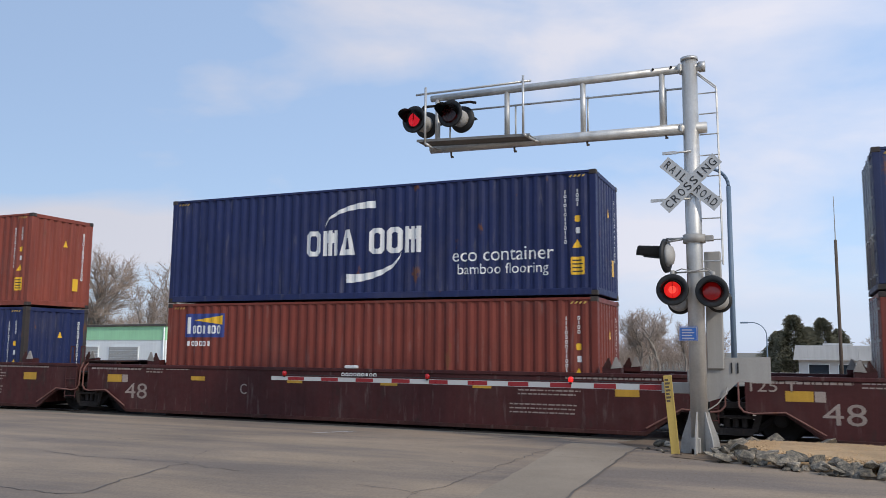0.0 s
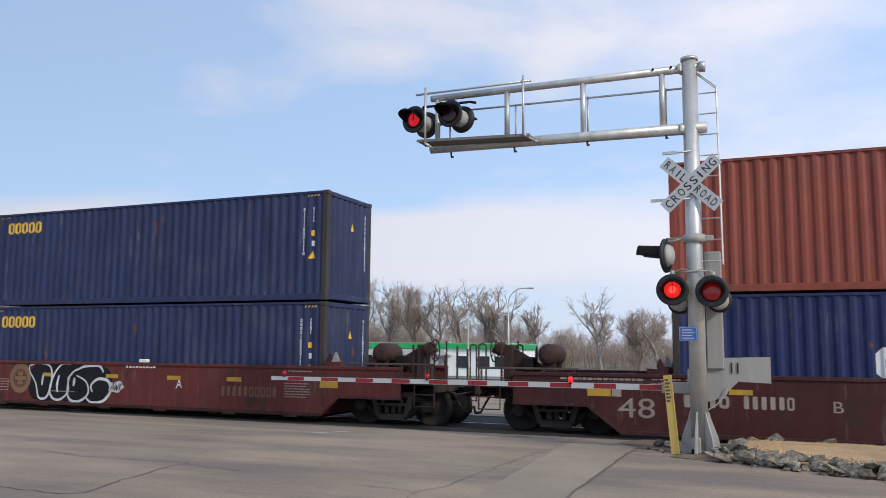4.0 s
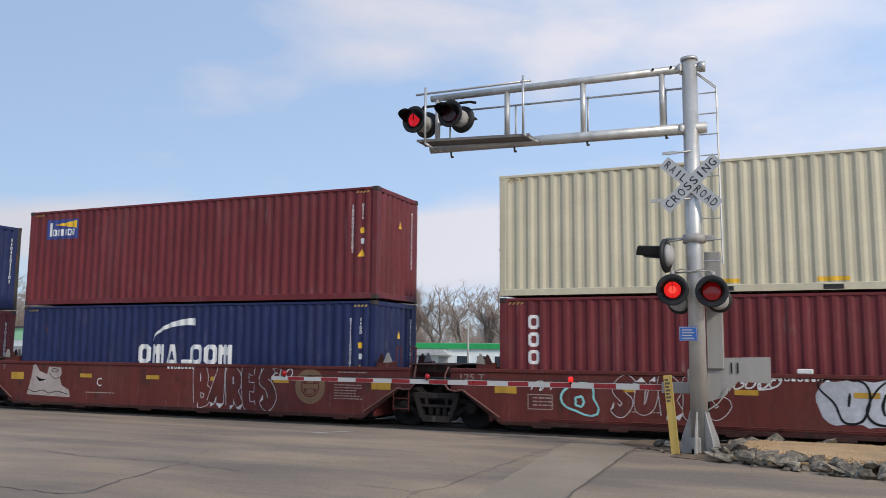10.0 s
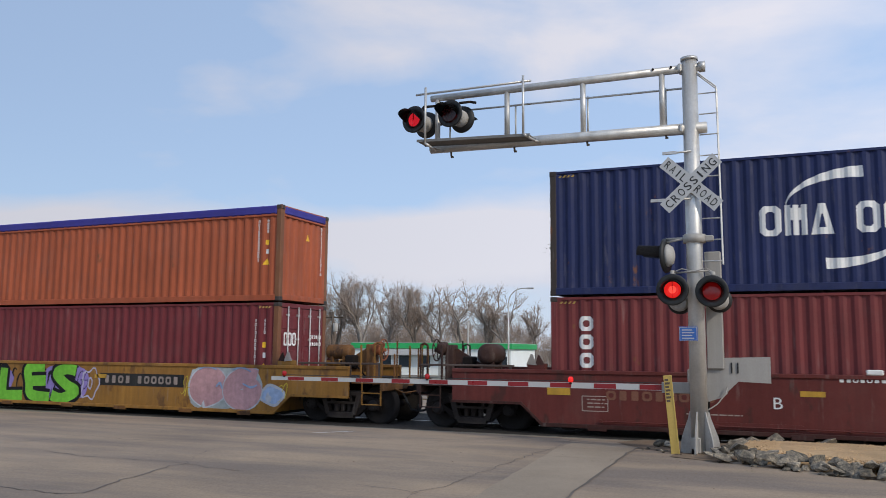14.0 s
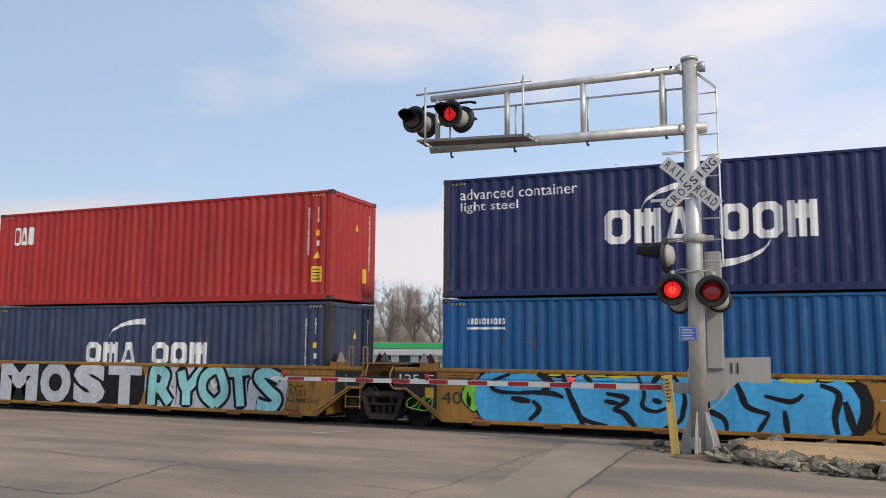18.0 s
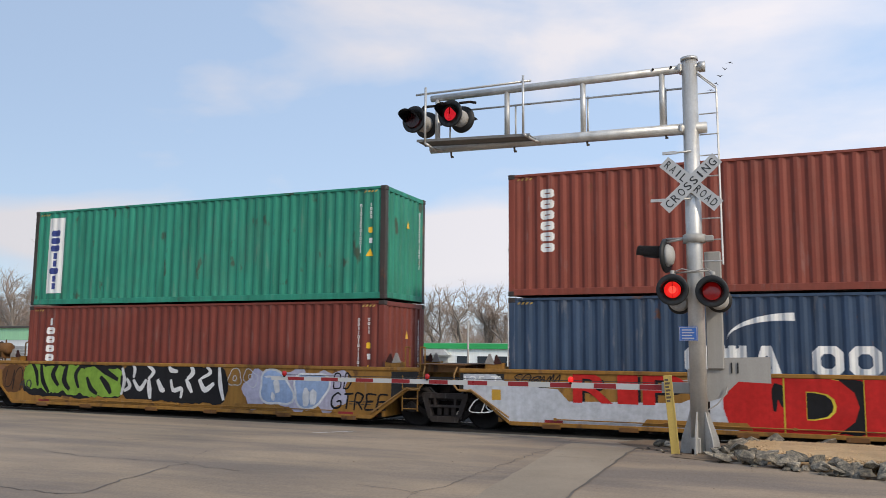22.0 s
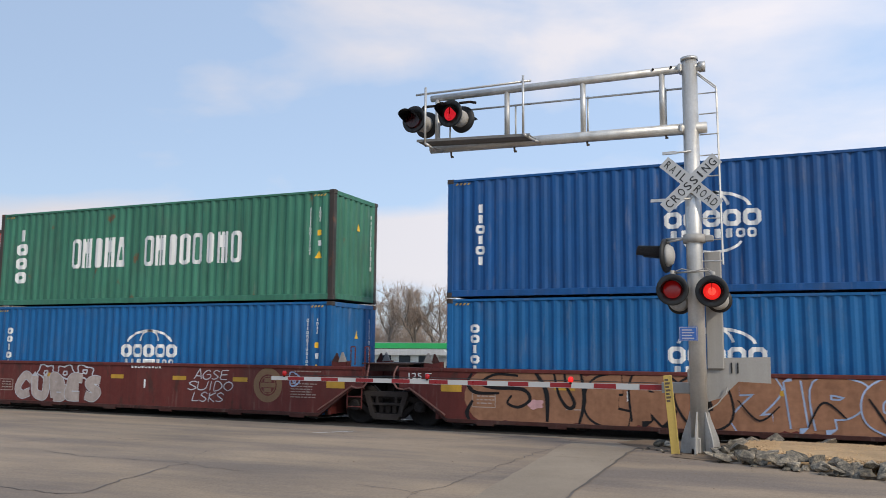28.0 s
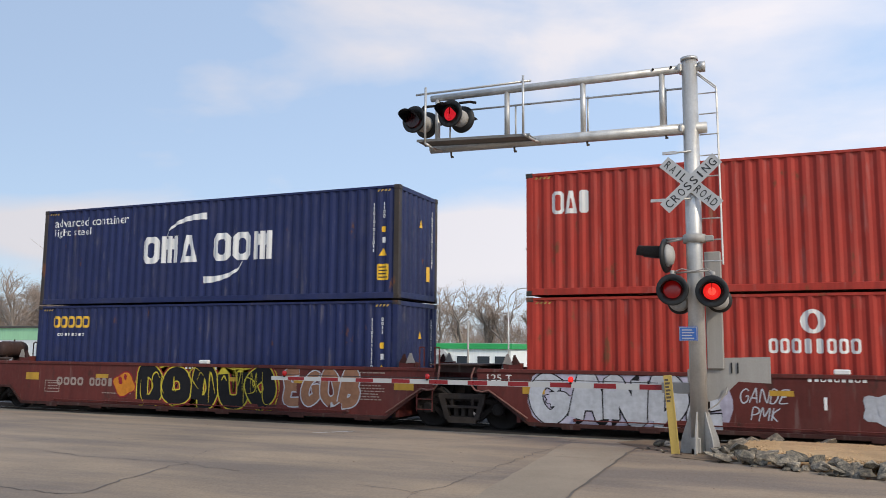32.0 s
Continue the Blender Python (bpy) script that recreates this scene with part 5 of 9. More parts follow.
def coupler_end(car, f, sgn, paint, zt):
    """The platform past the truck: draft sill, coupler, steps, rails, tank and hand brake, all under grime."""
    e = f + sgn * 0.90
    a, b = sorted((f, e))
    grime = GRIME_YELLOW if paint is YELLOW_CAR else GRIME_BROWN
    at = lambda d: f + sgn * d
    bm = bmesh.new()
    box(bm, a, b, -0.28, 0.28, 0.70, 1.02, 0.02)
    box(bm, a, b, -1.35, 1.35, 1.02, 1.07)
    box(bm, e - 0.05, e + 0.05, -1.45, 1.45, 0.86, 1.10, 0.01)
    part("end_platform", bm, grime, car)
    bm = bmesh.new()
    a2, b2 = sorted((e, e + sgn * 0.34))
    box(bm, a2, b2, -0.09, 0.09, 0.76, 0.94, 0.02)
    k0, k1 = sorted((e + sgn * 0.22, e + sgn * 0.52))
    box(bm, k0, k1, -0.19, 0.15, 0.72, 1.0, 0.05)
    part("coupler", bm, DARK_STEEL, car)
    bm = chain(bmesh.new(), [(e, -0.35, 0.85), (e + sgn * 0.15, -0.38, 0.62), (e + sgn * 0.3, -0.36, 0.36), (e + sgn * 0.46, -0.33, 0.34), (e + sgn * 0.5, -0.3, 0.5)], 0.030, 8)
    part("air_hose", bm, RUBBER, car)
    bm = chain(bmesh.new(), [(e, -0.9, 0.92), (e + sgn * 0.3, -0.8, 0.80), (e + sgn * 0.45, -0.2, 0.84)], 0.018, 6)
    part("uncoupling_lever", bm, grime, car)
    for yy in (-1.42, 1.42):
        bm = chain(bmesh.new(), [(at(0.86), yy, 0.50), (at(0.86), yy, 1.98), (at(0.76), yy, 2.03), (at(0.68), yy, 1.98), (at(0.68), yy, 1.10)], 0.022, 6)
        part("corner_grab_iron", bm, paint if paint is YELLOW_CAR else grime, car)
        bm = tube(bmesh.new(), (at(0.30), yy, 1.08), (at(0.30), yy, 1.98), 0.03, n=6)
        part("stanchion", bm, paint if paint is YELLOW_CAR else grime, car)
        for z in (0.52, 0.80):
            bm = chain(bmesh.new(), [(at(0.86), yy, z + 0.26), (at(0.86), yy, z), (at(0.34), yy, z), (at(0.34), yy, z + 0.26)], 0.015, 6)
            part("end_step", bm, paint if paint is YELLOW_CAR else grime, car)
    # grey edge rail along the platform
    bm = box(bmesh.new(), *sorted((at(-1.5), at(0.86))), -1.44, -1.38, zt + 0.06, zt + 0.11, 0.01)
    for d in (-1.4, -0.7, 0.0, 0.8):
        box(bm, at(d) - 0.02, at(d) + 0.02, -1.43, -1.39, zt - 0.3, zt + 0.06)
    part("platform_rail", bm, RAIL_STEEL, car)
    if paint is YELLOW_CAR:
        tank("air_reservoir", car, *sorted((at(-1.05), at(-0.30))), -0.75, 1.80, 0.19, grime)
    else:
        bm = lathe(bmesh.new(), [(0.10, -1.22), (0.21, -1.18), (0.25, -1.08), (0.25, -0.42), (0.21, -0.32)], (at(-0.72), 0, 1.78), "y", 20)
        for yy in (-1.05, -0.5):
            box(bm, at(-0.72) - 0.16, at(-0.72) + 0.16, yy - 0.03, yy + 0.03, 1.40, 1.62)
        part("air_reservoir", bm, grime, car, "grimy round air reservoir")
    # hand brake stand: an upright box with a long sloping plate behind it
    bm = box(bmesh.new(), at(0.30) - 0.11, at(0.30) + 0.11, -0.98, -0.66, 1.07, 2.0, 0.02)
    slab(bm, [(at(0.25), 1.30), (at(0.25), 1.90), (at(0.10), 1.88), (at(-0.65), 1.46), (at(-0.65), 1.30)], -0.84, -0.78)
    part("brake_stand", bm, grime, car, "tall grimy hand brake stand")
    bm = box(bmesh.new(), at(0.50) - 0.10, at(0.50) + 0.10, -0.98, -0.70, 1.74, 2.06, 0.05)
    lathe(bm, [(0.05, -1.06), (0.13, -1.03), (0.15, -0.98)], (at(0.50), 0, 1.90), "y", 14)
    part("brake_gear_case", bm, RUST_ORANGE if paint is YELLOW_CAR else grime, car, "rusty hand brake gear case")
    brake_wheel("brake_wheel", car, at(0.66), -0.90, 1.86, 0.26, RUST_ORANGE if paint is YELLOW_CAR else grime)
    bm = chain(bmesh.new(), [(at(0.1), -0.6, 1.35), (at(-0.2), -0.62, 1.62), (at(-0.45), -0.66, 1.50), (at(-0.7), -0.7, 1.56)], 0.028, 7)
    part("brake_piping", bm, DARK_STEEL, car)
    bm = chain(bmesh.new(), [(at(0.2), -1.0, 1.2), (at(0.0), -1.1, 1.45), (at(-0.3), -1.1, 1.42)], 0.022, 6)
    part("brake_piping", bm, DARK_STEEL, car)
    bm = box(bmesh.new(), at(-0.22) - 0.13, at(-0.22) + 0.13, -1.1, -0.75, 1.38, 1.72, 0.03)
    part("brake_valve", bm, DARK_STEEL, car)
    for xx, yy, z in ((0.45, 0.3, 2.10), (0.62, -0.2, 1.75), (0.8, 0.9, 1.9), (-0.3, 0.9, 1.9)):
        bm = tube(bmesh.new(), (at(xx), yy, 1.0), (at(xx), yy, z), 0.024, n=6)
        part("upright_lever", bm, grime, car)


# ---- painted marks on the cars ----


def car_sign(car, name, bm, material, label="", level=1):
    """Lay a painted sign on the car's side plate, over what lies there."""
    return part(name, lay_flat(bm, SIDE_Y - 0.004 * level), material, car, label)


def reflectors(car, xs, big=()):
    for x0 in xs:
        car_sign(car, "reflector", bar(bmesh.new(), x0, x0 + 0.46, 1.0, 1.11), YELLOW_REFLECTOR, "yellow reflector strip", 2)
    for x0 in big:
        car_sign(car, "reflector", bar(bmesh.new(), x0, x0 + 0.52, 0.90, 1.11), YELLOW_REFLECTOR, "large yellow reflector", 2)


def stencils(car, blocks, seed=1, material=DULL_WHITE):
    rnd = random.Random(seed)
    bm = bmesh.new()
    for x0, x1, z0, z1, rows in blocks:
        h = (z1 - z0) / rows
        for i in range(rows):
            x = x0
            end = x1 - rnd.random() * 0.25 * (x1 - x0)
            while x < end:
                w = rnd.uniform(0.04, 0.16)
                bar(bm, x, min(end, x + w), z0 + i * h + 0.32 * h, z0 + i * h + 0.68 * h)
                x += w + 0.025
    car_sign(car, "stencil_marking", bm, material, "lines of small pale stencil bars", 1)["kind"] = "stuff"


def emblem(car, x, z, r, material):
    """A round emblem: a ring, a crossbar and four plain quarters."""
    n = 28
    circle = lambda k: [(x + k * math.cos(2 * math.pi * i / n), z + k * math.sin(2 * math.pi * i / n)) for i in range(n)]
    bm = loop_band(bmesh.new(), circle(r), circle(r * 0.62))
    loop_band(bm, circle(r * 0.54), circle(r * 0.49))
    bar(bm, x - r * 0.48, x + r * 0.48, z - r * 0.13, z + r * 0.13)
    bar(bm, x - r * 0.24, x + r * 0.24, z - r * 0.42, z - r * 0.17)
    bar(bm, x - r * 0.24, x + r * 0.24, z + r * 0.17, z + r * 0.42)
    car_sign(car, "round_emblem", bm, material, "faded round emblem", 1)


def spray(name, rgb):
    return surface("spray_" + name, rgb, rough=0.75, vary=0.20, streak=0.14, grain=9, grit=0.6, bump=0, seed=len(MATS), spec=0.2)


SPRAY = {"white": spray("white", (0.62, 0.62, 0.62)), "black": spray("black", (0.012, 0.012, 0.014)), "green": spray("green", (0.17, 0.50, 0.05)),
         "violet": spray("violet", (0.26, 0.20, 0.48)), "pink": spray("pink", (0.50, 0.29, 0.30)), "sky": spray("sky_blue", (0.05, 0.33, 0.62)),
         "teal": spray("teal", (0.26, 0.58, 0.58)), "red": spray("red", (0.48, 0.020, 0.018)), "silver": spray("silver", (0.46, 0.48, 0.52)),
         "lime": spray("lime", (0.19, 0.33, 0.05)), "tan": spray("tan", (0.27, 0.135, 0.080)), "grey": spray("grey", (0.36, 0.40, 0.40)),
         "yellow": spray("yellow", (0.55, 0.45, 0.05)), "pale_blue": spray("pale_blue", (0.30, 0.40, 0.58)), "mauve": spray("mauve", (0.44, 0.42, 0.52)),
         "orange": spray("orange", (0.60, 0.22, 0.03)), "dark_red": spray("dark_red", (0.25, 0.02, 0.03)), "chalk": spray("chalk_white", (0.54, 0.54, 0.53)), "stone": spray("stone", (0.38, 0.32, 0.29)), "rust": spray("rust_brown", (0.115, 0.052, 0.022))}


def blob(rnd, x0, x1, z0, z1, n=26, rough=0.10, lean=0.0):
    """An uneven swelling outline that fills a box."""
    cx, cz, rx, rz = (x0 + x1) / 2, (z0 + z1) / 2, (x1 - x0) / 2, (z1 - z0) / 2
    p1, p2, k = rnd.uniform(0, 6.3), rnd.uniform(0, 6.3), rnd.choice((3, 4, 5))
    out = []
    for i in range(n):
        a = 2 * math.pi * i / n
        c, s = math.cos(a), math.sin(a)
        q = (abs(c) ** 2.8 + abs(s) ** 2.8) ** (-1 / 2.8)
        q *= 1 - rough + rough * math.sin(k * a + p1) * 0.9 + rough * 0.5 * math.sin(2 * a + p2)
        out.append((cx + rx * q * c + lean * rz * q * s, cz + rz * q * s))
    return out


def grown(pts, d):
    cx = sum(p[0] for p in pts) / len(pts)
    cz = sum(p[1] for p in pts) / len(pts)
    out = []
    for x, z in pts:
        v = Vector((x - cx, z - cz))
        k = 1 + d / max(0.05, v.length)
        out.append((cx + v.x * k, cz + v.y * k))
    return out


def clipped(pts, lo=0.21, hi=1.425):
    return [(x, min(hi, max(lo, z))) for x, z in pts]


def bubbles(car, x0, x1, z0, z1, n, fill, line, seed, edge=0.06, slots=True, glint=None, cloud=None, name="graffiti"):
    """Sprayed swelling letters-like shapes with dark or light edges, one after another."""
    rnd = random.Random(seed)
    w = (x1 - x0) / n
    under, over, marks, shine = bmesh.new(), bmesh.new(), bmesh.new(), bmesh.new()
    for i in range(n):
        a = x0 + i * w
        lean = rnd.uniform(-0.18, 0.18)
        p = blob(rnd, a - 0.06 * w, a + 1.08 * w, z0 + rnd.uniform(0, 0.1), z1 - rnd.uniform(0, 0.1), rough=0.12, lean=lean)
        q = clipped(grown(p, -edge))
        sheet_poly(under, clipped(p))
        sheet_poly(over, [(x, z + 0.0) for x, z in q])
        if slots:
            for _ in range(rnd.choice((1, 2, 2))):
                cx, cz = a + w * rnd.uniform(0.25, 0.75), rnd.uniform(z0 + 0.3 * (z1 - z0), z0 + 0.75 * (z1 - z0))
                sw, sh = w * rnd.uniform(0.05, 0.14), (z1 - z0) * rnd.uniform(0.10, 0.24)
                sheet_poly(marks, clipped(blob(rnd, cx - sw, cx + sw, cz - sh, cz + sh, 12, 0.1, lean)))
        if glint:
            cx, cz = a + w * rnd.uniform(0.25, 0.6), z1 - 0.2 * (z1 - z0)
            sheet_poly(shine, clipped(blob(rnd, cx - w * 0.12, cx + w * 0.12, cz - 0.03, cz + 0.03, 10, 0.1)))
    if cloud:
        bm = bmesh.new()
        for i in range(n + 1):
            a = x0 + (i - 0.5) * w
            sheet_poly(bm, clipped(blob(rnd, a, a + w * 1.1, z0 - 0.05, z1 + 0.05, rough=0.16)))
        lay_and_part(car, name + "_cloud", bm, SPRAY[cloud], 1)
    g = lay_and_part(car, name, over, SPRAY[fill], 4, 0.9)
    lay_and_part(g, name + "_edge", under, SPRAY[line], 3.2, 0.9)
    if len(marks.verts):
        for piece in islands(marks):
            lay_and_part(g, name + "_slot", piece, SPRAY[line], 8.5, 0.2)
    else:
        marks.free()
    if glint and len(shine.verts):
        lay_and_part(g, name + "_glint", shine, SPRAY[glint], 9.0, 0.2)
    else:
        shine.free()
    return g


def lay_and_part(parent, name, bm, material, level, step=0.25, label=""):
    """Lay faces on the side plate, each a hair over the one before it."""
    face_front(bm)
    for i, f in enumerate(bm.faces):
        for v in f.verts:
            v.co.y = SIDE_Y - 0.0022 * (level + step * 0.12 * (i % 9))
    return part(name, bm, material, parent, label)


def outline_tag(car, x0, x1, z0, z1, n, colour, seed, width=0.022, name="graffiti_line"):
    """A tag drawn in one thin sprayed line: open loops side by side."""
    rnd = random.Random(seed)
    bm = bmesh.new()
    w = (x1 - x0) / n
    for i in range(n):
        a = x0 + i * w
        p = clipped(blob(rnd, a, a + w * 1.02, z0, z1, 22, 0.14, rnd.uniform(-0.15, 0.15)))
        loop_band(bm, p, grown(p, -width))
        cx, cz = a + w * 0.5, rnd.uniform(z0 + 0.35 * (z1 - z0), z0 + 0.65 * (z1 - z0))
        q = blob(rnd, cx - w * 0.14, cx + w * 0.14, cz - 0.18 * (z1 - z0), cz + 0.18 * (z1 - z0), 14, 0.1)
        loop_band(bm, q, grown(q, -width))
    return car_sign(car, name, bm, SPRAY[colour], "tag sprayed in thin lines", 2)


STROKES = (((0, 1), (0.02, 0.4), (0.2, 0.05), (0.6, 0), (0.95, 0.2), (1, 1)), ((0, 0), (0, 0.7), (0.3, 1), (0.7, 1), (1, 0.7), (1, 0)),
           ((0.95, 0.8), (0.5, 1), (0.1, 0.8), (0, 0.5), (0.1, 0.15), (0.5, 0), (1, 0.25), (0.95, 0.5), (0.6, 0.5)), ((1, 0.9), (0.5, 1), (0.05, 0.75), (0.5, 0.5), (0.95, 0.25), (0.5, 0), (0, 0.1)),
           ((0, 0), (0.08, 1), (0.5, 0.3), (0.9, 1), (1, 0)), ((0.5, 0), (0.05, 0.3), (0.05, 0.75), (0.5, 1), (0.95, 0.75), (0.95, 0.3), (0.5, 0.0)),
           ((0, 0), (0.05, 1), (0.8, 0.95), (0.9, 0.6), (0.3, 0.5), (1, 0)))


def smooth_line(pts, k=5):
    """A rounded line through the points."""
    out = []
    for i in range(len(pts) - 1):
        p0, p1, p2, p3 = pts[max(i - 1, 0)], pts[i], pts[i + 1], pts[min(i + 2, len(pts) - 1)]
        for j in range(k):
            t = j / k
            out.append(tuple(0.5 * (2 * b + (c - a) * t + (2 * a - 5 * b + 4 * c - d) * t * t + (3 * b - a - 3 * c + d) * t ** 3) for a, b, c, d in zip(p0, p1, p2, p3)))
    return out + [pts[-1]]


def ribbon(bm, pts, w, taper=0.0, base=0.0):
    """A flat painted stroke of width w along a line."""
    rows = []
    n = len(pts)
    for i, p in enumerate(pts):
        a, b = pts[max(i - 1, 0)], pts[min(i + 1, n - 1)]
        d = Vector((b[0] - a[0], b[1] - a[1]))
        d = d.normalized() if d.length > 1e-6 else Vector((1, 0))
        h = w * 0.5 * (1 - taper * abs(2 * i / (n - 1) - 1))
        q = clipped([(p[0] + d.y * h, p[1] - d.x * h), (p[0] - d.y * h, p[1] + d.x * h)])
        rows.append([bm.verts.new((x, base - 0.00002 * i, z)) for x, z in q])
    for a, b in zip(rows, rows[1:]):
        bm.faces.new((a[0], b[0], b[1], a[1]))
    return bm


def lay_level(bm, level):
    """Lay strokes on the side plate without the height of one crossing another."""
    face_front(bm)
    for v in bm.verts:
        v.co.y = SIDE_Y - 0.0022 * level + v.co.y
    return bm


def ground_patch(car, x0, x1, z0, z1, colour, seed, name="graffiti_ground", level=1.5):
    """A broad sprayed ground with a wavering edge."""
    rnd = random.Random(seed + 500)
    n = max(8, int((x1 - x0) / 0.22))
    n *= 2
    top, low = [], []
    p1, p2 = rnd.uniform(0, 6), rnd.uniform(0, 6)
    for i in range(n + 1):
        x = x0 + (x1 - x0) * i / n
        e = min(1.0, min(x - x0, x1 - x) / 0.40)
        k = 0.18 + 0.82 * math.sqrt(max(0.0, 1 - (1 - e) ** 2))
        mid = (z0 + z1) / 2 + 0.08 * math.sin(p1 + x)
        wave = 0.05 + 0.05 * math.sin(x * 3.1 + p1) * math.sin(x * 1.3 + p2)
        top.append((x, mid + (z1 - mid - wave) * k + rnd.gauss(0, 0.018)))
        low.append((x, mid - (mid - z0 - wave * 0.6) * k + rnd.gauss(0, 0.018)))
    bm = bmesh.new()
    a = [bm.verts.new((x, 0, z)) for x, z in clipped(low)]
    b = [bm.verts.new((x, 0, z)) for x, z in clipped(top)]
    for i in range(n):
        bm.faces.new((a[i], a[i + 1], b[i + 1], b[i]))
    return part(name, lay_level(bm, level), SPRAY[colour], car)


def ink_lines(car, x0, x1, z0, z1, n, colour, seed, w=0.05, level=7, name="graffiti_ink"):
    """Curving inner lines and drips over a sprayed ground."""
    rnd = random.Random(seed)
    for i in range(n):
        a = x0 + (x1 - x0) * (i + rnd.uniform(0, 0.6)) / n
        b = a + (x1 - x0) / n * rnd.uniform(0.5, 1.2)
        sk = STROKES[rnd.randrange(len(STROKES))]
        h0 = rnd.uniform(z0, z0 + 0.4 * (z1 - z0))
        h1 = rnd.uniform(z0 + 0.6 * (z1 - z0), z1)
        pts = smooth_line([(a + (b - a) * u, h0 + (h1 - h0) * v) for u, v in sk[:rnd.choice((3, 4, 5))]])
        part(name, lay_level(ribbon(bmesh.new(), pts, w * rnd.uniform(0.7, 1.8), 0.8), level + 0.3 * (i % 4)), SPRAY[colour], car)


def scribble(car, x0, x1, z0, z1, colour, seed, width=0.03, name="graffiti_scrawl"):
    """A quick tag: looping marks in one running line."""
    rnd = random.Random(seed)
    n = max(2, int((x1 - x0) / (0.7 * (z1 - z0))))
    w = (x1 - x0) / n
    pts = []
    for i in range(n):
        sk = STROKES[rnd.randrange(len(STROKES))]
        sk = sk if rnd.random() < 0.7 else sk[::-1]
        a = x0 + i * w
        lo, hi = z0 + rnd.uniform(0, 0.25) * (z1 - z0), z1 - rnd.uniform(0, 0.2) * (z1 - z0)
        pts += [(a + w * (0.08 + 0.8 * u) + 0.12 * (v - 0.5), lo + (hi - lo) * v) for u, v in sk]
    return part(name, lay_level(ribbon(bmesh.new(), smooth_line(pts, 4), width * 0.8), 3), SPRAY[colour], car)


GLYPHS = {}
GLYPHS["A"] = (((0, 0), (0.45, 1), (0.6, 1), (1, 0)), ((0.2, 0.36), (0.82, 0.36)))
GLYPHS["B"] = (((0.1, 0), (0.1, 1), (0.7, 0.95), (0.75, 0.6), (0.2, 0.52), (0.95, 0.42), (0.9, 0.05), (0.1, 0)),)
GLYPHS["C"] = (((1, 0.82), (0.5, 1), (0.05, 0.72), (0.05, 0.28), (0.5, 0), (1, 0.2)),)
GLYPHS["D"] = (((0.1, 0), (0.1, 1), (0.65, 0.95), (1, 0.5), (0.65, 0.05), (0.1, 0)),)
GLYPHS["E"] = (((0.95, 1), (0.1, 0.96), (0.08, 0.5), (0.1, 0.04), (1, 0.02)), ((0.1, 0.5), (0.8, 0.54)))
GLYPHS["G"] = (((0.95, 0.85), (0.5, 1), (0.05, 0.7), (0.08, 0.25), (0.5, 0), (0.98, 0.15), (0.95, 0.48), (0.55, 0.46)),)
GLYPHS["H"] = (((0.05, 0), (0.05, 1)), ((0.95, 0), (0.95, 1)), ((0.05, 0.5), (0.95, 0.5)))
GLYPHS["I"] = (((0.5, 0), (0.5, 1)),)
GLYPHS["K"] = (((0.1, 0), (0.1, 1)), ((1, 1), (0.15, 0.5), (1, 0)))
GLYPHS["L"] = (((0.1, 1), (0.08, 0.1), (0.2, 0.02), (1, 0.08)),)
GLYPHS["M"] = (((0, 0), (0.1, 1), (0.5, 0.35), (0.9, 1), (1, 0)),)
GLYPHS["N"] = (((0.05, 0), (0.08, 1), (0.9, 0), (0.95, 1)),)
GLYPHS["O"] = (((0.5, 0), (0.03, 0.3), (0.03, 0.75), (0.5, 1), (0.97, 0.75), (0.97, 0.3), (0.5, 0)),)
GLYPHS["P"] = (((0.1, 0), (0.1, 1), (0.8, 0.95), (0.92, 0.7), (0.7, 0.46), (0.12, 0.44)),)
GLYPHS["R"] = (((0.1, 0), (0.1, 1), (0.8, 0.95), (0.9, 0.7), (0.65, 0.5), (0.15, 0.47)), ((0.4, 0.48), (1, 0)))
GLYPHS["S"] = (((0.98, 0.85), (0.5, 1), (0.05, 0.76), (0.5, 0.5), (0.95, 0.25), (0.5, 0), (0, 0.13)),)
GLYPHS["T"] = (((0, 0.98), (1, 1)), ((0.5, 0.98), (0.48, 0)))
GLYPHS["U"] = (((0, 1), (0.04, 0.25), (0.5, 0), (0.95, 0.25), (1, 1)),)
GLYPHS["V"] = (((0, 1), (0.45, 0), (0.55, 0), (1, 1)),)
GLYPHS["W"] = (((0, 1), (0.25, 0), (0.5, 0.7), (0.75, 0), (1, 1)),)
GLYPHS["Y"] = (((0, 1), (0.5, 0.48), (1, 1)), ((0.5, 0.5), (0.48, 0)))
GLYPHS["Z"] = (((0, 1), (0.95, 0.95), (0.05, 0.05), (1, 0)),)
GLYPHS["0"] = (((0.5, 0), (0.05, 0.5), (0.5, 1), (0.95, 0.5), (0.5, 0)),)
GLYPHS["1"] = (((0.5, 0), (0.5, 1)),)
GLYPHS["2"] = (((0.05, 0.8), (0.5, 1), (0.9, 0.7), (0.05, 0.05), (1, 0)),)
GLYPHS[" "] = ()


def glyph_lines(rnd, ch, a, b, lo, hi, wild=0.05, lean=0.0):
    """The strokes of one hand-drawn letter in a box."""
    out = []
    for sk in GLYPHS[ch]:
        out.append(smooth_line([(a + (b - a) * (u + rnd.gauss(0, wild)) + lean * (v - 0.5), lo + (hi - lo) * (v + rnd.gauss(0, wild * 0.6))) for u, v in sk], 7))
    return out


def spread_out(text, x0, x1):
    """Where each letter of a word begins and ends."""
    wide = [{"I": 0.55, "1": 0.5, "M": 1.25, "W": 1.25, " ": 0.6}.get(ch, 1.0) for ch in text]
    k = (x1 - x0) / sum(wide)
    spots, x = [], x0
    for ch, w in zip(text, wide):
        spots.append((ch, x, x + w * k))
        x += w * k
    return spots


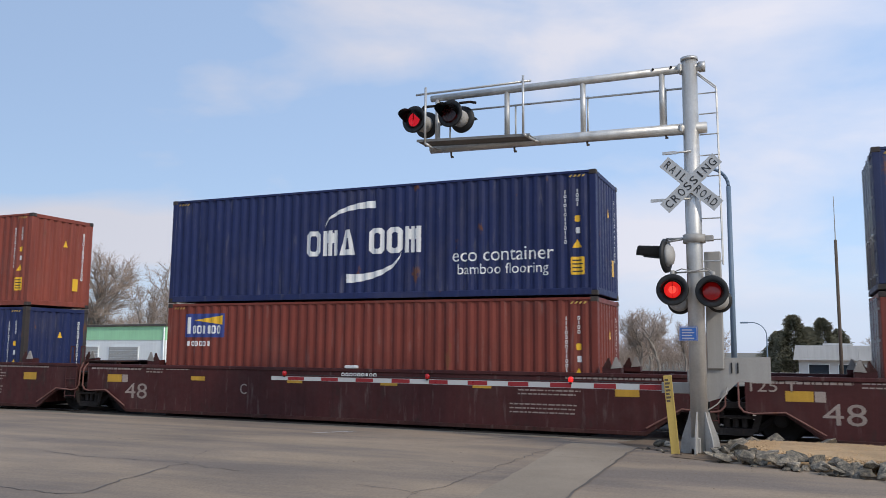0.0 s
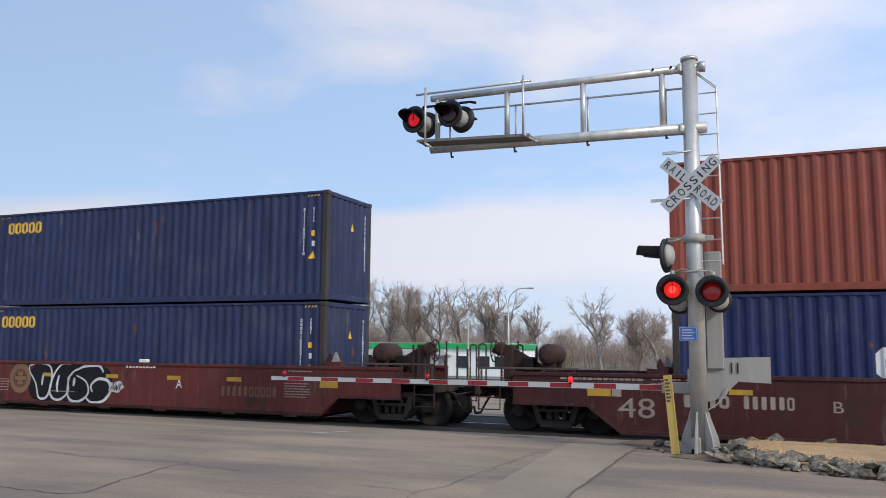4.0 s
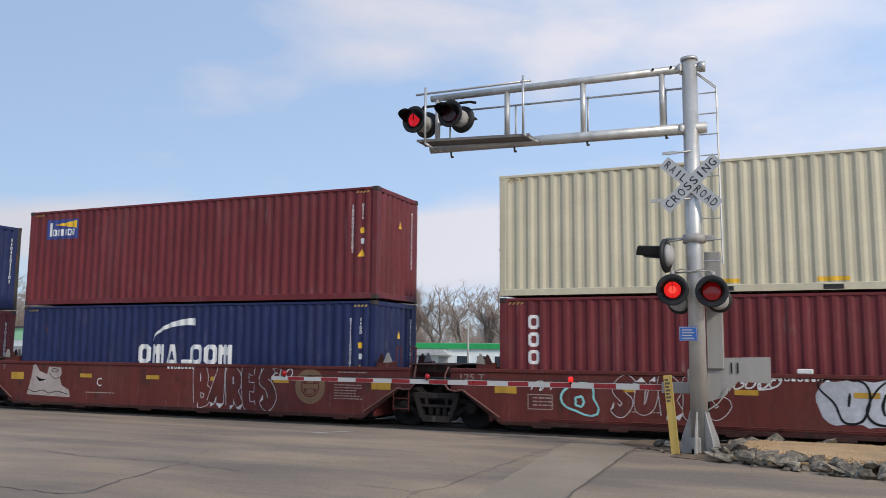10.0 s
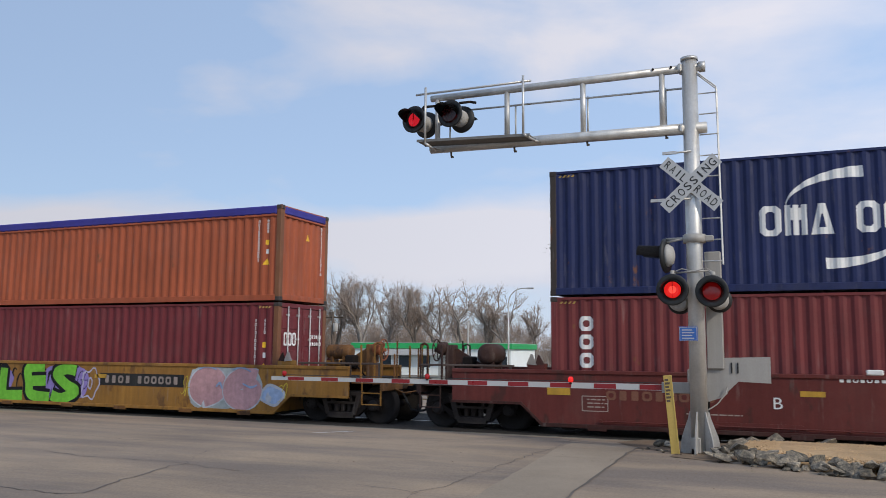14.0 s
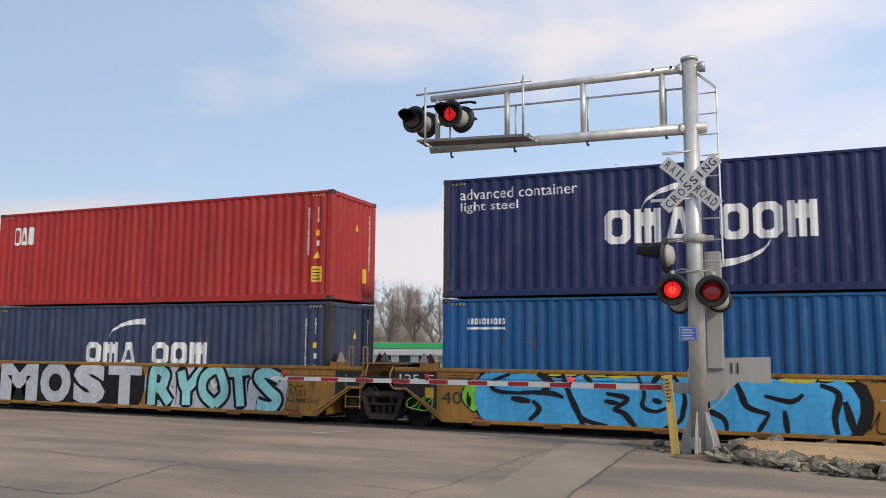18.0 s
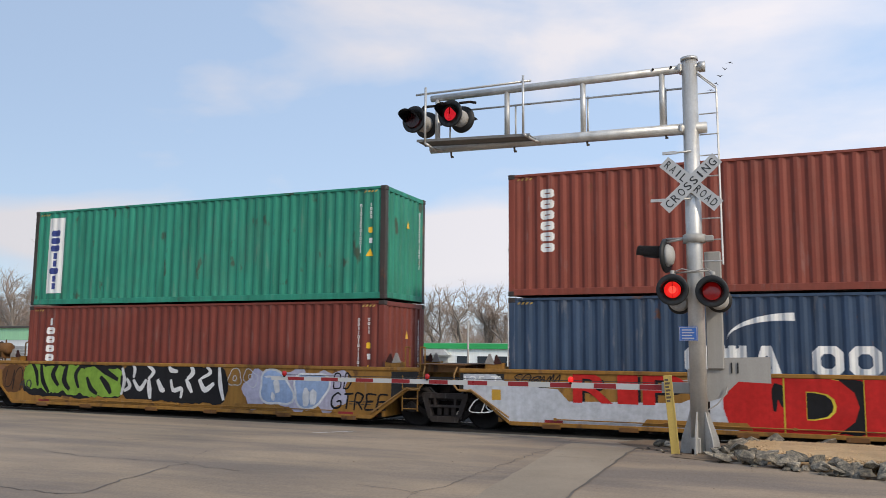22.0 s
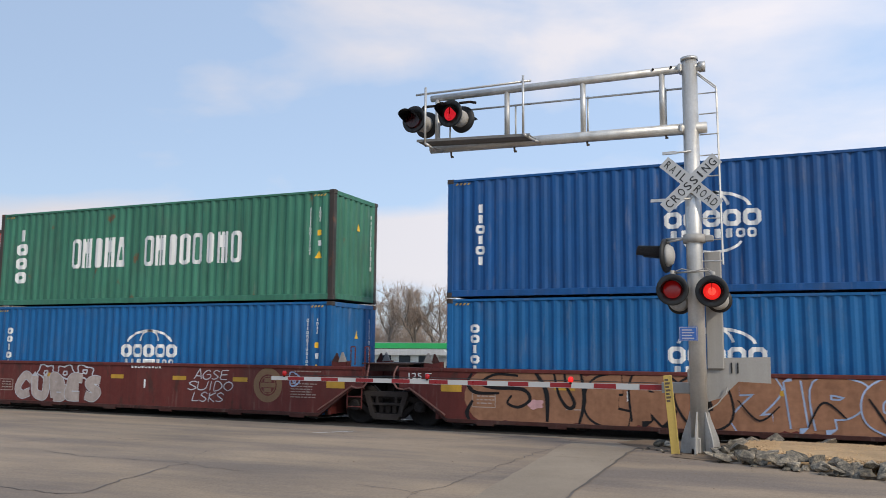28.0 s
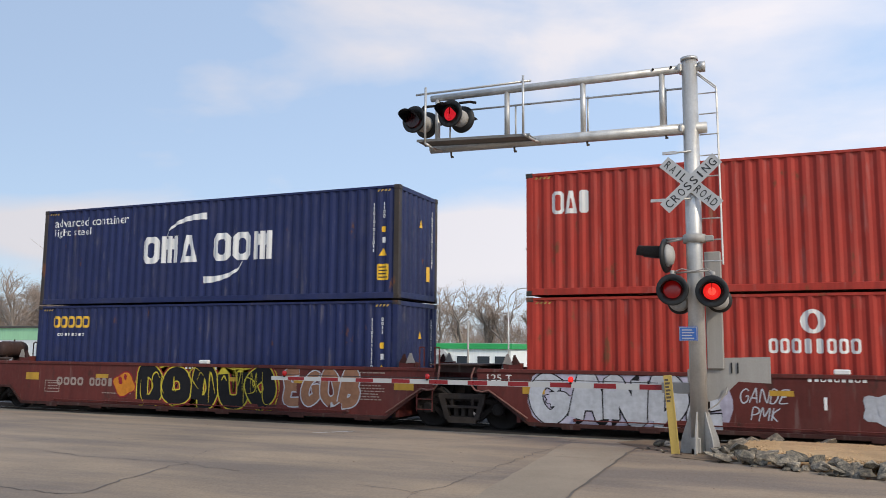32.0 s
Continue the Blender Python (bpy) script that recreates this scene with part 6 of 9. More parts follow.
def sprayed_word(car, text, x0, x1, z0, z1, fill, line, seed, thick=0.34, edge=0.05, under=None, wild=0.05, level=3.0, halo=None):
    """A piece of heavy sprayed letters: filled strokes with an edge, each letter a little over the one before it."""
    rnd = random.Random(seed)
    fill_paint = SPRAY[fill] if fill in SPRAY else BROWN_CAR
    if under:
        ground_patch(car, x0 - 0.12, x1 + 0.12, z0 - 0.05, z1 + 0.05, under, seed, "graffiti_ground")
    for i, (ch, a, b) in enumerate(spread_out(text, x0, x1)):
        t = (b - a if ch != "I" else (b - a) * 1.5) * thick * rnd.uniform(0.92, 1.08)
        w0, w1 = a + t * 0.46, b - t * 0.40
        lines = glyph_lines(rnd, ch, w0, w1, z0 + t * 0.45 + rnd.uniform(0, 0.06), z1 - t * 0.45 - rnd.uniform(0, 0.06), wild, rnd.uniform(-0.10, 0.16))
        lv = level + 1.3 * i
        bm, rim, glow = bmesh.new(), bmesh.new(), bmesh.new()
        for j, pts in enumerate(lines):
            ribbon(bm, pts, t, 0, -0.0004 * j)
            ribbon(rim, [pts[0]] + pts + [pts[-1]], t + 2 * edge, 0, -0.0002 * j)
            if halo:
                ribbon(glow, pts, t + 4.4 * edge, 0, -0.0002 * j)
        g = part("graffiti_letter", lay_level(bm, lv + 0.75), fill_paint, car, "sprayed letter " + ch)
        part("graffiti_edge", lay_level(rim, lv), SPRAY[line], g)
        if halo:
            part("graffiti_halo", lay_level(glow, 2.0 + 0.12 * i), SPRAY[halo], g)
        else:
            glow.free()


def scrawled_word(car, text, x0, x1, z0, z1, colour, seed, width=0.03, level=3):
    """A word written in one thin sprayed line."""
    rnd = random.Random(seed)
    bm = bmesh.new()
    for ch, a, b in spread_out(text, x0, x1):
        for pts in glyph_lines(rnd, ch, a, b - (b - a) * 0.18, z0, z1, 0.04, 0.06):
            ribbon(bm, pts, width, 0.3)
    part("graffiti_scrawl", lay_level(bm, level), SPRAY[colour], car, "thin sprayed word " + text)


def inked(car, lines, colour, width, level, name="graffiti_ink"):
    """Freehand sprayed lines, each a stroke that swells in its middle."""
    for i, pts in enumerate(lines):
        part(name, lay_level(ribbon(bmesh.new(), smooth_line(list(pts), 6), width * (0.85 + 0.1 * (i % 4)), 0.45), level + 0.25 * (i % 4)), SPRAY[colour], car)


def throw_up(car, x0, x1, z0, z1, fill, line, seed, width=0.05):
    """Four fat rounded letters run together: a filled ground with their outlines drawn on it."""
    ground_patch(car, x0 - 0.05, x1 + 0.05, z0 - 0.03, z1 + 0.04, fill, seed)
    hooks = (((0.0, 0.93), (0.1, 1.01), (0.26, 0.93), (0.29, 0.54), (0.24, 0.11), (0.14, 0.08), (0.09, 0.47), (0.01, 0.77), (0.0, 0.93)),
             ((0.18, 0.7), (0.17, 0.41)), ((0.38, 0.7), (0.36, 0.44), (0.37, 0.24)), ((0.57, 0.64), (0.56, 0.41)),
             ((0.51, 0.99), (0.41, 0.99), (0.33, 0.77), (0.27, 0.34), (0.31, 0.08), (0.41, 0.05), (0.5, 0.28), (0.49, 0.61), (0.54, 0.74)),
             ((0.59, 0.87), (0.51, 0.67), (0.49, 0.24), (0.54, 0.03), (0.65, 0.03), (0.74, 0.24), (0.71, 0.54), (0.59, 0.7)),
             ((0.91, 0.8), (0.85, 0.97), (0.69, 0.95), (0.59, 0.84)),
             ((0.79, 0.28), (0.77, 0.44), (0.85, 0.62), (0.97, 0.57), (1.0, 0.31), (0.92, 0.05), (0.79, 0.0), (0.72, 0.11)))
    inked(car, [[(x0 + (x1 - x0) * u, z0 + (z1 - z0) * v) for u, v in h] for h in hooks], line, width, 4, "graffiti_outline")


def block_letters(car, text, x0, x1, z0, z1, colour, level, bold):
    """A word in tall straight block letters, each a part of its own."""
    for ch, a, b in spread_out(text, x0, x1):
        bm = letters(bmesh.new(), ch, a + 0.05, b - 0.05, z0, z1, bold)
        for v in bm.verts:
            v.co.z = min(1.425, max(0.21, v.co.z))
        part("graffiti_letter", lay_level(bm, level), SPRAY[colour], car, "sprayed block letter " + ch)


def number_words(car, text, x0, x1, z0, z1, material=DULL_WHITE, level=2):
    for piece in islands(letters(bmesh.new(), text, x0, x1, z0, z1)):
        car_sign(car, "character", piece, material, "painted character of " + text, level)


def block_row(car, x0, x1, z0, z1, n, material, seed=1, label="row of painted trade mark bars"):
    for piece in islands(mark_row(bmesh.new(), x0, x1, z0, z1, n, 0.4, 0.18, seed)):
        car_sign(car, "painted_bar", piece, material, label, 2)


def cars():
    old = "old dark brown well car with worn stencils"
    for key, l, r in (("a", "art", "art"), ("b", "art", "art"), ("c", "end", "art")):
        c = well_car(key, OLD_BROWN, "fortyeight", l, r, old)
        reflectors(c, (1.16, 4.22, 6.9, 9.3), (-1.79, 12.6))
        car_sign(c, "white_tag", bar(bmesh.new(), -1.25, -1.05, 0.9, 1.11), DULL_WHITE, "", 1.5)
        number_words(c, "48", -1.12, -0.34, 0.46, 0.88)
        stencils(c, [(-0.4, 0.2, 1.16, 1.32, 2), (0.3, 1.3, 1.25, 1.31, 1), (10.4, 12.0, 0.86, 1.2, 4), (10.2, 12.2, 0.45, 0.72, 3), (-2.4, -0.4, 1.2, 1.34, 1), (11.5, 13.6, 1.22, 1.34, 1)], 3)
        block_row(c, 5.8, 6.8, 1.20, 1.29, 9, WHITE_DECAL, 5, "row of small white bars")
        if key == "b":
            number_words(c, "C", 2.78, 2.98, 0.68, 0.95)
        if key == "a":
            number_words(c, "125 T", -2.45, -1.55, 1.08, 1.32)
        if key == "c":
            number_words(c, "B", 3.1, 3.28, 0.70, 0.92)
            block_row(c, 0.21, 1.18, 0.72, 0.98, 4, DULL_WHITE, 3)
            block_row(c, 1.41, 2.41, 0.72, 0.98, 6, DULL_WHITE, 4, "row of painted number bars")
        bm = box(bmesh.new(), 5.9, 6.25, -1.54, -1.42, 1.395, 1.47, 0.02)
        part("white_valve_box", bm, WHITE_DECAL, c, "small white box on the top chord")

    brown = "mineral-brown well car sprayed with graffiti"
    ends = {"d": ("art", "end"), "h": ("end", "art"), "n": ("art", "end"), "r": ("end", "art")}
    for key in "defghnopqr":
        l, r = ends.get(key, ("art", "art"))
        c = well_car(key, BROWN_CAR, "forty", l, r, brown)
        reflectors(c, (2.75, 5.2, 7.4, 9.4), (0.0, 12.25))
        stencils(c, [(0.9, 1.4, 0.62, 0.86, 3), (11.2, 12.0, 0.62, 1.02, 6), (11.3, 12.2, 1.26, 1.34, 1), (3.0, 4.2, 0.55, 0.62, 1)], ord(key))
        car_sign(c, "notice_frame", loop_band(bmesh.new(), cut_box(0.78, 1.36, 0.56, 0.90, 0.01), cut_box(0.80, 1.34, 0.58, 0.88, 0.005)), DULL_WHITE, "", 1)
        bm = box(bmesh.new(), 6.4, 6.7, -1.54, -1.42, 1.445, 1.55, 0.02)
        part("white_valve_box", bm, WHITE_DECAL, c, "small white box on the top chord")
        block_row(c, 5.9, 7.0, 1.30, 1.385, 9, WHITE_DECAL, 7, "row of small white bars")
        if l == "art":
            number_words(c, "125 T", -0.85, -0.25, 1.17, 1.32, WHITE_DECAL if key in "opqr" else DULL_WHITE)
        white_disc = key == "q"
        if key in "defghnopq":
            x = {"d": 1.84, "n": 1.92}.get(key, 10.5)
            emblem(c, x, 0.93, 0.44, WHITE_DECAL if white_disc else EMBLEM_TAN)
        decorate(key, c)
    yellow = "dirty yellow well car covered in graffiti"
    for key in "ijklm":
        l, r = {"i": ("art", "end"), "m": ("end", "art")}.get(key, ("art", "art"))
        c = well_car(key, YELLOW_CAR, "forty", l, r, yellow)
        if l == "art":
            car_sign(c, "black_panel", sheet_poly(bmesh.new(), [(-1.09, 0.97), (-0.82, 0.97), (-0.05, 0.30), (0.0, 0.30), (0.0, 1.34), (-1.09, 1.34)]), BLACK_PANEL, "dull black end panel", 1)
            number_words(c, "125 T", -0.98, -0.09, 1.08, 1.28, WHITE_DECAL, 2)
            car_sign(c, "yellow_tag", bar(bmesh.new(), -0.3, -0.08, 0.74, 0.98), YELLOW_REFLECTOR, "", 2)
            scribble(c, -0.8, -0.1, 0.45, 0.8, "white" if key != "j" else "green", ord(key))
        if r == "art":
            car_sign(c, "black_panel", sheet_poly(bmesh.new(), [(12.55, 0.6), (12.95, 0.97), (13.28, 0.97), (13.28, 1.34), (12.55, 1.34)]), BLACK_PANEL, "dull black end panel", 1)
        if key != "l":
            number_words(c, "40", 0.13, 0.63, 0.62, 0.90, BLACK_SHEET)
        reflectors(c, (6.2,) if key == "i" else (), ())
        stencils(c, [(11.4, 12.1, 0.5, 0.62, 2), (0.3, 1.0, 1.2, 1.3, 2)], ord(key), BLACK_SHEET)
        for x0 in (0.95, 11.1):
            car_sign(c, "red_notice", bar(bmesh.new(), x0, x0 + 0.42, 0.24, 0.34), RED_SHEET, "", 2)
        decorate(key, c)


def decorate(key, c):
    if key == "d":
        throw_up(c, 2.20, 5.40, 0.30, 1.37, "black", "white", 5, 0.085)
        bubbles(c, 5.35, 5.85, 0.5, 0.98, 1, "white", "silver", 6, 0.03, slots=False)
        scrawled_word(c, "AWK", 5.42, 5.85, 0.66, 0.86, "black", 6, 0.03, 8)
        number_words(c, "A", 7.72, 7.92, 0.78, 1.02, WHITE_DECAL)
        block_row(c, 9.2, 11.0, 0.62, 0.88, 10, FAINT_STENCIL, 4)
    elif key == "e":
        sprayed_word(c, "DAIRS", 6.85, 9.32, 0.30, 1.40, "car", "white", 7, 0.46, 0.014)
        scrawled_word(c, "AMONG", 9.2, 10.2, 1.16, 1.37, "white", 8, 0.028)
        outline_tag(c, 1.70, 2.50, 0.60, 1.30, 1, "teal", 9, 0.03)
        scribble(c, 1.75, 2.45, 0.65, 1.05, "teal", 90, 0.035)
        scribble(c, 1.3, 1.65, 1.05, 1.25, "white", 91, 0.025)
        number_words(c, "E", 3.50, 3.66, 0.75, 0.98, WHITE_DECAL)
    elif key == "f":
        throw_up(c, 6.77, 9.90, 0.46, 1.36, "silver", "black", 11, 0.06)
        scrawled_word(c, "AWK", 9.30, 9.78, 0.62, 0.86, "black", 12, 0.03, 14)
        sprayed_word(c, "SURES", 2.66, 5.15, 0.45, 1.38, "car", "white", 13, 0.44, 0.014)
        outline_tag(c, 1.49, 2.45, 0.44, 1.2, 1, "teal", 14, 0.05)
        scribble(c, 0.9, 1.4, 0.95, 1.2, "white", 15, 0.03)
        scribble(c, 5.2, 6.1, 1.1, 1.38, "white", 16, 0.04)
    elif key == "g":
        shoe = [(0.68, 0.46), (2.40, 0.42), (2.36, 0.62), (2.06, 0.76), (1.96, 0.98), (2.04, 1.08), (1.99, 1.27), (1.52, 1.29), (1.46, 1.06), (1.14, 1.16), (0.98, 1.36), (0.88, 1.32), (0.82, 0.9)]
        g = part("graffiti_shape", lay_level(sheet_poly(bmesh.new(), shoe), 2), SPRAY["stone"], c, "pale stone-coloured sprayed boot shape")
        part("graffiti_ink", lay_level(ribbon(bmesh.new(), smooth_line([(1.02, 1.02), (1.18, 0.90), (1.44, 0.92)]), 0.09, 0.9), 4), SPRAY["black"], g)
        part("graffiti_ink", lay_level(ribbon(bmesh.new(), smooth_line([(0.72, 0.62), (1.0, 0.54), (1.3, 0.60), (1.6, 0.52), (1.9, 0.58), (2.34, 0.50)]), 0.018), 4), SPRAY["black"], g)
        part("graffiti_ink", lay_level(ribbon(bmesh.new(), smooth_line([(1.55, 1.10), (1.75, 0.95), (1.95, 0.98)]), 0.018), 4), SPRAY["black"], g)
        part("graffiti_ink", lay_level(ribbon(bmesh.new(), smooth_line([(1.62, 1.18), (1.75, 1.24), (1.90, 1.18), (1.76, 1.13), (1.62, 1.18)]), 0.018), 4), SPRAY["black"], g)
        sprayed_word(c, "BARES", 6.85, 9.49, 0.28, 1.41, "car", "white", 18, 0.46, 0.015)
        scrawled_word(c, "WIELO", 9.0, 10.0, 1.12, 1.36, "white", 19, 0.03)
        number_words(c, "C", 3.41, 3.59, 0.77, 1.0, WHITE_DECAL)
    elif key == "h":
        throw_up(c, 6.9, 9.5, 0.42, 1.36, "silver", "black", 21, 0.055)
        scribble(c, 9.6, 10.1, 0.6, 0.9, "black", 22)
        number_words(c, "B", 4.70, 4.87, 0.74, 0.97, WHITE_DECAL)
        block_row(c, 1.3, 3.6, 0.82, 1.02, 9, FAINT_STENCIL, 9)
    elif key == "i":
        ground_patch(c, 1.25, 3.0, 0.5, 1.30, "violet", 23)
        ground_patch(c, 4.2, 6.0, 0.35, 1.36, "violet", 24)
        sprayed_word(c, "ALES", 1.30, 5.65, 0.22, 1.44, "green", "black", 23, 0.28, 0.10, wild=0.08)
        ink_lines(c, 1.5, 5.6, 0.30, 1.38, 16, "black", 230, 0.06, 2.4)
        scribble(c, 0.95, 1.35, 0.95, 1.2, "violet", 231, 0.03)
        scribble(c, 5.55, 6.0, 0.5, 1.2, "black", 232, 0.025)
        p = car_sign(c, "number_panel", bar(bmesh.new(), 6.40, 9.40, 0.80, 1.14), BLACK_PANEL, "black number panel", 1)
        for piece in islands(mark_row(bmesh.new(), 6.55, 9.25, 0.87, 1.08, 10, 0.3, 0.25, 4, (3,))):
            part("painted_bar", lay_flat(piece, SIDE_Y - 0.008), DULL_WHITE, p)
        ground_patch(c, 9.55, 11.95, 0.26, 1.42, "grey", 22, "graffiti_cloud", 1.2)
        sprayed_word(c, "OG", 9.62, 11.9, 0.27, 1.38, "pink", "silver", 24, 0.44, 0.035, wild=0.03)
        inked(c, (((9.9, 1.30), (10.2, 1.38), (10.5, 1.30)), ((11.0, 1.30), (11.3, 1.37), (11.6, 1.26)), ((11.35, 0.95), (11.6, 0.86), (11.8, 0.92)), ((10.5, 0.85), (10.62, 0.95), (10.7, 0.8))), "pale_blue", 0.06, 12)
        bubbles(c, 11.9, 12.6, 0.35, 1.05, 1, "pale_blue", "silver", 28, 0.07)
        scribble(c, 9.35, 9.65, 0.5, 1.1, "yellow", 25, 0.02)
        scribble(c, 12.4, 12.7, 0.45, 1.0, "yellow", 251, 0.02)
        outline_tag(c, 5.7, 6.4, 0.3, 1.35, 1, "mauve", 26, 0.05)
    elif key == "j":
        # one broad blue field, its letters parted by swelling black lines
        ground_patch(c, 0.90, 9.20, 0.21, 1.43, "black", 26, "graffiti_shadow", 1.0)
        bubbles(c, 1.3, 8.9, 1.20, 1.43, 11, "yellow", "black", 272, 0.03, slots=False, name="graffiti_spot")
        ground_patch(c, 0.98, 2.05, 0.21, 1.42, "sky", 27, level=11)
        ground_patch(c, 1.55, 5.30, 0.21, 1.36, "sky", 28, level=11.4)
        ground_patch(c, 4.60, 7.25, 0.21, 1.39, "sky", 29, level=11.8)
        ground_patch(c, 6.60, 8.95, 0.21, 1.36, "sky", 30, level=12.2)
        inked(c, (((1.83, 1.34), (1.38, 1.14), (1.55, 0.94), (2.29, 0.92)), ((3.07, 0.84), (2.78, 0.93), (2.1, 0.94)), ((2.35, 0.76), (2.51, 0.57), (2.27, 0.32)),
                  ((3.05, 1.36), (3.21, 0.9), (3.39, 0.52), (3.52, 0.22)), ((3.32, 0.59), (3.56, 0.37), (4.03, 0.27)), ((4.01, 0.96), (4.47, 0.86), (4.16, 0.62)), ((4.16, 0.62), (4.39, 0.55), (4.58, 0.33), (4.67, 0.22))), "black", 0.13, 14)
        inked(c, (((4.70, 1.36), (4.83, 0.98), (4.79, 0.71), (5.06, 0.61), (5.36, 0.73)), ((5.45, 1.38), (5.66, 0.95), (5.63, 0.66), (5.55, 0.43), (5.2, 0.25)), ((5.96, 1.01), (5.88, 0.78), (6.4, 0.54), (6.49, 0.28)),
                  ((6.62, 1.40), (6.77, 1.06), (6.9, 0.77), (7.31, 0.64)), ((7.31, 0.64), (7.15, 0.38), (7.07, 0.27)), ((7.22, 1.0), (7.71, 0.9), (7.95, 1.05)), ((7.59, 0.72), (7.64, 0.22))), "black", 0.12, 14)
        inked(c, (((8.26, 1.24), (8.58, 1.07), (8.5, 0.61), (8.54, 0.29)), ((8.69, 0.93), (8.77, 0.61), (8.85, 0.3)), ((2.47, 1.36), (2.77, 1.17), (2.59, 0.97))), "black", 0.17, 14)
        inked(c, (((3.53, 1.34), (3.72, 1.19)), ((5.17, 1.37), (5.0, 1.21)), ((6.3, 1.39), (6.55, 1.24)), ((1.85, 0.80), (2.30, 0.74)), ((3.97, 0.80), (4.29, 0.75)), ((5.0, 0.86), (5.2, 0.8))), "black", 0.13, 14.5)
        bubbles(c, 0.65, 1.1, 0.4, 1.3, 1, "green", "black", 28, 0.03)
        scribble(c, 8.8, 9.6, 0.3, 0.8, "black", 29)
        scrawled_word(c, "THCE", 9.3, 11.0, 0.42, 0.98, "grey", 30, 0.028)
        scribble(c, 9.2, 9.5, 1.3, 1.4, "black", 31, 0.02)
    elif key == "k":
        ground_patch(c, 0.72, 6.50, 0.21, 1.43, "black", 32, "graffiti_shadow", 1.2)
        block_letters(c, "MOST", 0.84, 6.42, 0.25, 1.42, "silver", 5.6, 0.07)
        sprayed_word(c, "RYOTS", 6.60, 11.05, 0.22, 1.42, "teal", "black", 33, 0.30, 0.085, "silver", 0.08)
        ink_lines(c, 6.6, 11.0, 0.3, 1.38, 10, "black", 330, 0.05, 2.4)
        ink_lines(c, 6.6, 11.0, 0.3, 1.38, 7, "white", 331, 0.04, 2.6)
        scribble(c, 0.15, 0.7, 0.95, 1.3, "black", 34, 0.03)
        scrawled_word(c, "2021", 5.45, 6.0, 0.28, 0.46, "black", 35, 0.025)
        outline_tag(c, 11.1, 11.7, 0.5, 1.0, 2, "black", 36)
    elif key == "l":
        sheet = [(-0.74, 0.92), (0.17, 0.24), (5.2, 0.24), (5.3, 0.95), (4.5, 1.05), (3.9, 0.80), (1.5, 0.76), (1.25, 1.02), (0.1, 1.10), (-0.2, 1.32), (-1.0, 1.32), (-1.0, 0.95)]
        part("graffiti_ground", lay_level(sheet_poly(bmesh.new(), sheet), 3.4), SPRAY["silver"], c, "broad silver spray over the end of the side")
        ground_patch(c, 4.2, 5.4, 0.9, 1.3, "silver", 36, level=1.8)
        ground_patch(c, 4.75, 12.6, 0.20, 1.43, "red", 39, level=4.0)
        ground_patch(c, 5.9, 12.3, 0.26, 1.40, "black", 38, "graffiti_shadow", 4.4)
        for dx, dz, lv, mat in ((0.06, -0.05, 2.4, "black"), (0, 0, 4.5, "red")):
            block_letters(c, "RIP", 1.55 + dx, 4.05 + dx, 0.74 + dz, 1.38 + dz, mat, lv, 0.02)
        ink_lines(c, 5.4, 12.3, 0.25, 1.4, 7, "black", 390, 0.22, 5.0, "graffiti_shadow")
        block_letters(c, "DIREE", 5.85, 12.45, 0.22, 1.43, "yellow", 6.2, 0.075)
        block_letters(c, "DIREE", 5.88, 12.42, 0.24, 1.41, "red", 7.6, 0.06)
        bubbles(c, 3.9, 4.9, 1.0, 1.32, 2, "tan", "silver", 40, 0.03, slots=False, name="graffiti_dots")
        scribble(c, 0.2, 1.3, 1.05, 1.35, "black", 40)
    elif key == "m":
        ground_patch(c, 0.20, 4.25, 0.40, 1.45, "black", 40, "graffiti_shadow", 1.0)
        for a, b, z0, z1, sd in ((0.28, 1.25, 0.62, 1.42, 401), (0.95, 2.05, 0.50, 1.38, 402), (1.75, 2.75, 0.46, 1.42, 403), (2.45, 3.45, 0.42, 1.36, 404), (3.05, 4.20, 0.44, 1.30, 405)):
            ground_patch(c, a, b, z0, z1, "lime", sd, level=2.0 + 0.4 * (sd % 3))
        inked(c, (((0.6, 1.39), (0.79, 1.13), (0.88, 0.72)), ((0.97, 1.38), (1.07, 0.89), (1.34, 0.53)), ((1.65, 1.38), (1.47, 1.06), (1.7, 0.74)), ((2.01, 1.36), (1.92, 0.91), (2.14, 0.64)),
                  ((2.62, 1.39), (2.36, 1.08), (2.49, 0.69)), ((2.79, 1.01), (2.96, 0.7), (3.21, 0.55)), ((3.05, 1.38), (3.47, 1.19), (3.96, 0.96)), ((3.3, 1.03), (3.55, 0.8), (3.71, 0.57))), "black", 0.17, 4)
        ground_patch(c, 4.05, 7.75, 0.36, 1.44, "black", 42, "graffiti_shadow", 4.6)
        inked(c, (((4.28, 1.01), (4.4, 0.79), (4.2, 0.66)), ((4.52, 0.98), (4.76, 0.72), (4.99, 0.99)), ((5.07, 0.99), (5.14, 0.47)), ((5.38, 1.0), (5.53, 0.74), (5.64, 0.73)),
                  ((5.84, 1.01), (5.94, 0.72), (6.21, 0.77), (6.2, 0.51)), ((6.36, 1.03), (6.57, 0.67)), ((6.8, 1.04), (7.0, 0.76), (7.29, 0.94))), "white", 0.15, 6)
        inked(c, (((4.49, 1.38), (4.56, 1.25), (4.52, 1.02)), ((5.0, 1.38), (5.23, 1.21), (5.05, 1.0)), ((5.77, 1.39), (5.84, 1.26), (6.07, 1.23)), ((6.51, 1.39), (6.58, 1.2), (6.40, 1.03)),
                  ((7.02, 1.38), (7.16, 1.22), (6.85, 1.05)), ((4.1, 1.30), (4.2, 0.95), (4.1, 0.55)), ((7.45, 1.38), (7.5, 0.9), (7.62, 0.5))), "white", 0.13, 6)
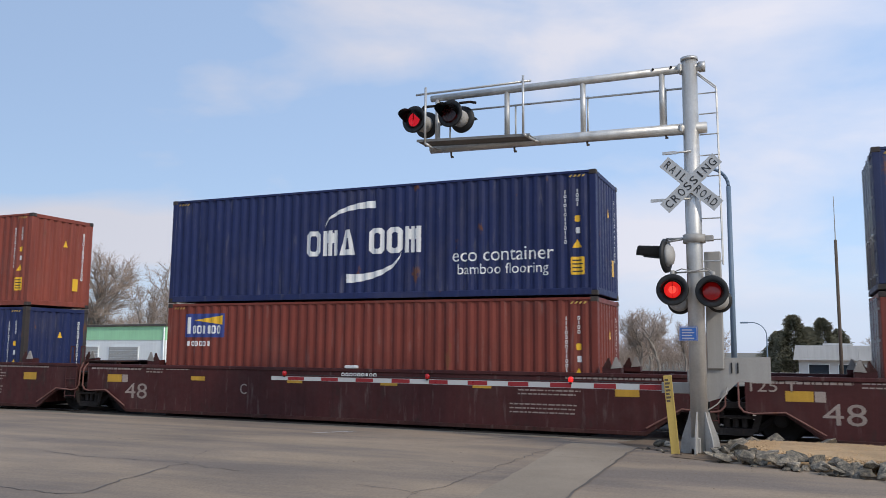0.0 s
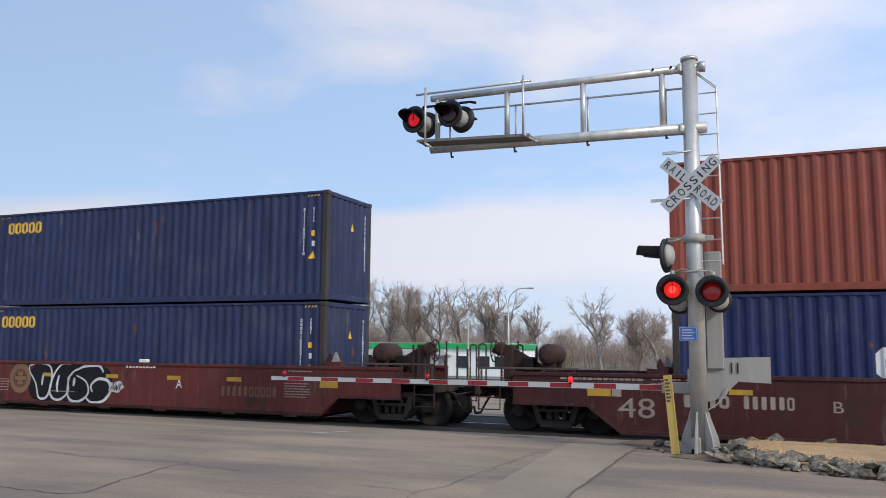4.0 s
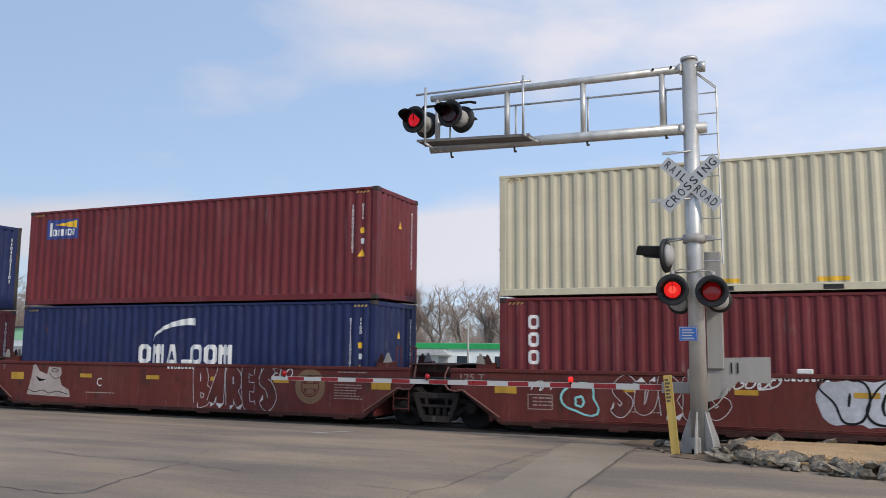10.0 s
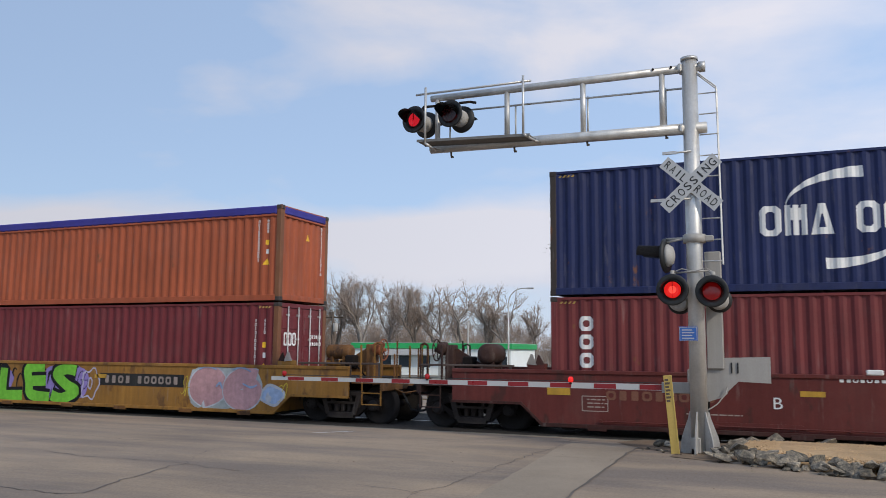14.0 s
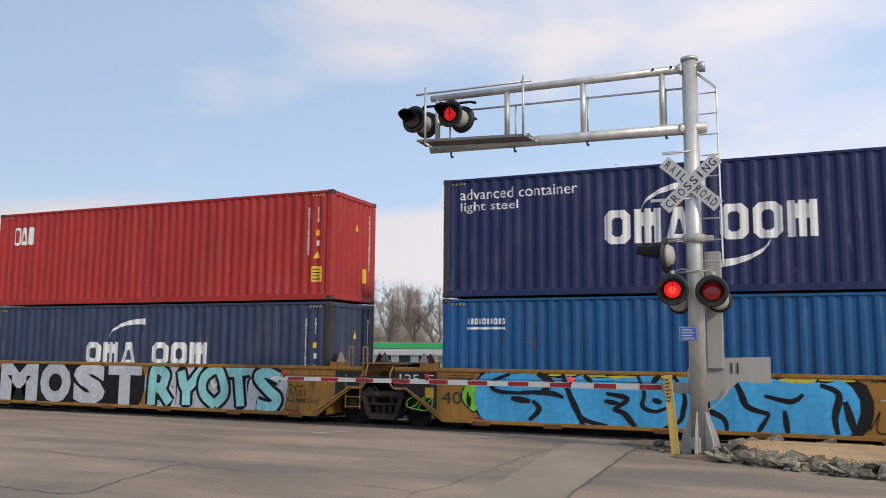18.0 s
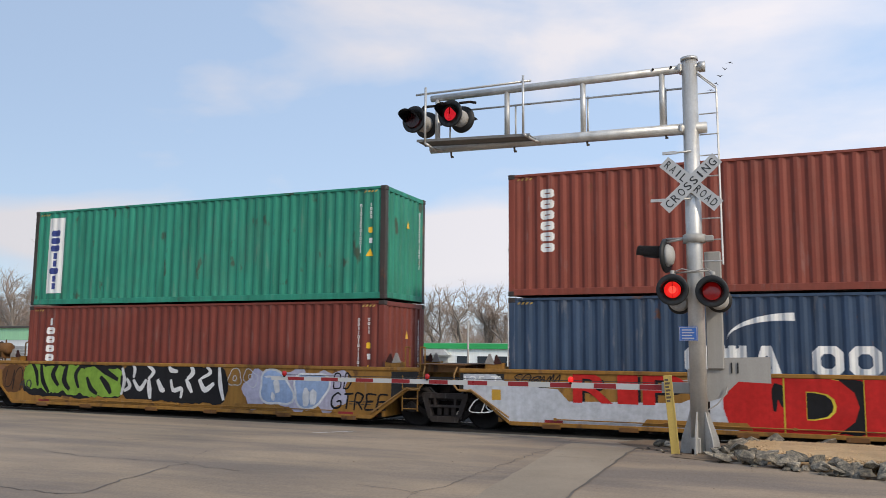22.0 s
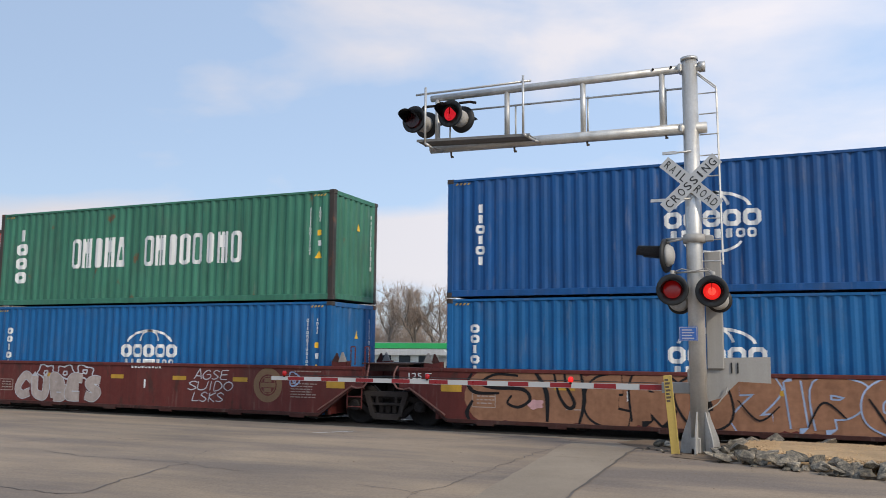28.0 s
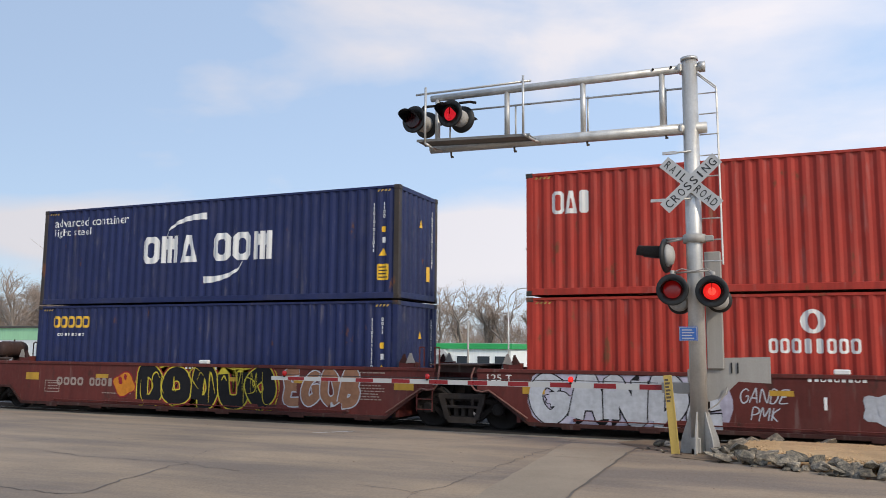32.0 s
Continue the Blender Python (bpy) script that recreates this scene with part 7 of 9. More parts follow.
        bubbles(c, 8.7, 10.8, 0.30, 1.36, 2, "pale_blue", "white", 43, 0.06, glint="white", cloud="mauve")
        outline_tag(c, 7.7, 8.7, 0.85, 1.35, 2, "white", 44)
        scrawled_word(c, "GTREE", 10.9, 12.5, 0.40, 0.78, "black", 45, 0.055)
        scrawled_word(c, "BD", 10.95, 11.5, 0.9, 1.25, "black", 46, 0.045)
        ground_patch(c, -0.62, 0.34, 0.45, 1.42, "rust", 460, "rust_stain")
        scribble(c, -0.5, 0.25, 0.55, 1.3, "black", 46, 0.03)
        scribble(c, -1.9, -0.8, 0.85, 1.05, "white", 461, 0.03)
        scribble(c, -1.2, -0.5, 1.15, 1.35, "tan", 462, 0.04)
    elif key == "n":
        # angular letters of heavy grey-white slabs over a dark red ground
        ground_patch(c, 2.95, 4.75, 0.30, 1.25, "dark_red", 471, level=1.2)
        ground_patch(c, 4.65, 7.45, 0.30, 1.20, "dark_red", 472, level=1.4)
        slabs = (((3.14, 0.37), (3.7, 0.42), (4.2, 0.34)), 0.26), (((3.44, 1.17), (3.27, 0.74), (3.20, 0.34)), 0.40), (((4.10, 1.32), (3.94, 0.93)), 0.28), (((4.47, 1.26), (4.34, 0.80), (4.46, 0.29)), 0.42), \
                (((4.90, 0.32), (5.3, 0.42), (5.7, 0.32)), 0.28), (((5.27, 1.33), (4.99, 0.90), (4.97, 0.33)), 0.36), (((5.40, 0.92), (5.9, 0.90), (6.4, 0.94)), 0.18), (((5.72, 1.10), (5.80, 0.74), (5.87, 0.30)), 0.38), \
                (((6.36, 1.22), (6.42, 0.80), (6.27, 0.30)), 0.38), (((6.5, 0.62), (6.75, 0.72), (6.95, 0.60)), 0.16), (((7.02, 1.20), (6.93, 0.80), (7.18, 0.31)), 0.38)
        for i, (line, w) in enumerate(slabs):
            pts = smooth_line(list(line), 6)
            g = part("graffiti_letter", lay_level(ribbon(bmesh.new(), pts, w), 4 + 0.9 * i), SPRAY["chalk"], c, "grey-white slab of a sprayed letter")
            part("graffiti_edge", lay_level(ribbon(bmesh.new(), pts, w + 0.07), 3.6 + 0.9 * i), SPRAY["black"], g)
        inked(c, (((3.62, 1.1), (3.5, 0.8), (3.42, 0.5)), ((4.64, 1.2), (4.56, 0.8), (4.66, 0.4)), ((6.05, 0.95), (6.0, 0.7), (6.12, 0.4)), ((7.18, 1.1), (7.12, 0.8), (7.34, 0.42))), "black", 0.035, 15)
        for x, z, k in ((2.62, 0.98, 0.13), (2.82, 1.02, 0.09), (7.44, 0.98, 0.10), (7.68, 0.92, 0.14), (8.0, 0.84, 0.20)):
            bm = bar(bmesh.new(), x - k * 0.6, x + k * 0.6, z - k, z + k, k * 0.3)
            g = part("graffiti_tile", lay_level(bm, 4), SPRAY["silver"], c, "small tilted white tile with a black letter")
            part("graffiti_ink", lay_level(ribbon(bmesh.new(), smooth_line([(x - k * 0.3, z + k * 0.6), (x - k * 0.2, z - k * 0.5), (x + k * 0.35, z - k * 0.3)], 4), 0.035, 0.3), 6), SPRAY["black"], g)
        for x, z, k in ((7.55, 1.28, 0.16), (8.32, 0.48, 0.20), (7.60, 0.30, 0.13), (2.45, 0.50, 0.13), (2.72, 1.33, 0.12)):
            inked(c, (((x - k, z), (x, z), (x + k, z)), ((x, z - k), (x, z), (x, z + k))), "tan", 0.035, 3, "graffiti_star")
        scribble(c, 0.5, 1.4, 0.35, 1.25, "silver", 48, 0.025)
        scribble(c, 7.3, 8.1, 0.7, 1.1, "silver", 49, 0.03)
        block_row(c, 8.62, 9.90, 0.80, 1.01, 4, DULL_WHITE, 5)
        block_row(c, 10.12, 11.45, 0.80, 1.02, 6, DULL_WHITE, 6, "row of painted number bars")
        scrawled_word(c, "NASTY", 8.15, 9.15, 1.10, 1.34, "white", 50, 0.035)
        scrawled_word(c, "UNO", 9.25, 9.6, 1.24, 1.38, "white", 51, 0.03)
    elif key == "o":
        ground_patch(c, 0.6, 9.9, 0.24, 1.43, "tan", 51)
        inked(c, (((1.9, 1.30), (1.35, 1.32), (1.02, 1.12), (1.3, 1.02), (2.0, 1.0), (2.18, 0.78), (1.92, 0.60), (1.65, 0.68), (1.75, 0.86)), ((0.78, 1.34), (0.68, 1.10), (0.88, 0.90), (1.45, 0.90)),
                  ((0.80, 0.72), (0.66, 0.45), (0.72, 0.27)), ((2.30, 1.40), (2.56, 0.95), (2.58, 0.30)), ((2.74, 1.38), (2.85, 0.90), (3.05, 0.62), (3.2, 0.72), (3.02, 1.10), (2.98, 1.38)), ((3.35, 1.38), (3.42, 0.8), (3.30, 0.28))), "black", 0.10, 4)
        sprayed_word(c, "ERO", 3.45, 6.4, 0.22, 1.42, "tan", "black", 510, 0.40, 0.05, wild=0.09)
        sprayed_word(c, "ZIPO", 6.4, 9.95, 0.24, 1.42, "tan", "pale_blue", 52, 0.34, 0.035, wild=0.08)
        inked(c, (((6.6, 0.9), (7.0, 0.5), (7.4, 0.8)), ((7.9, 0.4), (8.2, 0.9), (8.6, 0.6)), ((9.0, 1.0), (9.3, 0.5))), "black", 0.05, 12)
        bubbles(c, 2.12, 2.50, 0.45, 0.85, 1, "pink", "tan", 53, 0.02, slots=False, name="graffiti_spot")
        number_words(c, "E", 4.35, 4.5, 0.8, 1.02, WHITE_DECAL)
        scribble(c, 9.7, 10.1, 1.1, 1.38, "teal", 53)
        scribble(c, 11.0, 12.2, 0.3, 1.2, "silver", 54, 0.03)
    elif key == "p":
        sprayed_word(c, "CUBES", 1.5, 4.9, 0.28, 1.12, "stone", "silver", 55, 0.36, 0.018, wild=0.06)
        outline_tag(c, 2.3, 4.6, 0.9, 1.38, 3, "silver", 56, 0.05)
        scrawled_word(c, "AGSE", 8.15, 9.30, 1.04, 1.28, "silver", 57, 0.032)
        scrawled_word(c, "SUIDO", 7.95, 9.45, 0.75, 0.98, "silver", 571, 0.032)
        scrawled_word(c, "LSKS", 8.10, 9.15, 0.45, 0.69, "silver", 572, 0.032)
        number_words(c, "I", 6.4, 6.46, 0.75, 1.0, WHITE_DECAL)
        outline_tag(c, 11.1, 11.5, 0.9, 1.3, 1, "pale_blue", 58, 0.04)
    elif key == "q":
        ground_patch(c, 0.12, 4.5, 0.24, 1.43, "mauve", 58)
        sprayed_word(c, "GANDE", 0.15, 4.5, 0.24, 1.42, "silver", "black", 59, 0.37, 0.028, wild=0.05)
        bubbles(c, 0.5, 4.2, 0.6, 0.95, 5, "mauve", "black", 60, 0.03, slots=False, name="graffiti_spot")
        scrawled_word(c, "GANDE", 4.65, 5.6, 0.85, 1.12, "silver", 60, 0.03)
        scrawled_word(c, "PMK", 4.85, 5.4, 0.50, 0.76, "silver", 601, 0.03)
        bubbles(c, 6.9, 7.5, 0.4, 1.2, 1, "silver", "silver", 61, 0.02)
        scrawled_word(c, "MOD", 8.3, 8.9, 1.02, 1.26, "white", 62, 0.03)
        scrawled_word(c, "DIZ", 9.2, 9.8, 0.72, 1.0, "silver", 63, 0.03)
        number_words(c, "I", 6.2, 6.26, 0.75, 1.0, WHITE_DECAL)
    elif key == "r":
        ground_patch(c, 4.25, 8.95, 0.22, 1.40, "yellow", 64)
        sprayed_word(c, "DODUO", 4.3, 8.85, 0.24, 1.40, "black", "yellow", 65, 0.40, 0.035, "yellow", 0.07, halo="dark_red")
        ink_lines(c, 4.4, 8.8, 0.25, 1.38, 18, "black", 650, 0.07, 1.9)
        ink_lines(c, 4.4, 8.8, 0.30, 1.36, 12, "yellow", 651, 0.03, 11)
        sprayed_word(c, "EGOB", 9.1, 11.3, 0.40, 1.38, "tan", "silver", 66, 0.42, 0.03)
        bubbles(c, 3.4, 4.2, 0.4, 1.3, 1, "orange", "dark_red", 67, 0.04)
        block_row(c, 1.23, 2.3, 0.77, 1.0, 4, DULL_WHITE, 5)
        block_row(c, 2.5, 3.4, 0.77, 1.0, 4, DULL_WHITE, 6, "row of painted number bars")


cars()

# ---- crossing signal and gate ----


VANES = []


def flasher(parent, x, y, z, yaw, lit, drum=True, r=0.265, hood=BLACK_PAINT, reach=0.30, flash=None, droop=0.04, flare=1.5):
    """A round flasher: dark target ring with a hood, red lens and a grey drum behind. yaw 0 looks towards -y.
    flash: (seconds of the first change, seconds from wink to wink, open at the start, degrees of the open vane) for one
    that winks: an added vane turns before its lamp, which stays lit, and hides it."""
    m = pose(x, y, z, 0, 0, yaw)
    bm = bmesh.new()
    lathe(bm, [(0.142, 0.03), (r, 0.02), (r + 0.005, -0.02), (r - 0.012, -0.03), (0.142, -0.012), (0.142, 0.02)], axis="y", n=28)
    ring = part("target_ring", bm, BLACK_PAINT, parent, "black round target of a flasher")
    ring.matrix_basis = m
    bm = bmesh.new()
    n = 18
    inner, outer = [], []
    for i in range(n + 1):
        a = radians(-15 + 210 * i / n)
        k = min(1.0, flare * math.sin(radians(180) * i / n))
        inner.append(bm.verts.new((0.172 * math.cos(a), -0.01, 0.172 * math.sin(a))))
        outer.append(bm.verts.new((0.185 * math.cos(a), -0.05 - reach * k, 0.178 * math.sin(a) - droop * k)))
    for i in range(n):
        bm.faces.new((inner[i], inner[i + 1], outer[i + 1], outer[i])).smooth = True
    bmesh.ops.solidify(bm, geom=bm.faces[:], thickness=0.006)
    part("hood", bm, hood, ring)
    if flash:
        # lamp deep behind the ring stays lit; added vane on upright pin hides it
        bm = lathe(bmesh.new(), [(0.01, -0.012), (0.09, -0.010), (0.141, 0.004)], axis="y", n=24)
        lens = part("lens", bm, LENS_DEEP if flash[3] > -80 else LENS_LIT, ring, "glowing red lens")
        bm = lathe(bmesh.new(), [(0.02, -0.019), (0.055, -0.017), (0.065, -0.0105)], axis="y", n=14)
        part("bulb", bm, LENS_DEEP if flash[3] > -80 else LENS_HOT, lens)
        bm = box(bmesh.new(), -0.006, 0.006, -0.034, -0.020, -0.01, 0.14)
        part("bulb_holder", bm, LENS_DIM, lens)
        # added vane, coloured like the unlit lens so a covered lamp looks off
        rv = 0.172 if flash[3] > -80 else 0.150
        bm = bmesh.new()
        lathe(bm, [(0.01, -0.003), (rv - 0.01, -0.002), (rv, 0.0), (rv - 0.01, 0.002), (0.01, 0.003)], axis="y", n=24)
        vane = part("lens_vane", bm, LENS_OFF if flash[3] > -80 else LENS_DIM, ring, "added vane in unlit-lens red that hides the lamp")
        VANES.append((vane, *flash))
    else:
        bm = lathe(bmesh.new(), [(0.02, -0.075), (0.08, -0.065), (0.13, -0.040), (0.150, -0.006), (0.150, 0.0)], axis="y", n=24)
        part("lens", bm, LENS_LIT if lit else LENS_OFF if lit is None else LENS_DIM, ring, "glowing red lens" if lit else "dull red lens")
    if drum:
        bm = lathe(bmesh.new(), [(0.155, 0.02), (0.165, 0.04), (0.165, 0.20), (0.12, 0.23)], axis="y", n=24)
        part("lamp_housing", bm, DULL_GALV, ring, "grey lamp housing")
    return ring


def spaced_letters(text, u0, u1):
    """Blade letters that stand well apart from one another."""
    bm = bmesh.new()
    k = (u1 - u0) / len(text)
    for i, ch in enumerate(text):
        w = k * (0.22 if ch == "I" else 0.72)
        c = u0 + (i + 0.5) * k
        letters(bm, ch, c - w / 2, c + w / 2, -0.070, 0.070, 0.004)
    return bm


def signal():
    """Cantilever crossing signal: post, truss arm over the road, walkway, ladder, flashers and crossbuck."""
    s = thing("crossing_signal", pose(-1.53, 14.7, 0.155), "galvanised cantilever crossing signal with red flashers and crossbuck", "crossing signal")
    bm = tube(bmesh.new(), (0, 0, 0.02), (0, 0, 6.83), 0.145, 0.132, 24)
    tube(bm, (0, 0, 6.83), (0, 0, 6.885), 0.150, 0.150, 24)
    part("post", bm, GALV, s, "thick round galvanised post")
    bm = box(bmesh.new(), -0.30, 0.30, -0.30, 0.30, -0.15, 0.03, 0.01)
    part("base_plate", bm, DULL_GALV, s)
    for a in (12, 168, 262, 318):
        bm = slab(bmesh.new(), [(0.12, 0.03), (0.33, 0.03), (0.33, 0.12), (0.30, 0.30), (0.19, 0.60), (0.16, 0.72), (0.12, 0.72)], -0.012, 0.012)
        g = part("gusset", bm, DULL_GALV, s)
        g.matrix_basis = pose(0, 0, 0, 0, 0, a)
    bm = box(bmesh.new(), -0.14, 0.03, -0.22, -0.13, 0.05, 0.30, 0.008)
    part("hand_hole_cover", bm, GREY_PAINT, s)
    bm = bmesh.new()
    for i in range(4):
        a = radians(45 + 90 * i)
        tube(bm, (0.25 * math.cos(a + 0.4), 0.25 * math.sin(a + 0.4), 0.03), (0.25 * math.cos(a + 0.4), 0.25 * math.sin(a + 0.4), 0.12), 0.02, n=8)
    part("anchor_nuts", bm, DARK_STEEL, s)
    # truss arm
    for z0, z1, r in ((6.70, 6.70, 0.070), (5.60, 5.675, 0.096)):
        bm = tube(bmesh.new(), (0.26, 0.0, z0), (-4.98, 0.0, z1), r + 0.006, r - 0.004, 18)
        part("arm_chord", bm, GALV, s, "round arm chord")
    for z in (6.70, 5.60):
        bm = tube(bmesh.new(), (0.16, 0, z), (0.27, 0, z), 0.095, n=16)
        part("arm_end_cap", bm, GALV, s)
        part("arm_clamp", box(bmesh.new(), -0.19, -0.12, -0.12, 0.12, z - 0.075, z + 0.075, 0.02), GALV, s)
    for x in (-0.48, -1.91, -3.39, -4.84):
        bm = tube(bmesh.new(), (x, 0, 5.66), (x, 0, 6.74), 0.052, n=14)
        part("arm_strut", bm, GALV, s)
    for x in (-0.44, -1.86, -3.27, -4.64):
        bm = tube(bmesh.new(), (x, 0.16, 5.62), (x, 0.16, 6.44), 0.018, n=8)
        part("arm_rail_post", bm, GALV, s)
    bm = tube(bmesh.new(), (-0.15, 0.16, 6.395), (-4.7, 0.16, 6.445), 0.020, n=8)
    part("arm_handrail", bm, GALV, s)
    bm = bmesh.new()
    for x in (-0.44, -1.85, -3.25, -4.55):
        tube(bm, (x, 0, 5.58), (x + 0.02, -0.02, 5.47), 0.020, n=8)
        box(bm, x, x + 0.05, -0.02, 0.02, 5.46, 5.49)
    part("cable_clips", bm, POLE_WOOD, s)
    for x in (-0.30, -0.62):
        bm = bmesh.new()
        for z in (6.73, 5.63):
            lathe(bm, [(0.022, -0.085), (0.022, -0.05)], (x, 0, z), "y", 8)
        part("arm_bolt", bm, DARK_STEEL, s)
    # walkway in front of the arm's end
    bm = box(bmesh.new(), -5.05, -2.78, -0.52, -0.16, 5.69, 5.705)
    for i in range(22):
        x = -5.02 + i * 0.105
        box(bm, x, x + 0.02, -0.50, -0.18, 5.705, 5.72)
    box(bm, -5.05, -2.78, -0.535, -0.52, 5.675, 5.725)
    box(bm, -5.05, -2.78, -0.16, -0.145, 5.675, 5.725)
    for v in bm.verts:
        v.co.z += 0.02 - 0.09 * (v.co.x + 5.05) / 2.27
    part("walkway", bm, GRATING, s, "narrow steel grating walkway")
    for x in (-4.87, -2.90):
        bm = chain(bmesh.new(), [(x, -0.54, 6.76), (x, -0.54, 5.66), (x + 0.08, -0.50, 5.60), (x + 0.14, -0.30, 5.57), (x + 0.16, -0.05, 5.60)], 0.024, 8)
        part("walkway_bracket", bm, GALV, s)
    bm = tube(bmesh.new(), (-5.08, -0.52, 6.64), (-2.75, -0.52, 6.65), 0.022, n=8)
    part("walkway_handrail", bm, GALV, s)
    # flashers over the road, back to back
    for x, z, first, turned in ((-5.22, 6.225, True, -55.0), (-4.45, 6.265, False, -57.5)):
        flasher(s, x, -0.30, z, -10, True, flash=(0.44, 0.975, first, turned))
        flasher(s, x + 0.08, 0.14, z - 0.01, 170, None, r=0.265)
        bm = chain(bmesh.new(), [(x + 0.10, -0.1, 6.40), (x + 0.10, -0.1, 6.52), (x + 0.3, 0.0, 6.55), (x + 0.42, 0.0, 6.52)], 0.026, 8)
        part("lamp_bracket", bm, DARK_STEEL, s)
    # ladder on the post
    for y in (-0.05, 0.10):
        bm = chain(bmesh.new(), [(0.12, y, 6.60), (0.44, y, 6.30), (0.46, y, 3.2)], 0.013, 6)
        part("ladder_rail", bm, GALV, s)
    for i in range(9):
        z = 6.22 - i * 0.37
        bm = tube(bmesh.new(), (0.14, 0.02, z), (0.46, 0.02, z), 0.012, n=6)
        part("ladder_rung", bm, GALV, s)
    # crossbuck
    for a, y, word, runs in ((-43, -0.180, "RAIL ROAD", (("RAIL", -0.57, -0.10), ("ROAD", 0.10, 0.57))), (43, -0.200, "CROSSING", (("CROSSING", -0.57, 0.57),))):
        bm = box(bmesh.new(), -0.61, 0.61, -0.003, 0.003, -0.114, 0.114)
        b = part("crossbuck_blade", bm, WHITE_SHEET, s, "white blade with black letters " + word)
        b.matrix_basis = pose(-0.01, y, 4.59, 0, -a, 0)
        for text, u0, u1 in runs:
            bm = spaced_letters(text, u0, u1)
            part("blade_letters", lay_flat(bm, -0.007), BLACK_SHEET, b)
    bm = bmesh.new()
    for z, x in ((5.16, -0.46), (4.33, -0.68)):
        tube(bm, (x, -0.12, z), (0.0, -0.13, z + 0.01), 0.018, n=8)
        box(bm, x - 0.02, x + 0.22, -0.15, -0.11, z - 0.02, z + 0.03)
    part("crossbuck_bracket", bm, GALV, s)
    # side flasher towards the other road
    flasher(s, -0.47, -0.06, 3.37, -100, False, drum=False, r=0.295, hood=DARK_HOOD, reach=0.42, droop=-0.03, flare=6.0)
    bm = lathe(bmesh.new(), [(0.05, 0.16), (0.15, 0.13), (0.20, 0.05), (0.20, 0.0)], axis="x", n=20)
    part("lamp_housing", bm, DULL_GALV, s, "grey rounded lamp back").matrix_basis = pose(-0.48, -0.06, 3.37)
    bm = bmesh.new()
    lathe(bm, [(0.19, 3.58), (0.19, 3.72)], (0, 0, 0), "z", 18)
    tube(bm, (-0.47, -0.05, 3.66), (0.30, 0.0, 3.66), 0.022, n=8)
    tube(bm, (-0.47, -0.08, 3.60), (-0.1, -0.05, 3.66), 0.018, n=8)
    box(bm, 0.17, 0.32, -0.05, 0.05, 3.60, 3.70, 0.01)
    part("flasher_bracket", bm, GREY_PAINT, s)
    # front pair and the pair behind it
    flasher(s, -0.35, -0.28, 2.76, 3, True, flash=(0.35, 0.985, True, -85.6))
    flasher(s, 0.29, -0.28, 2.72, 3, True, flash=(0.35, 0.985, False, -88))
    flasher(s, -0.30, 0.26, 2.58, 180, None, r=0.21)
    flasher(s, 0.36, 0.26, 2.60, 180, None, r=0.21)
    bm = chain(bmesh.new(), [(-0.36, -0.16, 3.02), (-0.30, -0.14, 3.06), (0.22, -0.14, 3.08), (0.30, -0.16, 3.02)], 0.014, 8)
    tube(bm, (-0.36, -0.16, 2.98), (-0.36, -0.16, 3.10), 0.04, n=10)
    tube(bm, (0.30, -0.16, 2.96), (0.30, -0.16, 3.06), 0.04, n=10)
    chain(bm, [(-0.36, -0.16, 3.06), (-0.20, -0.20, 3.12), (0.0, -0.20, 3.07), (0.20, -0.20, 3.12), (0.32, -0.16, 3.04)], 0.010, 6)
    part("front_bracket", bm, GREY_PAINT, s)
    bm = box(bmesh.new(), -0.27, 0.03, -0.185, -0.178, 1.90, 2.14, 0.002)
    b = part("notice_sign", bm, BLUE_SIGN, s, "small blue notice sign")
    bm = bmesh.new()
    for i in range(4):
        bar(bm, -0.225, -0.025 - 0.03 * (i % 2), 1.935 + i * 0.046, 1.953 + i * 0.046)
    loop_band(bm, [(-0.262, 1.908), (0.022, 1.908), (0.022, 2.132), (-0.262, 2.132)], [(-0.254, 1.916), (0.014, 1.916), (0.014, 2.124), (-0.254, 2.124)])
    part("notice_bars", lay_flat(bm, -0.189), WHITE_SHEET, b)
    return s


SIGNAL = signal()


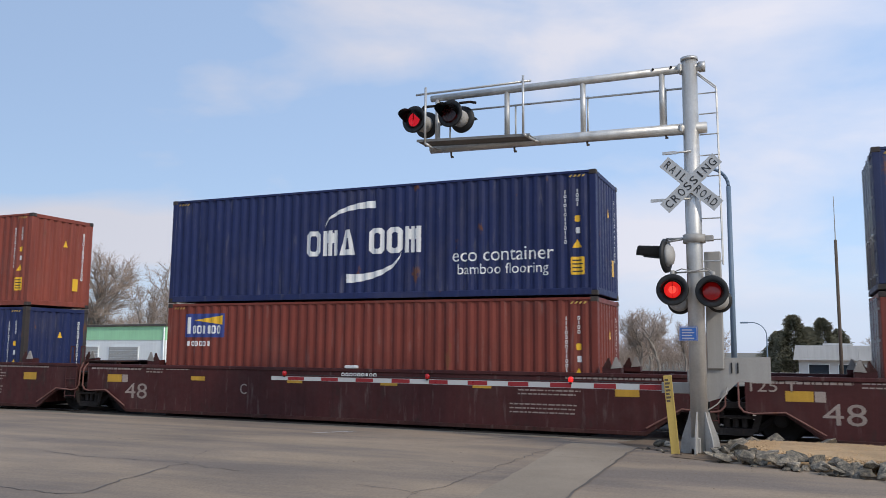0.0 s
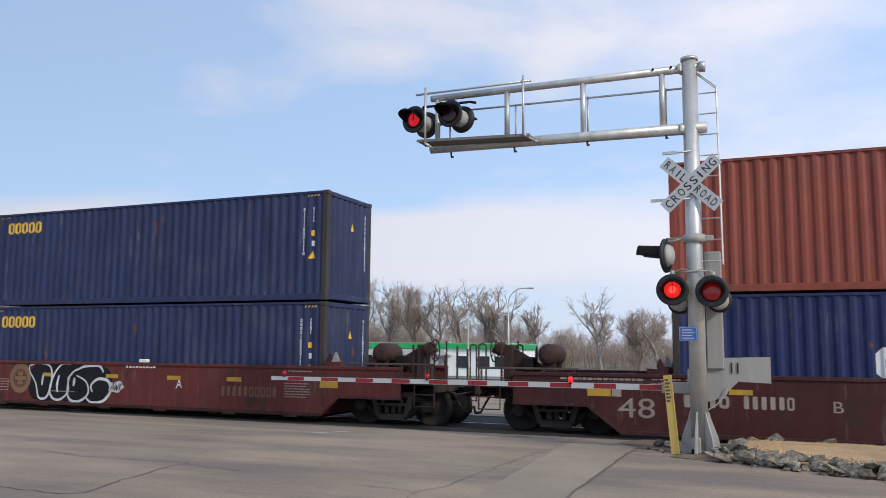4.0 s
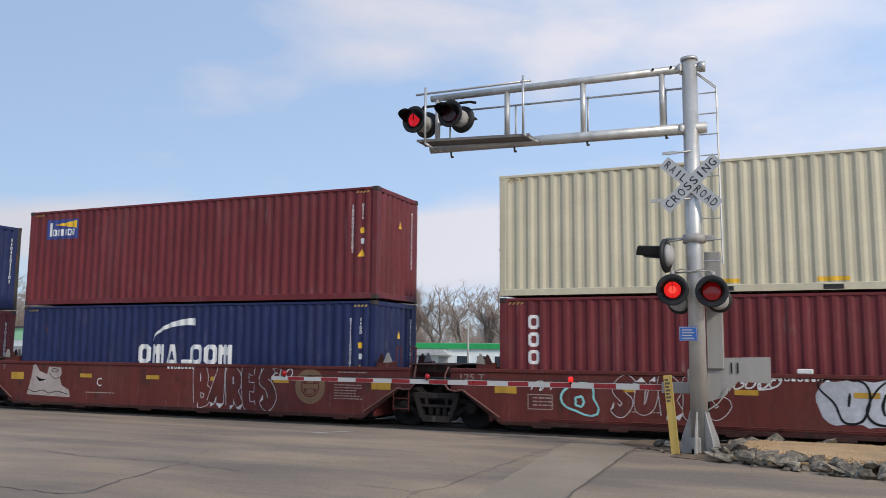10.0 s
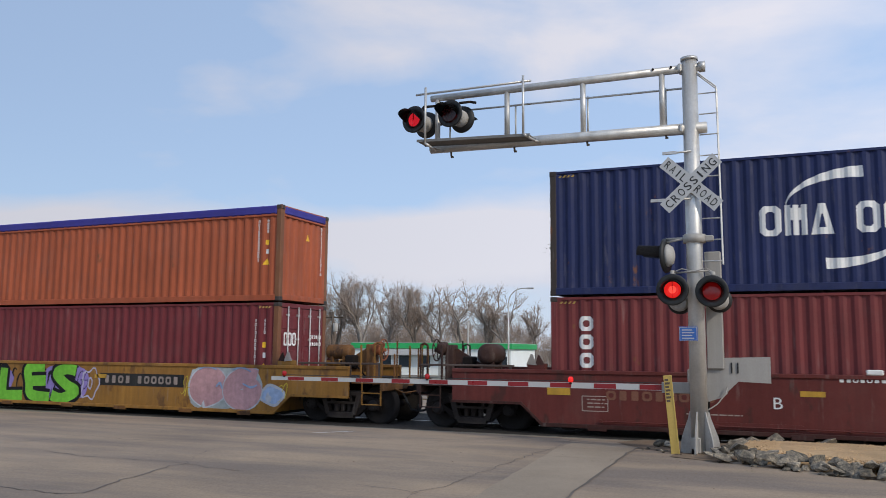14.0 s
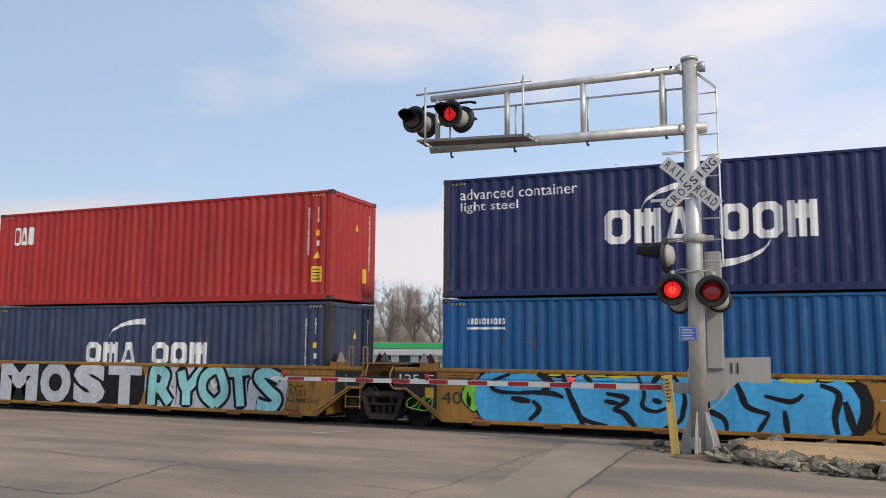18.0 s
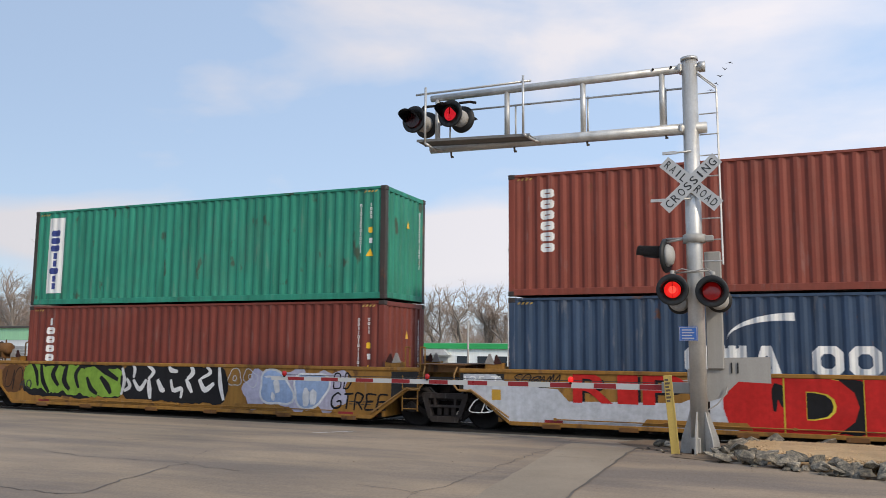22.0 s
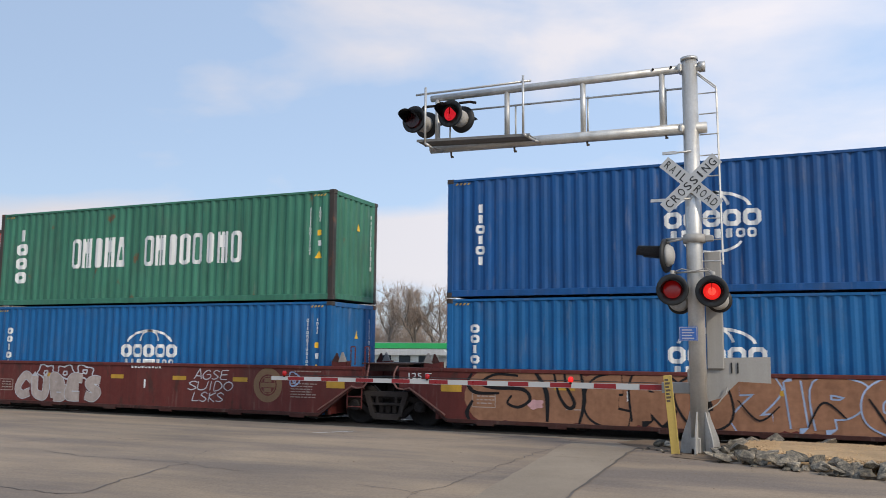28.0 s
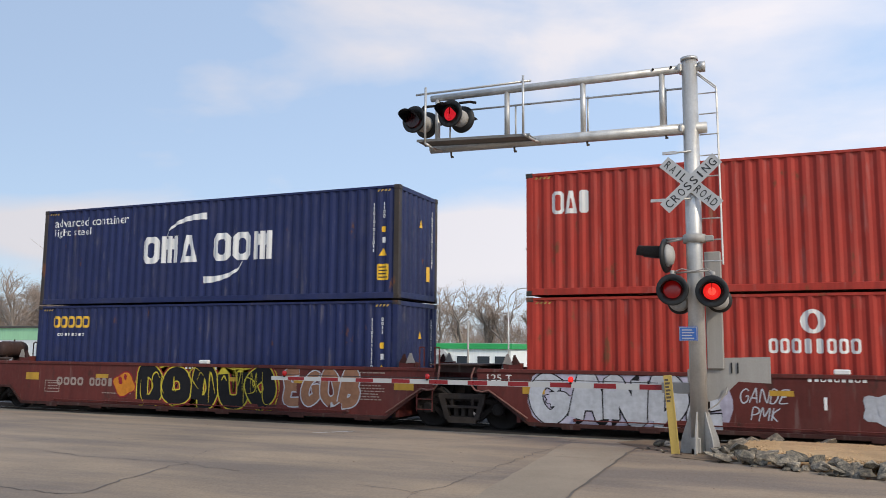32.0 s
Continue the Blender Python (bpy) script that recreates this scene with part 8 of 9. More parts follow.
def gate():
    g = thing("crossing_gate", pose(-1.53, 14.95, 0.155), "lowered crossing gate with red and white striped arm", "crossing gate")
    n = 20
    w = (10.24 - 2.12) / n
    for i in range(n):
        x0 = -8.74 + i * w
        taper = 0.039 + 0.015 * i / n
        bm = box(bmesh.new(), x0, x0 + w - 0.001, -0.012, 0.012, 1.095 - taper, 1.095 + taper)
        part("arm_stripe", bm, WHITE_SHEET, g)
        if i % 2:
            bm = box(bmesh.new(), x0 + 0.004, x0 + w - 0.005, -0.0155, -0.0125, 1.095 - taper * 0.84, 1.095 + taper * 0.84)
            part("red_stripe", bm, RED_SHEET, g, "red reflective stripe")
    bm = box(bmesh.new(), -0.64, -0.16, -0.03, 0.03, 1.0, 1.19, 0.01)
    part("arm_bracket", bm, GREY_PAINT, g)
    for x, lit in ((-8.42, True), (-5.12, True), (-2.26, True)):
        bm = lathe(bmesh.new(), [(0.035, 1.15), (0.048, 1.17), (0.048, 1.22), (0.025, 1.25)], (x, -0.01, 0), "z", 14)
        lamp = part("arm_lamp", bm, LENS_LIT if x > -3 else LENS_DIM, g, "small red lamp on the gate arm")
        bm = box(bmesh.new(), x - 0.02, x + 0.02, -0.03, 0.02, 1.12, 1.155)
        part("lamp_foot", bm, DARK_STEEL, lamp)
    bm = chain(bmesh.new(), [(-8.4, -0.02, 1.17), (-7.0, -0.02, 1.165), (-5.1, -0.02, 1.175), (-3.6, -0.02, 1.165), (-2.2, -0.02, 1.18), (-0.7, -0.02, 1.17)], 0.007, 5)
    part("lamp_cable", bm, BLACK_PAINT, g)
    bm = box(bmesh.new(), 0.13, 0.40, 0.0, 0.20, 1.43, 3.45, 0.012)
    part("junction_cabinet", bm, GREY_PAINT, g, "tall narrow grey cabinet behind the post")
    bm = slab(bmesh.new(), [(0.10, 0.86), (0.34, 0.94), (0.62, 1.22), (1.14, 1.20), (1.14, 1.64), (0.42, 1.62), (0.10, 1.40)], 0.06, 0.10)
    part("counterweight_plate", bm, GREY_PAINT, g, "grey counterweight plate")
    bm = bmesh.new()
    for x in (0.52, 0.62):
        box(bm, x - 0.012, x + 0.012, 0.045, 0.06, 1.36, 1.54)
    part("plate_slot", bm, BLACK_SHEET, g)
    bm = box(bmesh.new(), -0.22, 0.42, 0.12, 0.44, 0.98, 1.42, 0.02)
    chain(bm, [(0.44, 0.02, 1.12), (0.42, 0.0, 1.02), (0.28, -0.05, 0.84), (0.13, -0.10, 0.74)], 0.012, 6)
    part("gate_mechanism", bm, GREY_PAINT, g, "grey gate mechanism box")
    bm = box(bmesh.new(), -0.12, 0.12, 0.12, 0.40, -0.20, 0.99, 0.01)
    part("mechanism_stand", bm, DARK_STEEL, g)


gate()


def marker_board():
    b = thing("marker_post", pose(-1.89, 14.42, 0.12, 0, -4.6, 0), "flat yellow marker post with worn dark writing", "marker post")
    bm = box(bmesh.new(), -0.068, 0.068, -0.025, 0.025, -0.15, 1.36, 0.006)
    part("board", bm, YELLOW_PAINT, b)
    bm = bmesh.new()
    for i in range(7):
        bar(bm, -0.05, 0.01 + 0.02 * (i % 2), 0.92 + i * 0.058, 0.955 + i * 0.058)
    part("worn_print", lay_flat(bm, -0.029), POLE_WOOD, b)
    bm = box(bmesh.new(), 0.048, 0.068, -0.032, -0.025, 0.0, 1.35)
    part("board_lip", bm, YELLOW_PAINT, b)


marker_board()

# ---- rocks, gravel and pavement details ----


def rock_mesh(seed):
    """A sharp broken block: the hull of a few scattered points."""
    rnd = random.Random(seed)
    bm = bmesh.new()
    k = Vector((rnd.uniform(0.5, 0.85), rnd.uniform(0.35, 0.65), rnd.uniform(0.16, 0.36)))
    for _ in range(13):
        d = Vector((rnd.gauss(0, 1), rnd.gauss(0, 1), rnd.gauss(0, 1))).normalized() * rnd.uniform(0.8, 1.0)
        bm.verts.new((d.x * k.x, d.y * k.y, d.z * k.z))
    hull = bmesh.ops.convex_hull(bm, input=bm.verts[:])
    bmesh.ops.delete(bm, geom=[g for g in hull["geom_interior"] if isinstance(g, bmesh.types.BMVert)], context="VERTS")
    bmesh.ops.bevel(bm, geom=bm.edges[:], offset=0.018, segments=1, affect="EDGES")
    return mesh_of("rock", bm, ROCK_GREY)


def rock_bed():
    rnd = random.Random(7)
    # low mound of tan gravel behind a rim of broken rock
    bm = bmesh.new()
    nx, ny = 34, 22
    grid = []
    for j in range(ny + 1):
        row = []
        for i in range(nx + 1):
            u, v = i / nx, j / ny
            x = -1.05 + u * 9.0
            y0 = 13.75 - 0.62 * min(3.0, max(0.0, x + 1.0))
            y = y0 + v * (17.3 - y0)
            edge = min(1.0, min(u * nx / 2.5, v * ny / 3.5, (1 - v) * ny / 3.0))
            z = ground_height(x, y) - 0.03 + 0.20 * max(0.0, edge) + 0.02 * noise.noise(Vector((x * 2, y * 2, 0)))
            row.append(bm.verts.new((x, y, z)))
        grid.append(row)
    for a, b in zip(grid, grid[1:]):
        for i in range(nx):
            bm.faces.new((a[i], a[i + 1], b[i + 1], b[i])).smooth = True
    bed = tagged(part("gravel_bed", bm, TAN_GRAVEL, None), "low bed of loose tan gravel beside the track", "gravel", kind="stuff")
    verts, faces = [], []
    for _ in range(7000):
        x = rnd.uniform(-0.85, 4.5)
        y0 = 13.9 - 0.62 * min(3.0, max(0.0, x + 1.0))
        y = rnd.uniform(y0 + 0.1, 16.9)
        z = ground_height(x, y) + 0.155
        r = rnd.uniform(0.012, 0.028)
        b = len(verts)
        a0 = rnd.uniform(0, 6.28)
        for k in range(4):
            a = a0 + k * math.pi / 2
            verts.append((x + r * math.cos(a) * rnd.uniform(0.7, 1.2), y + r * math.sin(a) * rnd.uniform(0.7, 1.2), z + rnd.uniform(-0.004, 0.008)))
        verts += [(x, y, z + r * rnd.uniform(0.7, 1.1)), (x, y, z - r)]
        for k in range(4):
            faces += [(b + k, b + (k + 1) % 4, b + 4), (b + (k + 1) % 4, b + k, b + 5)]
    me = bpy.data.meshes.new("pebbles")
    me.from_pydata(verts, [], faces)
    me.materials.append(TAN_GRAVEL)
    tagged(new("pebbles", me), "scattered loose tan pebbles on the gravel bed", "gravel", kind="stuff")
    meshes = [rock_mesh(i) for i in range(14)]

    def put(x, y, size, lift=0.0, squash=1.0):
        ob = new("rock", rnd.choice(meshes))
        s = size
        ob.matrix_basis = Matrix.LocRotScale((x, y, ground_height(x, y) + size * 0.22 + lift), Euler((rnd.uniform(-0.5, 0.5), rnd.uniform(-0.45, 0.45), rnd.uniform(0, 6.28))), (s, s, s * squash))
        tagged(ob, "broken grey rock on the edge of the gravel bed", "rock", "rocks round the gravel bed")

    x = -1.05
    while x < 3.6:
        y = 13.62 - 0.62 * min(3.0, max(0.0, x + 1.0))
        put(x, y + rnd.uniform(-0.16, 0.16), rnd.uniform(0.14, 0.40), 0, rnd.uniform(0.8, 1.3))
        put(x + rnd.uniform(-0.1, 0.1), y + rnd.uniform(0.14, 0.42), rnd.uniform(0.16, 0.38), rnd.uniform(0.02, 0.09), rnd.uniform(0.8, 1.3))
        if rnd.random() < 0.6:
            put(x + rnd.uniform(-0.1, 0.1), y + rnd.uniform(0.05, 0.30), rnd.uniform(0.10, 0.22), rnd.uniform(0.08, 0.13))
        for _ in range(rnd.choice((0, 1, 2, 2))):
            put(x + rnd.uniform(-0.1, 0.1), y - rnd.uniform(0.12, 0.34), rnd.uniform(0.05, 0.15))
        x += rnd.uniform(0.11, 0.22)
    for x, y, s in ((-1.15, 14.0, 0.34), (-1.2, 14.4, 0.26), (-1.1, 14.8, 0.30), (-1.05, 15.3, 0.36), (-0.95, 15.9, 0.42), (-0.80, 16.5, 0.40), (-0.45, 16.9, 0.52), (0.0, 17.2, 0.34),
                    (0.5, 17.2, 0.42), (1.0, 17.3, 0.30), (1.7, 17.25, 0.36), (2.4, 17.3, 0.30), (-2.35, 15.9, 0.30), (-2.15, 15.7, 0.20), (-1.3, 13.75, 0.22), (-1.0, 16.2, 0.28), (-0.2, 17.0, 0.24)):
        put(x, y, s, 0.02)
    for _ in range(50):
        put(rnd.uniform(-2.5, -0.9), rnd.uniform(13.9, 17.4), rnd.uniform(0.03, 0.09))


rock_bed()


def flat_patch(name, pts, lift, material, label, category):
    """A thin patch that follows the ground, with the outline pts in x and y."""
    bm = bmesh.new()
    bm.faces.new([bm.verts.new((x, y, 0)) for x, y in pts])
    ys = [p[1] for p in pts]
    for i in range(1, int((max(ys) - min(ys)) / 0.5) + 1):
        bmesh.ops.bisect_plane(bm, geom=bm.verts[:] + bm.edges[:] + bm.faces[:], plane_co=(0, min(ys) + i * 0.5, 0), plane_no=(0, 1, 0), dist=1e-5)
    for v in bm.verts:
        v.co.z = ground_height(v.co.x, v.co.y) + lift
    for f in bm.faces:
        f.normal_update()
        if f.normal.z < 0:
            f.normal_flip()
    return tagged(part(name, bm, material, None), label, category, kind="structure")


def pavement_details():
    rnd = random.Random(3)
    flat_patch("dirt_verge", [(-2.7, 15.2), (-1.9, 14.6), (-1.9, 13.8), (-1.1, 13.4), (-0.6, 14.0), (-0.4, 17.95), (-3.0, 17.95), (-3.3, 16.6)], 0.006, DIRT, "strip of bare brown dirt round the signal post", "dirt")
    ys = [7.0, 12.9, 15.75]
    for a, b in zip(ys, ys[1:]):
        west, east = [], []
        k = int((b - a) / 0.35)
        for i in range(k + 1):
            y = a + 0.012 + (b - a - 0.024) * i / k
            west.append((-3.41 - 0.097 * (y - 9.8) + 0.05 * noise.noise(Vector((y * 2.3, 1, 0))), y))
            east.append((-2.40 - 0.046 * (y - 9.17) + 0.06 * noise.noise(Vector((y * 1.9, 9, 0))) - (0.25 if y > 15.6 else 0), y))
        pts = east + west[::-1]
        seam = [(x + 0.035 + 0.012 * noise.noise(Vector((y * 5, 4, 0))), y) for x, y in east]
        flat_patch("asphalt_seam", seam + [(x + 0.006, y) for x, y in east[::-1]], 0.008, CRACK_FILL, "dark seam along the concrete slab", "seam")
        flat_patch("concrete_apron", pts, 0.007, CONCRETE, "worn pale concrete slab in the asphalt", "pavement")
    # sealed cracks wandering over the asphalt
    for wide, pts in ((1.5, ((-8.32, 6.88), (-7.38, 6.84), (-7.2, 7.02), (-7.49, 7.77), (-7.93, 9.25), (-7.89, 9.49))), (1.0, ((-7.89, 9.49), (-7.35, 9.3), (-6.59, 9.27))),
                      (1.1, ((-10.82, 9.71), (-9.89, 9.45), (-8.22, 9.53), (-7.9, 9.49))), (1.0, ((-12.4, 10.19), (-12.16, 10.78), (-12.32, 11.93), (-11.09, 11.65), (-9.08, 11.91))),
                      (0.7, ((-7.89, 9.49), (-8.55, 10.54), (-8.85, 11.62))), (0.9, ((-4.87, 8.9), (-4.31, 8.81), (-4.0, 8.7), (-3.89, 9.22), (-3.93, 11.6), (-3.93, 13.64), (-3.92, 14.41), (-4.2, 16.4), (-4.1, 17.9))),
                      (1.0, ((-4.0, 8.7), (-3.92, 8.31))), (0.6, ((-16, 14.2), (-12, 13.4), (-9.0, 13.0), (-6.2, 13.2), (-4.0, 12.6))), (0.6, ((-6.2, 13.2), (-5.6, 16.2), (-5.4, 17.9)))):
        bm = bmesh.new()
        fine = []
        for a, b in zip(pts, pts[1:]):
            k = max(2, int(math.dist(a, b) / 0.18))
            for i in range(k):
                t = i / k
                fine.append((a[0] + (b[0] - a[0]) * t + rnd.uniform(-0.045, 0.045), a[1] + (b[1] - a[1]) * t + rnd.uniform(-0.045, 0.045)))
        fine.append(pts[-1])
        left, right = [], []
        for i, p in enumerate(fine):
            q = fine[min(i + 1, len(fine) - 1)]
            o = fine[max(i - 1, 0)]
            d = Vector((q[0] - o[0], q[1] - o[1])).normalized() * rnd.uniform(0.003, 0.011) * wide
            z = ground_height(*p) + 0.005
            left.append(bm.verts.new((p[0] - d.y, p[1] + d.x, z)))
            right.append(bm.verts.new((p[0] + d.y, p[1] - d.x, z)))
        for i in range(len(fine) - 1):
            bm.faces.new((left[i], right[i], right[i + 1], left[i + 1]))
        tagged(part("asphalt_crack", bm, CRACK_FILL, None), "dark wandering crack in the asphalt", "crack", "cracks in the asphalt", "structure")
    flat_patch("worn_road_line", [(-9.08, 14.6), (-9.0, 14.6), (-8.70, 15.85), (-8.78, 15.85)], 0.006, WHITE_DECAL, "short worn white road line", "road marking")

    # grit and small stones strewn over the asphalt
    verts, faces = [], []
    for i in range(260):
        near = i % 3
        x = rnd.uniform(-15, 2.5) if near == 0 else rnd.gauss(-2.0, 0.9)
        y = rnd.uniform(8.0, 17.8) if near == 0 else rnd.gauss(13.6, 1.6)
        if y > 17.8:
            continue
        z = ground_height(x, y) + 0.004
        r = rnd.uniform(0.005, 0.014)
        b = len(verts)
        for k in range(4):
            a = k * 1.571 + rnd.uniform(0, 1)
            verts.append((x + r * math.cos(a), y + r * math.sin(a), z))
        verts.append((x + rnd.uniform(-0.3, 0.3) * r, y, z + r * rnd.uniform(0.4, 0.9)))
        faces += [(b + k, b + (k + 1) % 4, b + 4) for k in range(4)]
    me = bpy.data.meshes.new("grit")
    me.from_pydata(verts, [], faces)
    me.materials.append(DIRT)
    tagged(new("grit", me), "scattered grit and small stones on the asphalt", "grit", kind="stuff")


pavement_details()

# ---- beyond the tracks ----


def prong(verts, faces, p, d, length, r):
    """One thin twig that runs out to a point."""
    q = d.to_track_quat("Z", "Y")
    b = len(verts)
    for k in range(3):
        a = 2.0944 * k
        verts.append(tuple(p + q @ Vector((r * math.cos(a), r * math.sin(a), 0))))
    verts.append(tuple(p + d * length))
    faces.extend(((b, b + 1, b + 3), (b + 1, b + 2, b + 3), (b + 2, b, b + 3)))


def turned_from(rnd, d0, lo, hi, up=0.10):
    """A way that leaves the way d0 at an angle between lo and hi degrees, lifted a little."""
    az = rnd.uniform(0, 6.283)
    side = Vector((math.cos(az), math.sin(az), 0))
    side = (side - d0 * side.dot(d0)).normalized()
    a = radians(rnd.uniform(lo, hi))
    return (d0 * math.cos(a) + side * math.sin(a) + Vector((0, 0, up))).normalized()


def fork_mesh(seed, height, wide=1.0, stout=0.034, bole=0.20, sprays=7):
    """A bare tree: a short bole that forks into crooked limbs, and sprays of fine pointed twigs."""
    rnd = random.Random(seed)
    wood, twigs = ([], []), ([], [])

    def spray_of_twigs(p, d, length):
        prong(*twigs, p, d, length, 0.011)
        for _ in range(3):
            t = rnd.uniform(0.15, 0.9)
            nd = turned_from(rnd, d, 18, 52, 0.14)
            prong(*twigs, p + d * length * t, nd, length * rnd.uniform(0.35, 0.7), 0.0075)

    def limb(p, d, length, r, level):
        verts, faces = wood if level < 4 else twigs
        sides = (8, 7, 6, 5, 4, 3)[level]
        segs = 4 if level < 4 else 3
        ring0, mids = None, []
        for i in range(segs + 1):
            q = d.to_track_quat("Z", "Y")
            rr = r * (1 - 0.30 * i / segs) * (1.25 if level == 0 and i == 0 else 1)
            ring = []
            for k in range(sides):
                a = 2 * math.pi * k / sides
                ring.append(len(verts))
                verts.append(tuple(p + q @ Vector((rr * math.cos(a), rr * math.sin(a), 0))))
            if ring0:
                for k in range(sides):
                    faces.append((ring0[k], ring0[(k + 1) % sides], ring[(k + 1) % sides], ring[k]))
            ring0 = ring
            if 0 < i:
                mids.append((p.copy(), d.copy(), rr))
            if i < segs:
                w = 0.05 if level == 0 else 0.16 if level < 3 else 0.11
                d = (d + Vector((rnd.gauss(0, w), rnd.gauss(0, w), rnd.gauss(0.06, w * 0.7)))).normalized()
                p = p + d * (length / segs)
        if level == 5:
            for _ in range(sprays):
                mp, md, mr = rnd.choice(mids)
                spray_of_twigs(mp - md * length / segs * rnd.random(), turned_from(rnd, md, 18, 66, 0.10), height * rnd.uniform(0.04, 0.085))
            return
        short = 0.92 if level == 0 else 0.82
        ends = (3 if rnd.random() < 0.6 else 2) if level < 2 else 2
        for j in range(ends):
            keep = (0.72, 0.56, 0.48)[j]
            lo, hi = (10, 30) if j == 0 else (28, 54)
            limb(p, turned_from(rnd, d, lo * wide, hi * wide), length * short * rnd.uniform(0.78, 1.12), max(r * keep, 0.014), level + 1)
        for mp, md, mr in mids[:-1]:
            if level > 0 and rnd.random() < (0.6 if level < 3 else 0.75):
                limb(mp, turned_from(rnd, md, 38 * wide, 68 * wide), length * rnd.uniform(0.45, 0.7), max(mr * 0.38, 0.014), min(5, level + 2))

    limb(Vector((0, 0, -0.3)), Vector((rnd.gauss(0, 0.05), rnd.gauss(0, 0.05), 1)).normalized(), height * bole, height * stout, 0)
    k = height / max(v[2] for v in twigs[0])
    out = []
    for (verts, faces), name, m in ((wood, "trunk", BARK), (twigs, "crown", TWIG)):
        me = bpy.data.meshes.new(name)
        me.from_pydata([(x * k, y * k, z * k) for x, y, z in verts], [], faces)
        me.materials.append(m)
        out.append(me)
    return out


def brush_clump(seed, height):
    """A clump of upright stems with fine side twigs. Returns its points and faces."""
    rnd = random.Random(seed)
    verts, faces = [], []
    for _ in range(6):
        p = Vector((rnd.gauss(0, 0.5), rnd.gauss(0, 0.5), 0))
        d = Vector((rnd.gauss(0, 0.16), rnd.gauss(0, 0.16), 1)).normalized()
        h = height * rnd.uniform(0.6, 1.0)
        prong(verts, faces, p, d, h, 0.035)
        for _ in range(16):
            b = p + d * h * rnd.uniform(0.12, 0.92)
            bd = turned_from(rnd, d, 22, 48, 0.1)
            l = height * rnd.uniform(0.14, 0.30)
            prong(verts, faces, b, bd, l, 0.016)
            for _ in range(5):
                prong(verts, faces, b + bd * l * rnd.uniform(0.15, 0.9), turned_from(rnd, bd, 20, 50, 0.12), l * rnd.uniform(0.3, 0.6), 0.010)
    return verts, faces


